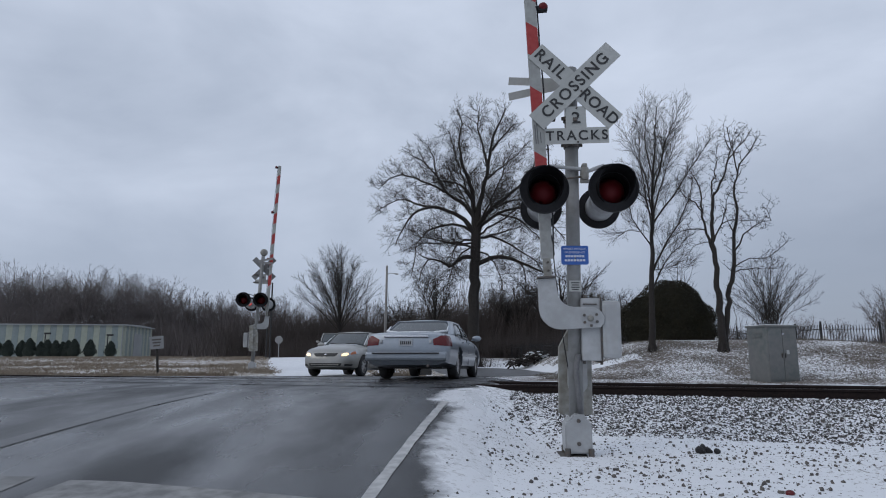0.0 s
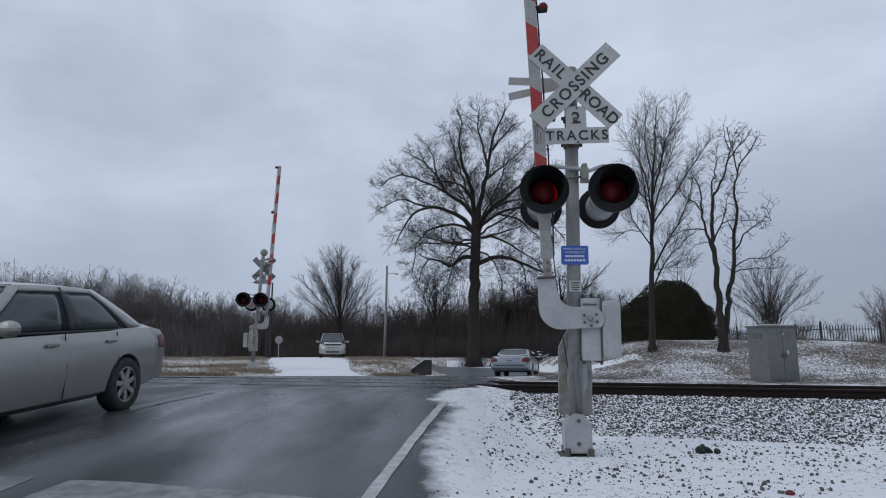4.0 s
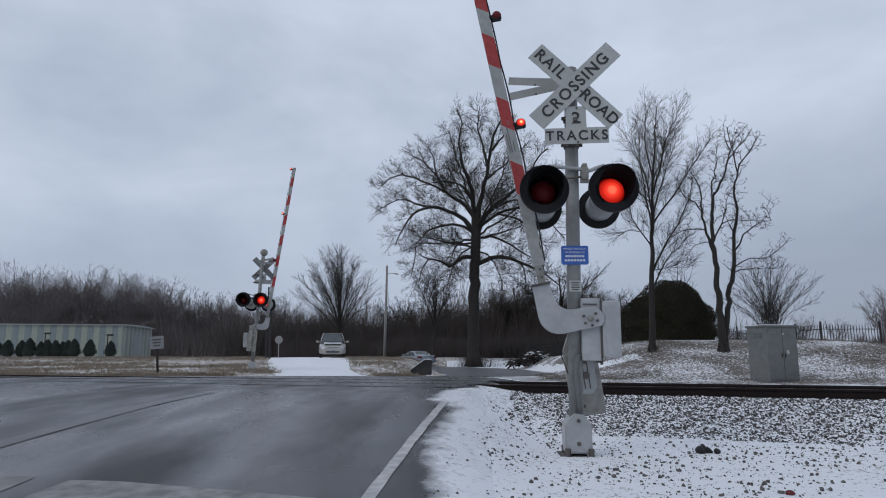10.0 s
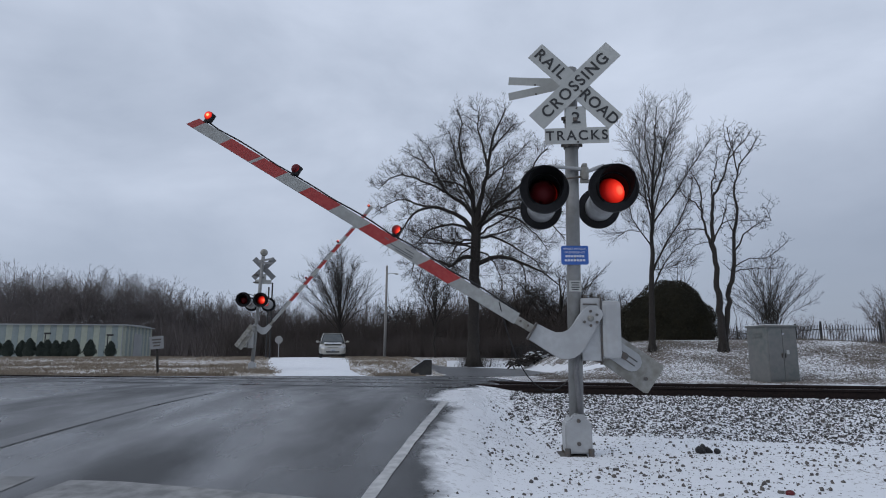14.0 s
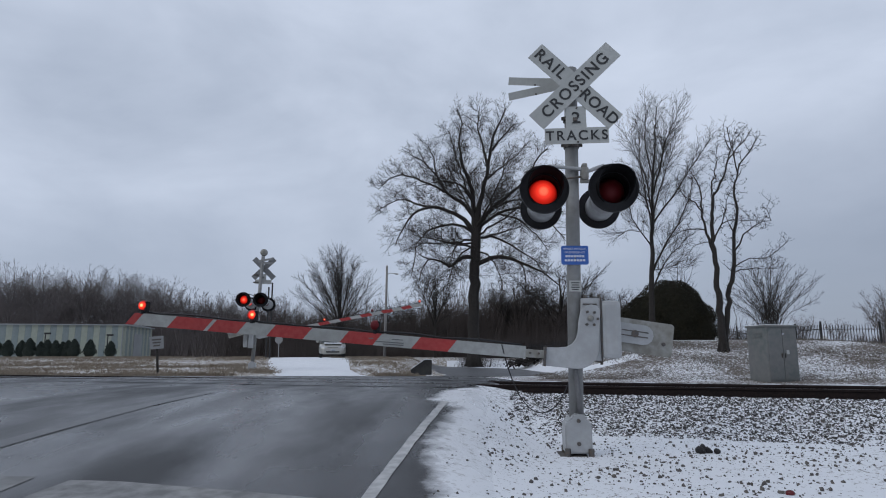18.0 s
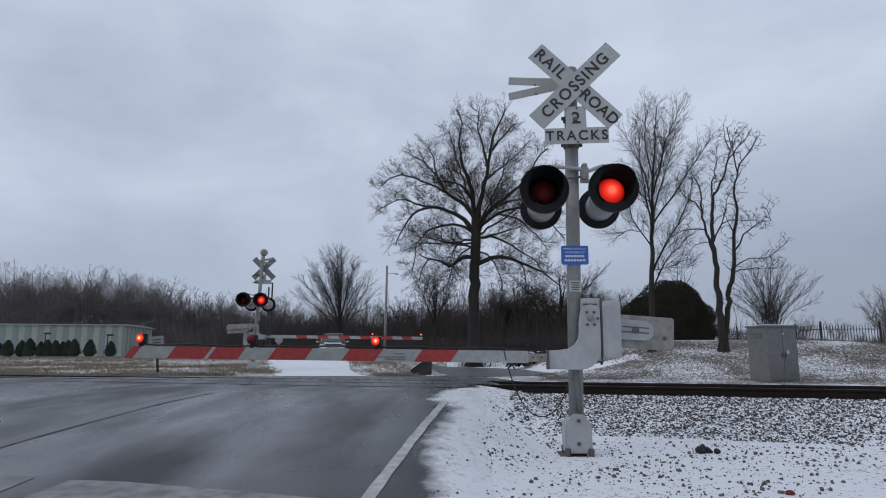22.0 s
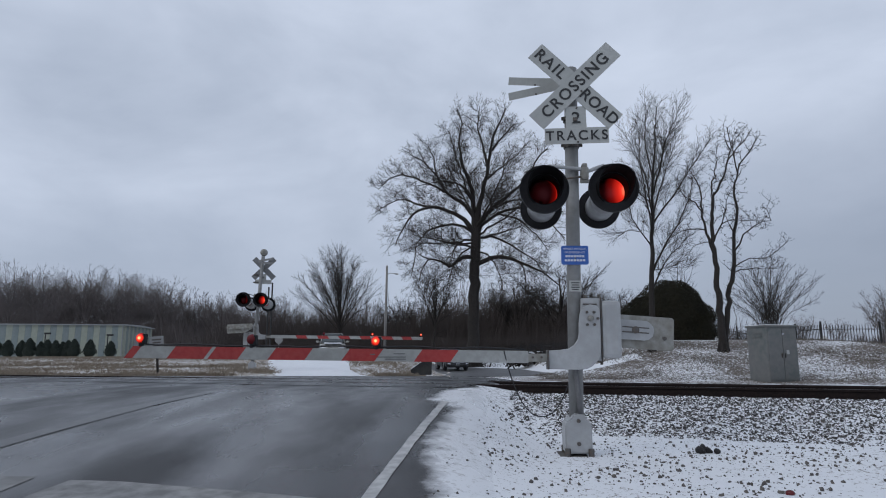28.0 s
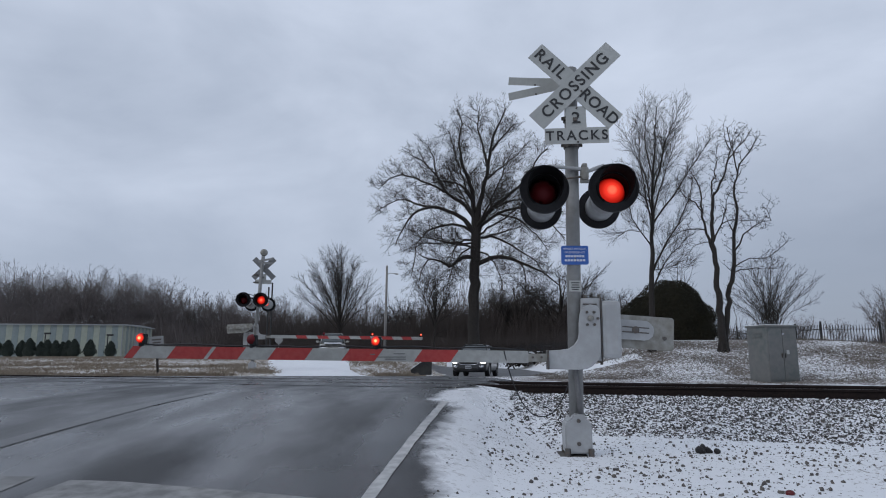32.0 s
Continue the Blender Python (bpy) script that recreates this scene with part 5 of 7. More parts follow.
def minivan():
    c = thing("minivan", Matrix(), "beige minivan parked on the snowy driveway", "car")
    r, wb = 0.33, 1.45
    wl = [(wb, 0.78), (wb, -0.78), (-wb, 0.78), (-wb, -0.78)]
    rows = [(-2.42, 0.88, 0.40, 1.0, 1.04), (-2.3, 0.95, 0.30, 1.08, 1.1), (0, 0.965, 0.24, 1.04, 1.08), (1.1, 0.95, 0.24, 1.0, 1.1), (1.8, 0.92, 0.24, 0.90, 1.0), (2.3, 0.80, 0.24, 0.76, 0.84), (2.46, 0.62, 0.27, 0.62, 0.68)]
    car_body(c, rows, M_BEIGE, wl, r)
    greenhouse(c, (-2.36, 1.55), (-2.15, 0.55), 1.04, 1.72, 0.90, 0.70, M_BEIGE, [0.03, 0.35, 0.66, 0.95])
    ws = [wheel(c, x, y, r, 0.21, 6) for x, y in wl]
    mirrors(c, 1.1, 0.90, 1.12, M_BEIGE)
    seams(c, (1.25, 0.2, -1.0), 0.96, 0.3, 1.0, (0.35, -0.85), M_BEIGE)
    for s in (-1, 1):
        flush("headlight", rows, sided([(0.42, 0.64), (0.92, 0.68), (0.92, 0.82), (0.46, 0.76)], s), 1.9, 2.6, M_LENS, c, "clear unlit headlamp")
    bm = bmesh.new()
    box(bm, 0.10, 0.70, 0.10, pose(2.40, 0, 0.66), 0.02)
    part("grille", bm, M_DARK, c, "dark grille")
    bm = bmesh.new()
    box(bm, 0.08, 0.9, 0.10, pose(2.46, 0, 0.40), 0.03)
    part("lower_intake", bm, M_DARK, c)
    plate_bars(c, 2.49, 0.52)
    bm = bmesh.new()
    box(bm, 0.9, 1.2, 0.02, pose(1.8, 0, 1.02, 0, 7, 0), 0.008)
    part("snow_on_hood", bm, M_DRIVE, c, "snow on the bonnet")
    return c, ws


silver_car, silver_wheels = sedan_silver()
blue_car, blue_wheels = sedan_blue()
dark_car, dark_wheels = suv_dark()
van, _ = minivan()
van.matrix_basis = pose(-8.0, 46.2, ground_z(-8.0, 46.2) + 0.02, 0, 0, -79)


def smooth_path(rows, step=1 / 15):
    """A fine path from rows of (t, x, y, z): a curve through the points, heading along it."""
    ts = [r[0] for r in rows]
    out = []
    t = 0.0
    while t <= 32.0 + 1e-6:
        i = max(0, min(len(rows) - 2, sum(1 for q in ts if q <= t) - 1))
        a, b = rows[i], rows[i + 1]
        u = (t - a[0]) / (b[0] - a[0])
        p = []
        for k in (1, 2, 3):
            ma = (rows[i + 1][k] - rows[max(i - 1, 0)][k]) / max(1e-6, ts[i + 1] - ts[max(i - 1, 0)]) * (b[0] - a[0])
            mb = (rows[min(i + 2, len(rows) - 1)][k] - rows[i][k]) / max(1e-6, ts[min(i + 2, len(rows) - 1)] - ts[i]) * (b[0] - a[0])
            p.append((2 * u ** 3 - 3 * u ** 2 + 1) * a[k] + (u ** 3 - 2 * u ** 2 + u) * ma + (-2 * u ** 3 + 3 * u ** 2) * b[k] + (u ** 3 - u ** 2) * mb)
        out.append((t, Vector(p)))
        t += step
    return out


def drive(car, wheels, r, rows, first, shift, yaws=None, until=32.0, since=0.0, half=1.4):
    """Keys a car along rows of (t, x, y, z) and turns its wheels. first: heading at the start; shift: from the path's point to the car's middle, along its length."""
    path = smooth_path(rows)
    head, keyed, rolled = first, [], 0.0
    spins = {w: [] for w in wheels}
    last = path[0][1]
    for i, (t, p) in enumerate(path):
        q = path[min(i + 3, len(path) - 1)][1] - path[max(i - 3, 0)][1]
        if yaws:
            j = max(0, min(len(yaws) - 2, sum(1 for y in yaws if y[0] <= t) - 1))
            (ta, ya), (tb, yb) = yaws[j], yaws[j + 1]
            head = ya + (yb - ya) * min(1, max(0, (t - ta) / (tb - ta)))
        elif q.length > 0.12:
            head = math.degrees(math.atan2(q.y, q.x))
        d = Vector((math.cos(radians(head)), math.sin(radians(head)), 0))
        flat = math.hypot(q.x, q.y)
        pitch = -math.degrees(math.atan2(q.z, flat)) * (1 if q.x * d.x + q.y * d.y > 0 else -1) if flat > 0.25 else 0.0
        if i % 3 == 0 or i == len(path) - 1:
            c = p + d * shift
            if -2 < c.y < 56 and c.x > -8:
                f, b = c + d * half, c - d * half
                zf, zb = ground_z(f.x, f.y) + 0.016, ground_z(b.x, b.y) + 0.016
                c.z, pitch = (zf + zb) / 2, -math.degrees(math.atan2(zf - zb, 2 * half))
            keyed.append((t, pose(c.x, c.y, c.z, 0, max(-4, min(4, pitch)), head)))
        rolled += math.degrees((p - last).length / r)
        last = p
        if since <= t <= until:
            for w in wheels:
                spins[w].append((t, rolled))
    walk(car, keyed)
    for w in wheels:
        home = w.matrix_basis.copy()
        rows_w = [(0.0, home @ pose(0, 0, 0, 0, spins[w][0][1], 0))] if spins[w][0][0] > 0 else []
        rows_w += [(t, home @ pose(0, 0, 0, 0, a, 0)) for t, a in spins[w]]
        if spins[w][-1][0] < 31.9:
            rows_w.append((32.0, rows_w[-1][1]))
        walk(w, rows_w)


SILVER_ROWS = [(0, -2.98, 21.9), (0.5, -3.45, 19.8), (1, -3.86, 17.7), (1.5, -4.15, 15.8), (2, -4.36, 13.95), (2.5, -4.36, 12.15), (3, -4.39, 10.45), (3.5, -4.45, 8.70), (4.2, -4.9, 5.6), (5.0, -5.2, 1.2), (6.0, -5.9, -5.5), (8, -8, -20), (10, -9, -36), (32, -9, -46)]
BLUE_ROWS = [(0, -0.55, 15.3, 0.54), (1, 0.30, 19.6, 0.43), (2, 1.30, 24.1, 0.30), (3, 2.42, 28.2, 0.16), (3.5, 2.98, 30.3, 0.11), (4.5, 4.10, 34.8, 0.0), (5.5, 4.75, 38.7, -0.04), (6, 4.84, 40.6, -0.01), (6.5, 4.65, 42.8, 0.03), (7, 4.35, 46, 0.06), (7.5, 3.8, 49, 0.09),
             (8, 2.9, 52, 0.12), (8.5, 1.75, 55, 0.15), (9, 0.55, 58, 0.12), (9.5, -0.9, 61, 0.14), (10, -2.1, 63.5, 0.18), (10.5, -3.5, 66, 0.18), (11, -5.2, 69, 0.05), (12, -10, 74, -0.55), (14, -21, 82, -0.9), (32, -24, 84, -0.9)]
DARK_ROWS = [(0, -24, 88, -0.9), (22, -22, 84, -0.9), (24.5, -12, 75, -0.6), (26, -4.6, 63, 0.12), (27.0, -0.7, 55, 0.14), (27.5, 0.25, 51.5, 0.14), (28.2, 1.15, 47, 0.08), (29, 2.05, 42.8, 0.03), (30, 2.34, 38.6, 0.0), (31, 2.05, 35.3, 0.03), (32, 1.45, 32.4, 0.08)]
# ---- trees ----
M_BARK = material("dark_grey_brown_bark", (0.024, 0.020, 0.0175), 0.9, grain=(7, (0.044, 0.037, 0.032), 0.6), coarse=(0.8, (0.016, 0.014, 0.012), 0.6), bump=0.8, bump_scale=9)
M_BARK_RED = material("warm_brown_bark", (0.019, 0.0155, 0.0135), 0.9, grain=(9, (0.034, 0.028, 0.024), 0.6), coarse=(1.2, (0.014, 0.012, 0.0105), 0.6), bump=0.6, bump_scale=14)
M_TWIG = material("grey_brown_twigs", (0.028, 0.024, 0.022), 0.9, coarse=(0.5, (0.018, 0.016, 0.015), 0.7))
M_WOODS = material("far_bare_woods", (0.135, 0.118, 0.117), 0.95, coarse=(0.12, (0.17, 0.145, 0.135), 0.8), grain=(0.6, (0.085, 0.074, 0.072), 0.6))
M_BRUSH = material("bare_brush", (0.056, 0.045, 0.041), 0.95, coarse=(0.3, (0.080, 0.065, 0.058), 0.7))
M_EVERGREEN = material("dark_evergreen_leaves", (0.028, 0.026, 0.017), 0.75, coarse=(1.2, (0.038, 0.034, 0.020), 0.8), grain=(6, (0.014, 0.014, 0.010), 0.6), spec=0.15)
M_SHRUB = material("blue_green_conifer", (0.018, 0.028, 0.022), 0.8, coarse=(1.0, (0.03, 0.04, 0.03), 0.7))


class Wood:
    """Collects tapered limbs as plain vertex lists."""

    def __init__(self):
        self.v, self.f = [], []

    def limb(self, pts, radii, seg):
        start = len(self.v)
        side = None
        n = len(pts)
        for i, p in enumerate(pts):
            d = pts[min(i + 1, n - 1)] - pts[max(i - 1, 0)]
            if d.length < 1e-6:
                d = Vector((0, 0, 1))
            d.normalize()
            if side is None:
                side = d.cross(Vector((0.31, 0.77, 0.2))).normalized()
            side = side - d * side.dot(d)
            side.normalize()
            up = d.cross(side)
            for k in range(seg):
                a = 2 * math.pi * k / seg
                self.v.append(p + (side * math.cos(a) + up * math.sin(a)) * radii[i])
        for i in range(n - 1):
            for k in range(seg):
                a, b = start + i * seg + k, start + i * seg + (k + 1) % seg
                self.f.append((a, b, b + seg, a + seg))

    def part(self, name, mat, parent, label="", kind=""):
        me = bpy.data.meshes.new(name)
        me.from_pydata(self.v, [], self.f)
        me.materials.append(mat)
        me.shade_smooth()
        ob = new(name, me)
        ob.parent = parent
        if label:
            ob["label"] = label
        if kind:
            ob["kind"] = kind
        return ob


def gz(x, y):
    return ground_z(x, y)


def spine(pts, step, rng, wob):
    """A smooth, slightly uneven line through points."""
    out = []
    n = len(pts)
    for i in range(n - 1):
        a, b, c, d = pts[max(i - 1, 0)], pts[i], pts[i + 1], pts[min(i + 2, n - 1)]
        k = max(1, int((c - b).length / step))
        for j in range(k):
            t = j / k
            p = 0.5 * (2 * b + (c - a) * t + (2 * a - 5 * b + 4 * c - d) * t * t + (3 * b - a - 3 * c + d) * t ** 3)
            if out:
                p = p + Vector((rng.gauss(0, wob), rng.gauss(0, wob), rng.gauss(0, wob)))
            out.append(p)
    out.append(pts[-1].copy())
    return out


def shoots(rng, sink, line, radii, level, o):
    """Side branches along a line, and theirs in turn."""
    if level > o["levels"]:
        return
    i1 = level - 1
    span = [0.0]
    for a, b in zip(line, line[1:]):
        span.append(span[-1] + (b - a).length)
    total = span[-1]
    bare = o["bare"][i1] * total
    count = (total - bare) * o["per"][i1]
    count = int(count) + (rng.random() < count % 1.0)
    lo, hi = o["angle"][i1]
    turn = rng.uniform(0, 6.28)
    for k in range(count):
        s = bare + (total - bare) * (k + rng.random()) / count
        j = 0
        while j < len(span) - 2 and span[j + 1] < s:
            j += 1
        f = (s - span[j]) / max(1e-6, span[j + 1] - span[j])
        base = line[j].lerp(line[j + 1], f)
        if base.z < o["floor"]:
            continue
        axis = (line[j + 1] - line[j]).normalized()
        turn += 2.4 + rng.uniform(-0.7, 0.7)
        u = axis.orthogonal().normalized()
        v = axis.cross(u)
        side = u * math.cos(turn) + v * math.sin(turn)
        if side.z < 0 and rng.random() < o["upper"]:
            side.z *= -1
        ang = radians(rng.uniform(lo, hi))
        d = axis * math.cos(ang) + side * math.sin(ang)
        length = o["len"][i1] * rng.uniform(0.5, 1.2) * (1.0 - o["cone"] * s / total)
        r = min(radii[j] * 0.7, o["fine"] * o["swell"] ** (o["levels"] - level))
        n = 1 if level == o["levels"] else max(2, int(length / o["seg"]))
        w = o["wander"][i1]
        p, pts = base, [base]
        rise = o["rise"][i1] + o["hang"] * max(0.0, 1 - base.z / o["hang_z"]) * (-1)
        for _ in range(n):
            p = p + d * (length / n)
            pts.append(p)
            d = (d + Vector((rng.gauss(0, w), rng.gauss(0, w), rng.gauss(0, w) + rise / n))).normalized()
        rr = [max(r * (1 - 0.7 * q / n), o["fine"] * 0.6) for q in range(n + 1)]
        sink[min(level, 2)].limb(pts, rr, 4 if level == 1 else 3)
        shoots(rng, sink, pts, rr, level + 1, o)
        if o["knob"] and level >= o["levels"] - 1 and rng.random() < o["knob"]:
            for _ in range(4):
                e = Vector((rng.gauss(0, 1), rng.gauss(0, 1), rng.gauss(-0.2, 1))).normalized() * rng.uniform(0.03, 0.09)
                sink[2].limb([p, p + e], [o["fine"] * 1.6, o["fine"]], 3)


def limbed_tree(name, m, limbs, seed, label, o, group="", mat=None, twig_mat=None):
    """A bare tree: limbs of (radius at foot, at tip, start in depth, lean in depth, points in x and z or in x, y and z); the first is the trunk."""
    tree = thing(name, m, label, "tree", group)
    rng = random.Random(seed)
    q = dict(step=0.6, wob=0.04, levels=4, per=(1.5, 2.2, 3.0, 4.0), len=(3.0, 1.5, 0.8, 0.4), angle=((35, 65), (30, 60), (30, 60), (30, 65)), bare=(0.2, 0.1, 0.1, 0.1), wander=(0.15, 0.2, 0.2, 0.2), rise=(0.2, 0.1, 0.0, 0.0), cone=0.45, upper=0.4, fine=0.010, swell=1.5, seg=0.35, floor=1.5, hang=0.0, hang_z=1.0, knob=0.0, trunk_bare=0.55, lift=0.0)
    q.update(o)
    trunk, crown, twigs = Wood(), Wood(), Wood()
    sink = (trunk, crown, twigs)
    for k, (r0, r1, y0, lean, pts) in enumerate(limbs):
        run, line = 0.0, []
        for i, p in enumerate(pts):
            if len(p) == 2:
                if i:
                    run += math.hypot(p[0] - pts[i - 1][0], p[1] - pts[i - 1][1])
                line.append(Vector((p[0], y0 + lean * run, p[1])))
            else:
                line.append(Vector(p))
            if line[-1].z >= 0:
                line[-1].z += q["lift"]
        line = spine(line, q["step"], rng, q["wob"])
        n = len(line) - 1
        radii = [r0 + (r1 - r0) * (i / n) ** 0.8 for i in range(n + 1)]
        (trunk if k == 0 else crown).limb(line, radii, 12 if k == 0 else 7)
        bare = list(q["bare"])
        if k == 0:
            bare[0] = q["trunk_bare"]
        shoots(rng, sink, line, radii, 1, dict(q, bare=bare))
    r0 = limbs[0][0]
    for k in range(6):
        a = k * 1.05 + rng.uniform(-0.2, 0.2)
        c, s = math.cos(a), math.sin(a)
        trunk.limb([Vector((c * r0 * 0.55, s * r0 * 0.55, r0 * 2.2)), Vector((c * r0 * 0.95, s * r0 * 0.95, r0 * 0.7)), Vector((c * r0 * 1.5, s * r0 * 1.5, -0.15))], [r0 * 0.45, r0 * 0.42, r0 * 0.25], 6)
    trunk.part("trunk", mat or M_BARK, tree)
    crown.part("crown", mat or M_BARK, tree, "bare dark limbs", "stuff")
    twigs.part("outer_crown", twig_mat or M_TWIG, tree, "fine bare twigs", "stuff")
    return tree


def vase(rng, h, w, n, fork, r):
    """Limbs of an upright tree whose branches spread like a vase."""
    out = [(r, r * 0.12, 0, 0, [(0, 0, -0.2), (0.1, 0, h * 0.3), (rng.uniform(-0.03, 0.03) * h, 0.2, h * 0.62), (rng.uniform(-0.05, 0.05) * h, 0, h * 0.97)])]
    for k in range(n):
        a = 2.4 * k + rng.uniform(-0.3, 0.3)
        z0 = h * (fork + (0.62 - fork) * (k / n) ** 1.2)
        top = h * rng.uniform(0.72, 0.98) * (1 if k % 3 else 0.9)
        reach = w * rng.uniform(0.6, 1.0)
        c, s = math.cos(a), math.sin(a)
        out.append((r * 0.5 * (1 - 0.4 * k / n), r * 0.07, 0, 0, [(0.05, 0, z0), (c * reach * 0.35, s * reach * 0.35, z0 + (top - z0) * 0.30), (c * reach * 0.72, s * reach * 0.72, z0 + (top - z0) * 0.66), (c * reach, s * reach, top)]))
    return out


# the big old tree: a broad crown over a straight trunk, low limbs hanging
BIG = [(0.58, 0.47, 0, 0, [(0, -0.2), (0.03, 3.3), (0.17, 7.6), (0.31, 11.5)]),
       (0.33, 0.05, 0, 0.05, [(0.31, 11.2), (0.1, 13.8), (0.0, 15.8), (-0.75, 17.8), (-1.1, 19.5), (-1.3, 21.3), (-0.95, 22.8), (-1.5, 24.3)]),
       (0.36, 0.05, 0, -0.08, [(0.37, 11.2), (0.67, 14.3), (1.25, 16.6), (1.7, 19.0), (2.0, 20.7), (2.6, 22.2), (3.3, 23.7)]),
       (0.16, 0.03, -0.4, 0.2, [(1.5, 18.1), (1.1, 20.4), (0.6, 22.2), (0.75, 24.0), (0.9, 24.9)]),
       (0.13, 0.03, -0.5, -0.3, [(1.7, 19.4), (3.0, 20.9), (4.0, 21.9)]),
       (0.16, 0.03, 0.1, -0.3, [(0.06, 14.9), (-1.15, 16.1), (-2.5, 16.4), (-3.9, 16.1), (-5.6, 15.6)]),
       (0.25, 0.03, 0.0, 0.3, [(0.32, 12.4), (-0.6, 14.3), (-1.7, 15.2), (-2.8, 16.1), (-3.5, 17.8), (-3.9, 19.8), (-4.5, 21.6)]),
       (0.29, 0.04, 0.0, -0.3, [(0.3, 11.3), (-1.2, 12.9), (-2.5, 13.4), (-3.9, 13.7), (-5.3, 13.2), (-6.1, 12.3), (-6.8, 11.0), (-7.3, 9.6)]),
       (0.17, 0.03, 0.0, 0.35, [(0.2, 11.4), (-1.4, 12.4), (-3.1, 12.3), (-4.5, 11.9), (-5.5, 10.7), (-5.8, 9.0), (-6.1, 7.6)]),
       (0.13, 0.03, -1.3, 0.2, [(-3.9, 13.7), (-5.3, 14.1), (-6.7, 14.6), (-8.1, 14.3), (-9.5, 13.5)]),
       (0.14, 0.03, 1.2, -0.1, [(-2.7, 15.8), (-4.2, 16.6), (-5.6, 17.2), (-7.0, 17.5), (-8.2, 17.1), (-9.3, 15.9)]),
       (0.11, 0.03, 2.0, 0.2, [(-3.5, 17.8), (-4.9, 19.4), (-6.4, 20.4)]),
       (0.24, 0.04, 0.0, -0.2, [(0.1, 9.1), (-0.9, 9.0), (-2.0, 8.2), (-2.35, 8.0), (-3.0, 8.5), (-4.2, 8.7), (-5.2, 9.2)]),
       (0.28, 0.04, 0.0, 0.15, [(0.4, 11.2), (0.9, 12.6), (1.9, 13.9), (3.0, 14.9), (4.4, 16.1), (5.9, 17.8), (6.7, 19.4), (7.9, 20.7)]),
       (0.20, 0.04, 0.0, -0.3, [(0.6, 11.9), (2.4, 13.2), (3.8, 13.6), (5.2, 13.2), (6.8, 12.3), (8.4, 10.4)]),
       (0.29, 0.05, 0.0, -0.15, [(0.1, 8.2), (1.8, 8.9), (3.2, 8.95), (4.5, 8.4), (5.9, 7.8), (7.0, 7.0), (8.0, 6.2)]),
       (0.16, 0.03, 0.0, 0.4, [(0.3, 10.8), (1.8, 11.2), (3.5, 10.7), (5.1, 9.8), (6.5, 9.0), (7.5, 7.8)]),
       (0.13, 0.03, 0.0, -0.4, [(0.2, 10.7), (-0.8, 10.7), (-1.7, 9.8), (-2.1, 8.6), (-2.0, 7.6)]),
       (0.13, 0.03, -0.5, 0.3, [(1.25, 16.6), (3.0, 18.2), (4.6, 19.6), (5.6, 21.0)]),
       (0.13, 0.03, 0.3, 0.3, [(1.9, 13.9), (4.0, 14.9), (6.2, 15.2), (8.4, 14.6), (9.4, 13.8)]),
       (0.12, 0.03, -0.6, -0.2, [(2.4, 13.2), (4.2, 12.6), (6.0, 11.0), (7.0, 9.4)]),
       (0.10, 0.03, 0.0, -0.5, [(0.4, 9.6), (1.4, 9.2), (2.2, 7.8), (2.6, 6.0), (2.5, 4.8)]),
       (0.10, 0.03, 0.0, 0.4, [(0.2, 9.9), (-1.0, 9.6), (-2.2, 7.4), (-2.6, 5.6)]),
       (0.08, 0.02, -0.6, 0.1, [(4.5, 8.4), (5.0, 7.2), (5.1, 5.6)]),
       (0.08, 0.02, -1.2, 0.1, [(-4.2, 8.7), (-4.9, 7.6), (-5.2, 6.0)]),
       (0.12, 0.03, 0.7, 0.1, [(4.4, 16.1), (6.1, 16.4), (7.8, 17.5), (9.2, 17.8)])]
for a, z, reach, top in ((60, 11.6, 6.5, 18), (120, 13.0, 6.0, 20.5), (-62, 11.8, 6.2, 17.5), (-118, 13.4, 5.8, 20), (150, 10.5, 6.6, 11), (-150, 10.0, 6.8, 10.5), (30, 10.8, 7.6, 13.5), (-30, 11.0, 7.6, 15.5)):
    c, s = math.cos(radians(a)), math.sin(radians(a))
    BIG.append((0.13, 0.03, 0, 0, [(0.3, 0, z), (0.3 + c * reach * 0.4, s * reach * 0.4, z + (top - z) * 0.35), (0.3 + c * reach * 0.75, s * reach * 0.75, z + (top - z) * 0.72), (0.3 + c * reach, s * reach, top)]))
limbed_tree("large_tree", pose(2.88, 60.5, gz(2.88, 60.5) - 0.05), BIG, 11, "huge old bare tree with a broad crown and drooping lower limbs",
            dict(step=0.55, wob=0.045, levels=4, per=(2.9, 3.9, 4.8, 4.8), len=(2.8, 1.6, 0.9, 0.50), bare=(0.18, 0.12, 0.1, 0.1), wander=(0.20, 0.24, 0.24, 0.2), rise=(0.15, 0.1, 0.05, 0.0), fine=0.0125, swell=1.34, seg=0.34, floor=3.5, hang=1.5, hang_z=14.5, trunk_bare=0.62, cone=0.6, lift=1.54 - gz(2.88, 60.5)))
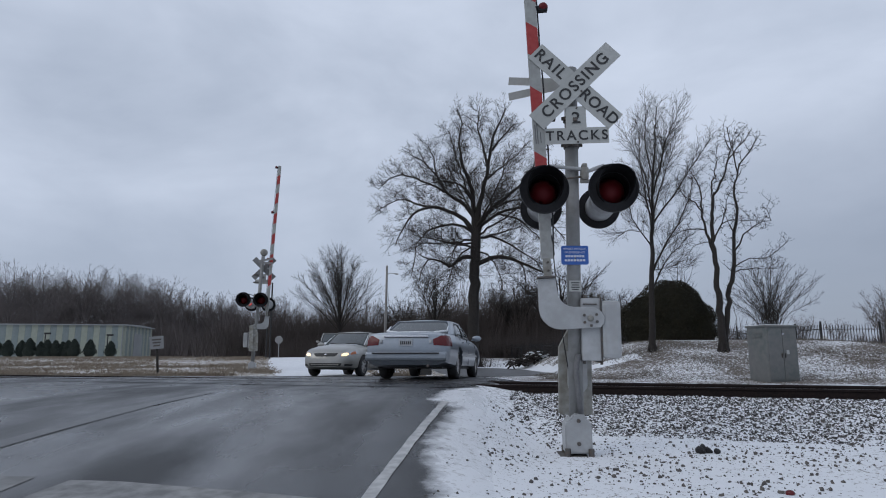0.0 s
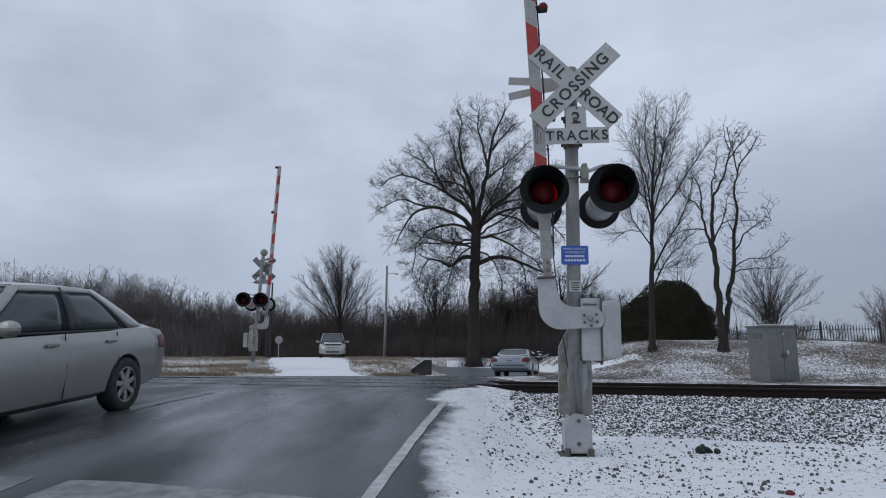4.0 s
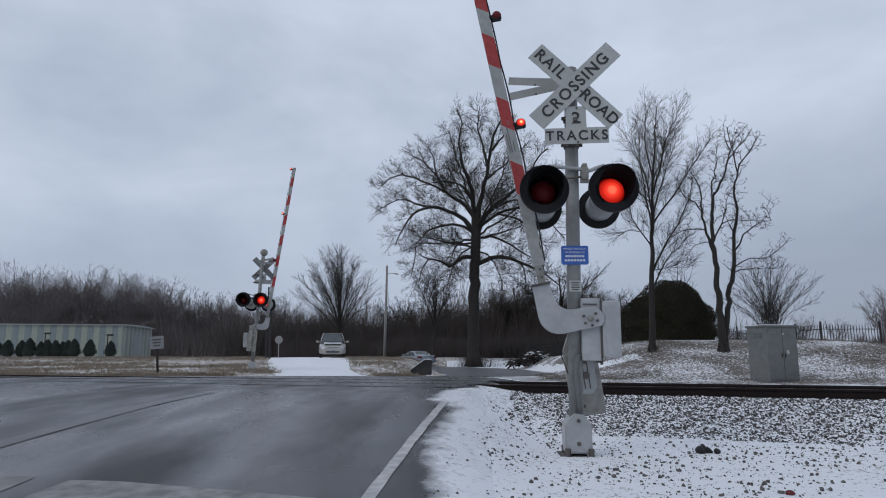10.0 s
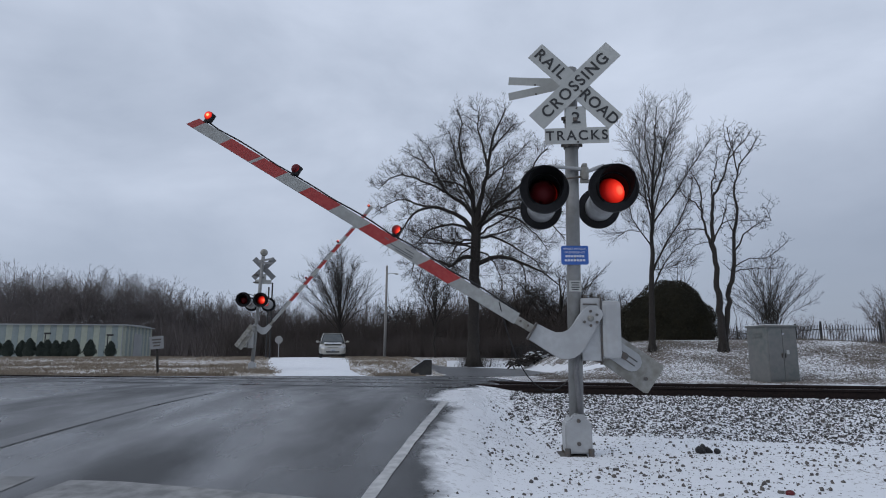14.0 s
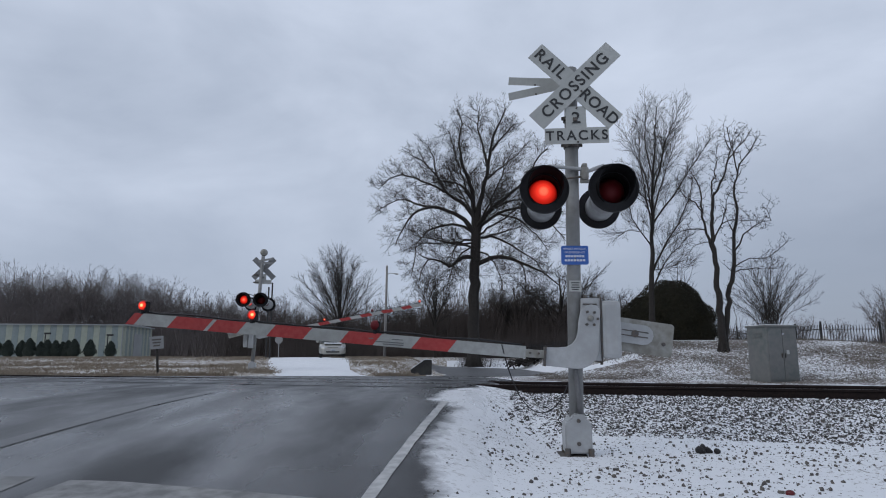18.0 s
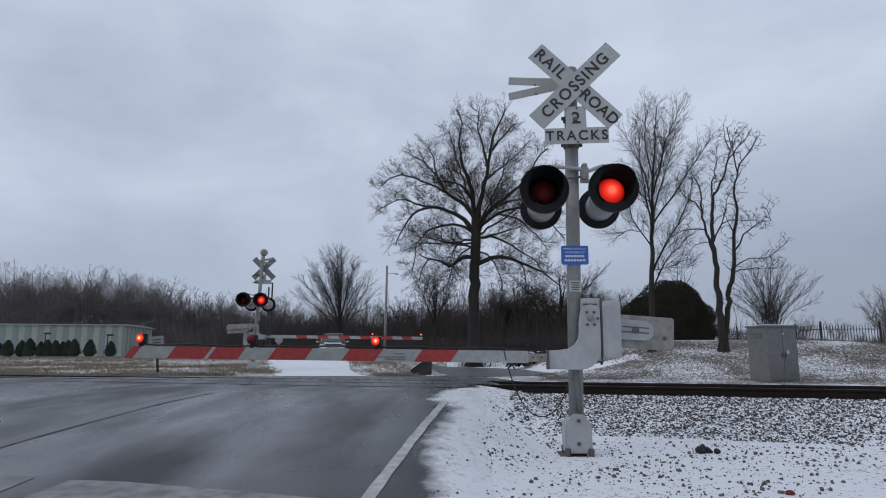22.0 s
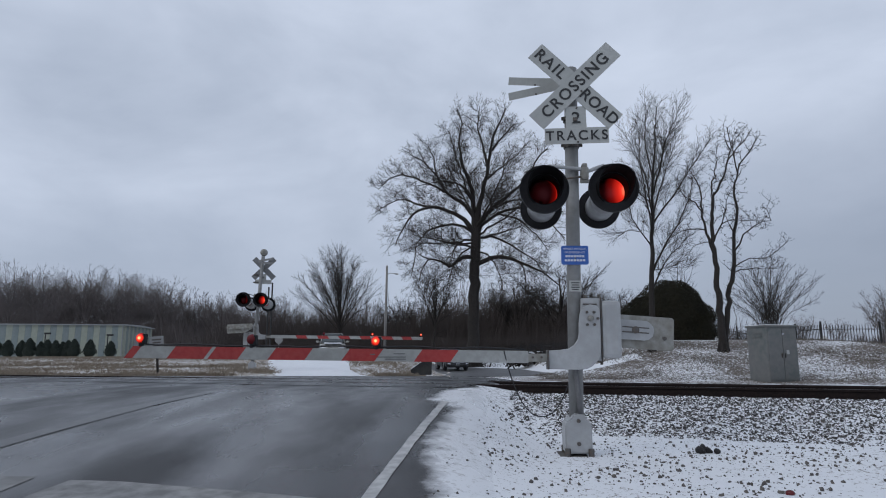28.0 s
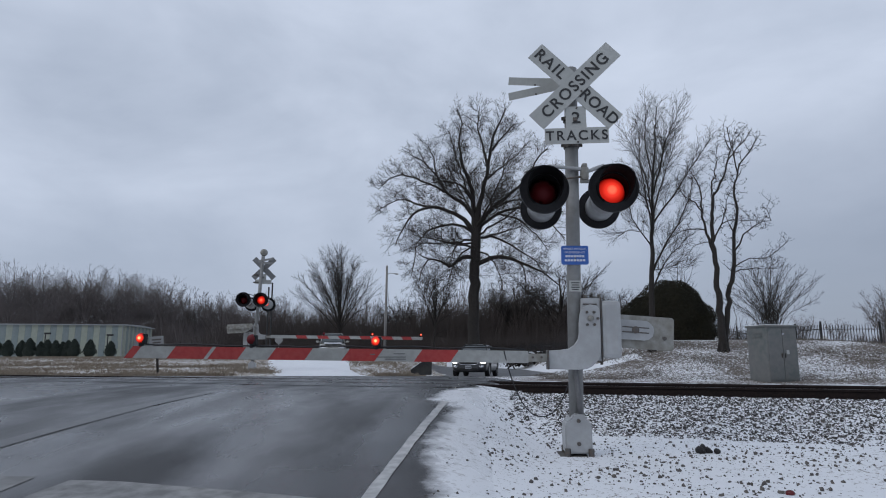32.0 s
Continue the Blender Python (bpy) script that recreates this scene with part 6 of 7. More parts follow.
SLIM = [(0.135, 0.012, 0, 0, [(0, -0.1), (0.05, 1.3), (0.1, 2.6), (0.17, 3.9), (0.27, 5.2), (0.33, 6.4), (0.42, 7.5), (0.55, 8.7), (0.65, 9.6), (0.73, 10.2)]),
        (0.040, 0.006, 0, -0.2, [(0.26, 5.4), (0.08, 6.6), (-0.15, 7.3), (-0.5, 8.1), (-0.85, 8.6)]),
        (0.045, 0.006, 0, 0.15, [(0.24, 4.7), (0.17, 5.9), (0.1, 7.05), (0.08, 8.2), (0.17, 9.15), (0.07, 9.8)]),
        (0.045, 0.006, 0, -0.15, [(0.33, 6.3), (0.64, 7.5), (0.85, 8.45), (1.2, 9.3), (1.4, 9.9)]),
        (0.045, 0.006, 0, 0.2, [(0.3, 5.4), (0.64, 6.4), (1.0, 7.3), (1.34, 8.1), (1.68, 8.9)]),
        (0.045, 0.006, 0, -0.15, [(0.28, 5.1), (0.76, 5.8), (1.24, 6.5), (1.74, 7.3), (2.24, 8.1), (2.5, 8.5)]),
        (0.040, 0.006, 0, 0.2, [(0.37, 7.0), (0.29, 8.0), (0.27, 8.9), (0.43, 9.75), (0.5, 10.4)]),
        (0.050, 0.006, 0, -0.1, [(0.2, 3.2), (0.67, 4.25), (1.15, 5.0), (1.54, 5.9), (1.8, 6.9)]),
        (0.045, 0.006, 0, 0.15, [(0.1, 2.4), (0.74, 3.6), (1.32, 4.15), (1.84, 4.75)]),
        (0.035, 0.006, 0, -0.2, [(0.17, 4.2), (-0.28, 4.8), (-0.6, 5.25), (-0.7, 5.8), (-0.9, 6.4)]),
        (0.020, 0.005, -0.1, -0.1, [(-0.28, 4.75), (-0.72, 4.8), (-1.2, 4.5)]),
        (0.032, 0.006, 0, 0.25, [(0.31, 5.9), (0.02, 6.25), (-0.44, 6.8), (-0.86, 7.3)]),
        (0.032, 0.006, 0, 0.3, [(0.41, 7.0), (0.9, 7.95), (1.1, 8.7), (1.6, 9.45)]),
        (0.018, 0.004, 0, -0.2, [(0.15, 3.2), (0.83, 3.3), (1.48, 3.25)])]
limbed_tree("tree", pose(6.68, 20.41, 1.2) @ Matrix.Diagonal((0.85, 0.85, 0.82, 1)), SLIM, 5, "tall slender bare tree with upswept branches",
            dict(step=0.3, wob=0.012, levels=3, cone=0.5, per=(8.5, 9.0, 9.0), len=(1.25, 0.62, 0.34), angle=((24, 52), (22, 48), (25, 50)), bare=(0.15, 0.1, 0.1), wander=(0.09, 0.13, 0.15), rise=(0.35, 0.25, 0.1), fine=0.0047, swell=1.38, seg=0.18, floor=2.6, trunk_bare=0.42), "bare trees on the bank", M_BARK_RED)
TWIN = [(0.165, 0.012, 0, 0, [(-0.05, -0.1), (-0.01, 1.3), (-0.06, 2.4), (-0.1, 3.7), (-0.08, 4.6), (-0.06, 5.35), (0.0, 5.8), (0.22, 6.25), (0.49, 6.8), (0.71, 7.5), (0.91, 8.0), (0.85, 8.45), (0.77, 8.85)]),
        (0.070, 0.010, 0, 0.1, [(-0.1, 3.6), (-0.22, 4.35), (-0.35, 5.0), (-0.37, 5.7), (-0.33, 6.25), (-0.45, 6.7), (-0.65, 7.1), (-0.83, 7.4)]),
        (0.040, 0.008, 0, 0.1, [(-0.02, 5.6), (0.05, 6.4), (0.24, 7.05), (0.38, 7.75), (0.39, 8.2)]),
        (0.035, 0.008, 0.1, -0.2, [(-0.37, 5.4), (-0.7, 5.75), (-1.1, 5.95), (-1.3, 6.25), (-1.4, 6.8)]),
        (0.030, 0.007, 0.1, 0.2, [(-0.33, 4.7), (-0.76, 4.75), (-1.2, 4.7), (-1.55, 4.45), (-1.75, 4.6)]),
        (0.040, 0.008, 0, -0.2, [(-0.08, 4.2), (0.23, 4.9), (0.36, 5.5), (0.45, 6.0), (0.62, 6.25)]),
        (0.135, 0.012, 0.05, 0.03, [(0.04, -0.1), (0.23, 1.1), (0.42, 2.15), (0.64, 3.0), (0.77, 3.9), (0.82, 4.55), (0.98, 5.25), (0.99, 5.9), (1.02, 6.6), (1.17, 7.05), (1.33, 7.4), (1.58, 7.75), (1.88, 8.1), (2.1, 8.6)]),
        (0.038, 0.008, 0.1, -0.15, [(0.77, 3.9), (1.07, 4.45), (1.43, 4.8), (1.77, 4.95), (2.1, 5.0), (1.94, 5.45), (2.1, 5.85)]),
        (0.026, 0.008, 0.1, 0.1, [(0.62, 3.0), (0.97, 3.15), (1.5, 3.2), (2.15, 3.2), (2.6, 3.25)]),
        (0.024, 0.007, 0.1, -0.2, [(0.7, 3.25), (1.2, 3.55), (1.85, 3.55), (2.3, 3.9), (2.6, 4.15)]),
        (0.022, 0.007, 0.0, 0.1, [(0.25, 4.9), (0.57, 5.05), (1.2, 5.05), (1.8, 5.15)]),
        (0.034, 0.007, 0.2, 0.1, [(1.17, 7.0), (1.08, 7.6), (1.03, 8.1), (1.3, 8.45), (1.5, 8.85)]),
        (0.032, 0.007, 0, -0.2, [(0.71, 7.5), (1.06, 7.95), (1.33, 8.2), (1.56, 8.6)]),
        (0.024, 0.007, 0, 0.2, [(0.85, 7.9), (0.74, 8.45), (0.74, 9.05)]),
        (0.026, 0.007, 0.1, -0.2, [(0.83, 4.45), (0.62, 4.8), (0.43, 5.25)]),
        (0.022, 0.006, 0, -0.2, [(-0.15, 4.2), (-0.6, 4.1), (-1.0, 3.9), (-1.3, 3.4)])]
limbed_tree("tree", pose(8.52, 19.45, 1.19) @ Matrix.Scale(0.81, 4), TWIN, 8, "crooked twin-stemmed bare tree with knobby branch ends",
            dict(step=0.22, wob=0.024, levels=3, per=(6.2, 8.0, 8.5), len=(0.70, 0.33, 0.15), angle=((35, 75), (35, 80), (35, 80)), bare=(0.28, 0.15, 0.1), wander=(0.40, 0.45, 0.4), rise=(0.25, 0.1, 0.0), fine=0.0058, swell=1.5, seg=0.10, floor=3.0, knob=0.12, cone=0.3, trunk_bare=0.52), "bare trees on the bank", M_BARK_RED)
rng = random.Random(21)
FAN = []
for k in range(36):
    a = 2.4 * k
    out_x, out_y = math.cos(a), math.sin(a)
    reach = 2.7 * ((k + 1) / 36) ** 0.6
    top = 3.9 - 0.28 * reach ** 2 + rng.uniform(-0.25, 0.15)
    FAN.append((0.020, 0.006, 0, 0, [(out_x * 0.12, out_y * 0.12, -0.2), (out_x * reach * 0.28, out_y * reach * 0.28, top * 0.36), (out_x * reach * 0.6, out_y * reach * 0.6, top * 0.70), (out_x * reach, out_y * reach, top)]))
limbed_tree("shrub_tree", pose(18.0, 35.0, gz(18.0, 35.0) - 0.05), FAN, 21, "spreading many-stemmed bare shrub behind the fence",
            dict(step=0.4, wob=0.012, levels=3, per=(4.6, 5.5, 6.0), len=(1.0, 0.5, 0.26), angle=((14, 34), (18, 40), (20, 40)), bare=(0.2, 0.1, 0.1), wander=(0.08, 0.12, 0.12), rise=(0.2, 0.1, 0.1), fine=0.0062, swell=1.35, seg=0.25, floor=1.3, lift=2.45 - gz(18.0, 35.0)))
ROUND = [(0.24, 0.03, 0, 0, [(0, -0.2), (-0.1, 1.2), (-0.15, 2.9), (-0.33, 7.0), (-0.5, 10.8)])]
for k in range(24):
    a = 2.4 * k + 0.4
    u = (k + 0.5) / 24
    reach = 5.1 * u ** 0.65
    top = 10.4 - 0.20 * reach ** 2 + rng.uniform(-0.3, 0.2)
    z0 = 1.1 + 1.7 * (1 - u)
    c, s = math.cos(a), math.sin(a)
    ROUND.append((0.075 - 0.02 * u, 0.014, 0, 0, [(-0.08, 0, z0), (c * reach * 0.24 - 0.1, s * reach * 0.24, z0 + (top - z0) * 0.30), (c * reach * 0.60 - 0.25, s * reach * 0.60, z0 + (top - z0) * 0.66), (c * reach - 0.45, s * reach, top)]))
limbed_tree("tree", pose(-12.3, 76.0, gz(-12.3, 76.0) - 0.05), ROUND, 31, "round-crowned bare tree beyond the driveway",
            dict(step=0.8, wob=0.03, levels=3, cone=0.15, per=(2.4, 3.8, 4.6), len=(1.7, 1.0, 0.6), angle=((14, 34), (18, 38), (20, 42)), bare=(0.3, 0.1, 0.1), wander=(0.08, 0.11, 0.14), rise=(0.25, 0.15, 0.1), fine=0.0135, swell=1.35, seg=0.5, floor=3.2, lift=2.7 - gz(-12.3, 76.0)), "bare trees beyond the road")
HEDGE_TREE = dict(step=0.8, wob=0.05, levels=3, per=(2.4, 3.2, 3.6), len=(2.4, 1.25, 0.7), angle=((28, 55), (25, 55), (25, 55)), bare=(0.2, 0.1, 0.1), wander=(0.16, 0.2, 0.2), rise=(0.2, 0.1, 0.0), fine=0.017, swell=1.4, seg=0.5, floor=1.5, trunk_bare=0.25)
for x, y, z, h, w, n, fork, r, sd, label, group in ((-0.8, 66.0, 0.7, 9.6, 2.0, 9, 0.35, 0.15, 41, "thin bare tree beyond the road", "bare trees beyond the road"),
                                       (15.0, 82.0, 0.9, 11.5, 6.5, 14, 0.22, 0.34, 51, "bare tree with a dense crown behind the big tree", "bare trees beyond the road"),
                                       (9.5, 84.0, 0.8, 9.5, 4.5, 12, 0.25, 0.22, 52, "bare tree standing in the hedgerow", "bare trees beyond the road"),
                                       (20.0, 86.0, 0.8, 10.0, 5.0, 12, 0.25, 0.22, 53, "bare tree standing in the hedgerow", "bare trees beyond the road"),
                                       (24.5, 84.0, 0.8, 8.0, 4.0, 10, 0.25, 0.20, 54, "bare tree standing in the hedgerow", "bare trees beyond the road"),
                                       (-6.5, 92.0, 0.8, 8.5, 4.0, 12, 0.25, 0.22, 55, "bare tree standing in the hedgerow", "bare trees beyond the road")):
    limbed_tree("tree", pose(x, y, z, 0, 0, sd * 40), vase(random.Random(sd), h, w, n, fork, r), sd, label, HEDGE_TREE, group)
limbed_tree("tree", pose(16.3, 43.5, gz(16.3, 43.5) - 0.05), vase(random.Random(61), 6.6, 1.6, 8, 0.4, 0.07), 61, "small thin bare tree behind the bush",
            dict(step=0.5, wob=0.03, levels=2, per=(2.0, 3.0), len=(1.1, 0.5), angle=((25, 50), (25, 50)), wander=(0.12, 0.15), rise=(0.2, 0.1), fine=0.009, swell=1.5, seg=0.3, floor=1.5), "bare trees on the bank")

# woods along the skyline: a few grown kinds, set out many times
kinds = []
for k, (h, w, n, sd) in enumerate(((15.5, 3.4, 9, 71), (17.5, 4.2, 11, 72), (13.5, 3.0, 8, 73), (16.5, 4.8, 11, 74))):
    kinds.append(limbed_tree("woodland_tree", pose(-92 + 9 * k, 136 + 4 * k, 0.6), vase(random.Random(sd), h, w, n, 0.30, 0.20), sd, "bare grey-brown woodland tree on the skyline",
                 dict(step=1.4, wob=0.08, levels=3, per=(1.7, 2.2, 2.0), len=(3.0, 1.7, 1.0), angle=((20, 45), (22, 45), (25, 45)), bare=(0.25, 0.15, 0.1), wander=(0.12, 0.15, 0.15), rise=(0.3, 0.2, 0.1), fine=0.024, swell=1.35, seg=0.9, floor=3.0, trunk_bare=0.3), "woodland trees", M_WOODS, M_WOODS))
rng = random.Random(4)

WOOD_ROW = [(-0.74, 1.02), (-0.66, 1.15), (-0.60, 1.26), (-0.53, 1.16), (-0.46, 1.06), (-0.40, 1.00), (-0.34, 0.92), (-0.30, 0.88), (-0.26, 0.72), (-0.2, 0.62), (0.3, 0.60), (0.45, 0.45), (0.62, 0.5), (0.75, 0.62)]
for i in range(96):
    a = -0.80 + 0.60 * (i + rng.uniform(0, 1)) / 96
    y = rng.uniform(118, 165)
    for (a0, s0), (a1, s1) in zip(WOOD_ROW, WOOD_ROW[1:]):
        if a0 <= a < a1:
            s = s0 + (s1 - s0) * (a - a0) / (a1 - a0)
            break
    else:
        s = WOOD_ROW[0][1]
    s *= y / 135 * rng.uniform(0.62, 0.90) * (1.06 if a < -0.44 else 0.98)
    c = copy_thing(kinds[i % 4], pose(a * y, y, 0.5, 0, 0, rng.uniform(0, 360)))
    c.scale = (s * rng.uniform(0.9, 1.15), s * rng.uniform(0.9, 1.15), s)
for i in range(22):
    a = rng.choice((rng.uniform(-0.2, 0.06), rng.uniform(0.05, 0.42), rng.uniform(0.50, 0.76)))
    y = rng.uniform(120, 165)
    s = 0.45 * y / 135 * rng.uniform(0.7, 1.1) if a < 0.66 else 0.62 * y / 135
    c = copy_thing(kinds[i % 4], pose(a * y, y, 0.5, 0, 0, rng.uniform(0, 360)))
    c.scale = (s * 1.2, s * 1.2, s)

for i in range(34):
    y = rng.uniform(96, 116)
    s = rng.uniform(0.42, 0.60)
    c = copy_thing(kinds[i % 4], pose(-30 + 62 * (i + rng.uniform(0, 1)) / 34, y, 0.5, 0, 0, rng.uniform(0, 360)))
    c.scale = (s * 1.25, s * 1.25, s)
for x, y, s in ((-67, 98, 1.0), (-63.5, 100, 0.9), (66, 95, 0.72), (72, 99, 0.66), (61, 108, 0.5), (-39, 112, 0.78), (-74, 104, 0.95), (-70, 108, 0.85), (-52, 118, 0.95), (-20, 104, 0.5)):
    c = copy_thing(kinds[1], pose(x, y, 0.5, 0, 0, x * 7))
    c.scale = (s, s, s * 0.85)


def thicket(name, rows, count, height, r, mat, label, seed, lean=0.25, steps=3, fork=2):
    """A dense band of bare stems; rows: (x, y) of its line; spread about it."""
    rng = random.Random(seed)
    wood = Wood()
    tot = len(rows) - 1
    for _ in range(count):
        u = rng.uniform(0, tot)
        i = min(tot - 1, int(u))
        f = u - i
        x = rows[i][0] + (rows[i + 1][0] - rows[i][0]) * f + rng.gauss(0, rows[i][2])
        y = rows[i][1] + (rows[i + 1][1] - rows[i][1]) * f + rng.gauss(0, rows[i][2])
        hh = rows[i][3] + (rows[i + 1][3] - rows[i][3]) * f
        h = hh * rng.uniform(0.45, 1.0) * (0.85 + 0.7 * noise.noise(Vector((x * 0.16, y * 0.16, seed))))
        z = ground_z(x, y) - 0.1
        d = Vector((rng.uniform(-lean, lean), rng.uniform(-lean, lean), 1))
        p = Vector((x, y, z))
        pts = [p]
        for k in range(steps):
            d = d + Vector((rng.uniform(-0.25, 0.25), rng.uniform(-0.25, 0.25), 0.1))
            pts.append(pts[-1] + d.normalized() * (h / steps))
        rr = r * rng.uniform(0.6, 1.3)
        wood.limb(pts, [rr * (1 - 0.75 * k / steps) for k in range(steps + 1)], 3)
        for k in range(fork):
            q = pts[rng.randint(1, steps - 1)]
            e = Vector((rng.uniform(-1, 1), rng.uniform(-1, 1), rng.uniform(0.5, 1.4))).normalized()
            wood.limb([q, q + e * h * 0.16, q + e * h * 0.22 + Vector((0, 0, h * 0.12))], [rr * 0.6, rr * 0.4, rr * 0.15], 3)
    me = bpy.data.meshes.new(name)
    me.from_pydata(wood.v, [], wood.f)
    me.materials.append(mat)
    return tagged(new(name, me), label, "woods", kind="stuff")


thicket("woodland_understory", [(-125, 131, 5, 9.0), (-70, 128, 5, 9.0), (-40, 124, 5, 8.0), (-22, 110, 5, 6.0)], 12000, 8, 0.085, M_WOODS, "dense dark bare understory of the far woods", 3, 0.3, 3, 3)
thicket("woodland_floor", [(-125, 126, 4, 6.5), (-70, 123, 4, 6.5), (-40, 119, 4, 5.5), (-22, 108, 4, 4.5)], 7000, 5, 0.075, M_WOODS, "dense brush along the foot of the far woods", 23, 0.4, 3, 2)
thicket("hedgerow", [(-30, 98, 4, 8.2), (-8, 92, 4, 7.4), (8, 88, 4, 10.0), (22, 82, 4, 8.4), (33, 80, 3, 3.4)], 15000, 5, 0.042, M_BRUSH, "dense dark bare hedgerow behind the road", 9, 0.4, 3, 2)
thicket("roadside_brush", [(-18, 84, 2, 3.2), (-4, 76, 2, 3.0), (6, 72, 2, 3.4), (16, 66, 2, 3.2), (25, 62, 1.5, 1.8)], 9000, 3, 0.028, M_BRUSH, "tangle of bare brush beside the road", 10, 0.5, 3, 3)

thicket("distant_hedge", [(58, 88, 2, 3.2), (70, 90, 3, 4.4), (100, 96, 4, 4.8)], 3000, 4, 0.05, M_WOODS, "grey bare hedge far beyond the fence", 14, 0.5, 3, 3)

thicket("root_shoots", [(2.2, 60.0, 0.6, 1.5), (3.9, 59.8, 0.6, 1.5)], 260, 1.5, 0.014, M_BARK, "thin shoots standing round the foot of the big tree", 15, 0.6, 3, 2)


def leaf_mass(name, m, lobes, count, size, mat, label, category, seed, group="", trunk=True):
    """A dense evergreen: many small leaves over overlapping lobes (centre, radii), on a short trunk."""
    t = thing(name, m, label, category, group)
    rng = random.Random(seed)
    v, f = [], []
    for _ in range(count):
        c, rad = rng.choice(lobes)
        d = Vector((rng.gauss(0, 1), rng.gauss(0, 1), rng.gauss(0, 1))).normalized()
        if d.z < -0.3:
            d.z *= -1
        k = 1.0 + 0.10 * noise.noise(d * 2.5 + Vector(c)) - abs(rng.gauss(0, 0.07))
        p = Vector((c[0] + d.x * rad[0] * k, c[1] + d.y * rad[1] * k, c[2] + d.z * rad[2] * k))
        n = (d + Vector((rng.uniform(-0.9, 0.9), rng.uniform(-0.9, 0.9), rng.uniform(-0.5, 0.9)))).normalized()
        a = n.orthogonal().normalized()
        b = n.cross(a)
        th = rng.uniform(0, 6.28)
        a, b = a * math.cos(th) + b * math.sin(th), b * math.cos(th) - a * math.sin(th)
        s = size * rng.uniform(0.6, 1.4)
        i = len(v)
        v += [p - a * s, p - b * s * 0.45, p + a * s, p + b * s * 0.45 + n * s * 0.25]
        f.append((i, i + 1, i + 2, i + 3))
    me = bpy.data.meshes.new("foliage")
    me.from_pydata(v, [], f)
    me.materials.append(mat)
    ob = new("foliage", me)
    ob.parent = t
    ob["kind"] = "stuff"
    # dark inner branches that close the crown
    bm = bmesh.new()
    for c, rad in lobes:
        bmesh.ops.create_icosphere(bm, subdivisions=2, radius=1.0, matrix=Matrix.Translation(c) @ Matrix.Diagonal((rad[0] * 0.86, rad[1] * 0.86, rad[2] * 0.86, 1)))
    part("inner_mass", bm, mat, t)
    if trunk:
        bm = bmesh.new()
        cyl(bm, 0.16, 0.10, 1.2, Matrix.Translation((0, 0, 0.5)), 8)
        part("trunk", bm, M_BARK, t)
    return t


leaf_mass("evergreen_bush", pose(14.1, 40.0, gz(14.1, 40.0), 0, 0, 0) @ Matrix.Diagonal((1.0, 1.0, 1.11, 1)), [((0, 0, 1.7), (2.4, 2.0, 2.30)), ((-1.45, -0.3, 1.3), (1.6, 1.5, 1.75)), ((1.5, -0.2, 1.2), (1.55, 1.5, 1.75)), ((0.2, -0.6, 2.1), (1.9, 1.5, 1.80)), ((-0.2, 0.2, 0.9), (3.0, 2.2, 1.2))], 42000, 0.055, M_EVERGREEN, "large rounded dark evergreen bush", "bush", 13)

shrub = leaf_mass("conifer_shrub", pose(-52.0, 76.5, 1.0, 0, 0, 0), [((0, 0, 0.55), (0.75, 0.75, 0.75)), ((0, 0, 1.05), (0.58, 0.58, 0.75)), ((0, 0, 1.5), (0.30, 0.30, 0.50))], 1500, 0.09, M_SHRUB, "dark conical shrub planted before the building", "shrub", 17, "row of shrubs")
for x, s in ((-53.3, 0.95), (-50.8, 0.92), (-49.4, 1.12), (-48.0, 0.85), (-47.4, 1.0), (-46.5, 0.95), (-45.9, 0.90), (-45.2, 1.0), (-44.1, 1.05), (-42.6, 1.02), (-39.8, 0.92)):
    c = copy_thing(shrub, pose(x, 77 + rng.uniform(-0.6, 0.6), 1.0, 0, 0, rng.uniform(0, 360)))
    c.scale = (s, s, s * rng.uniform(0.95, 1.1))


# dead grass tufts: on the field, the bank and by the rails
def grass(name, spots, mat, label, h=0.22, wide=0.10):
    rng = random.Random(len(spots))
    v, f = [], []
    for x, y, s in spots:
        z = ground_z(x, y)
        for _ in range(5):
            a, l = rng.uniform(0, 6.28), h * s * rng.uniform(0.5, 1.2)
            c, sn = math.cos(a), math.sin(a)
            bx, by = x + rng.uniform(-wide, wide), y + rng.uniform(-wide, wide)
            w = 0.005 + 0.003 * s
            i = len(v)
            v += [(bx - sn * w, by + c * w, z - 0.02), (bx + sn * w, by - c * w, z - 0.02), (bx + c * l * 0.35, by + sn * l * 0.35, z + l * 0.75), (bx + c * l * 0.75, by + sn * l * 0.75, z + l)]
            f += [(i, i + 1, i + 2), (i + 1, i + 3, i + 2)]
    me = bpy.data.meshes.new(name)
    me.from_pydata(v, [], f)
    me.materials.append(mat)
    return tagged(new(name, me), label, "grass", kind="stuff")


M_STRAW = material("dead_straw_grass", (0.22, 0.18, 0.135), 0.9, coarse=(0.8, (0.16, 0.12, 0.085), 0.8), grain=(3, (0.30, 0.255, 0.20), 0.6))
M_WEED = material("grey_brown_weeds", (0.16, 0.145, 0.13), 0.9, coarse=(0.9, (0.075, 0.068, 0.06), 0.8), grain=(4, (0.20, 0.17, 0.135), 0.6))
rng = random.Random(6)
spots = []
while len(spots) < 9000:
    x, y = rng.uniform(-34, 1.0), 21.2 + 34 * rng.random() ** 1.6
    if -5.2 - 0.30 * (y - 20.6) < x < -1.7 - 0.24 * (y - 20.6) or x > -1.0 or x < -0.85 * y:
        continue
    if noise.noise(Vector((x * 0.22, y * 0.4, 1))) + rng.uniform(-0.25, 0.25) > 0.08:
        spots.append((x, y, rng.uniform(0.5, 1.2)))
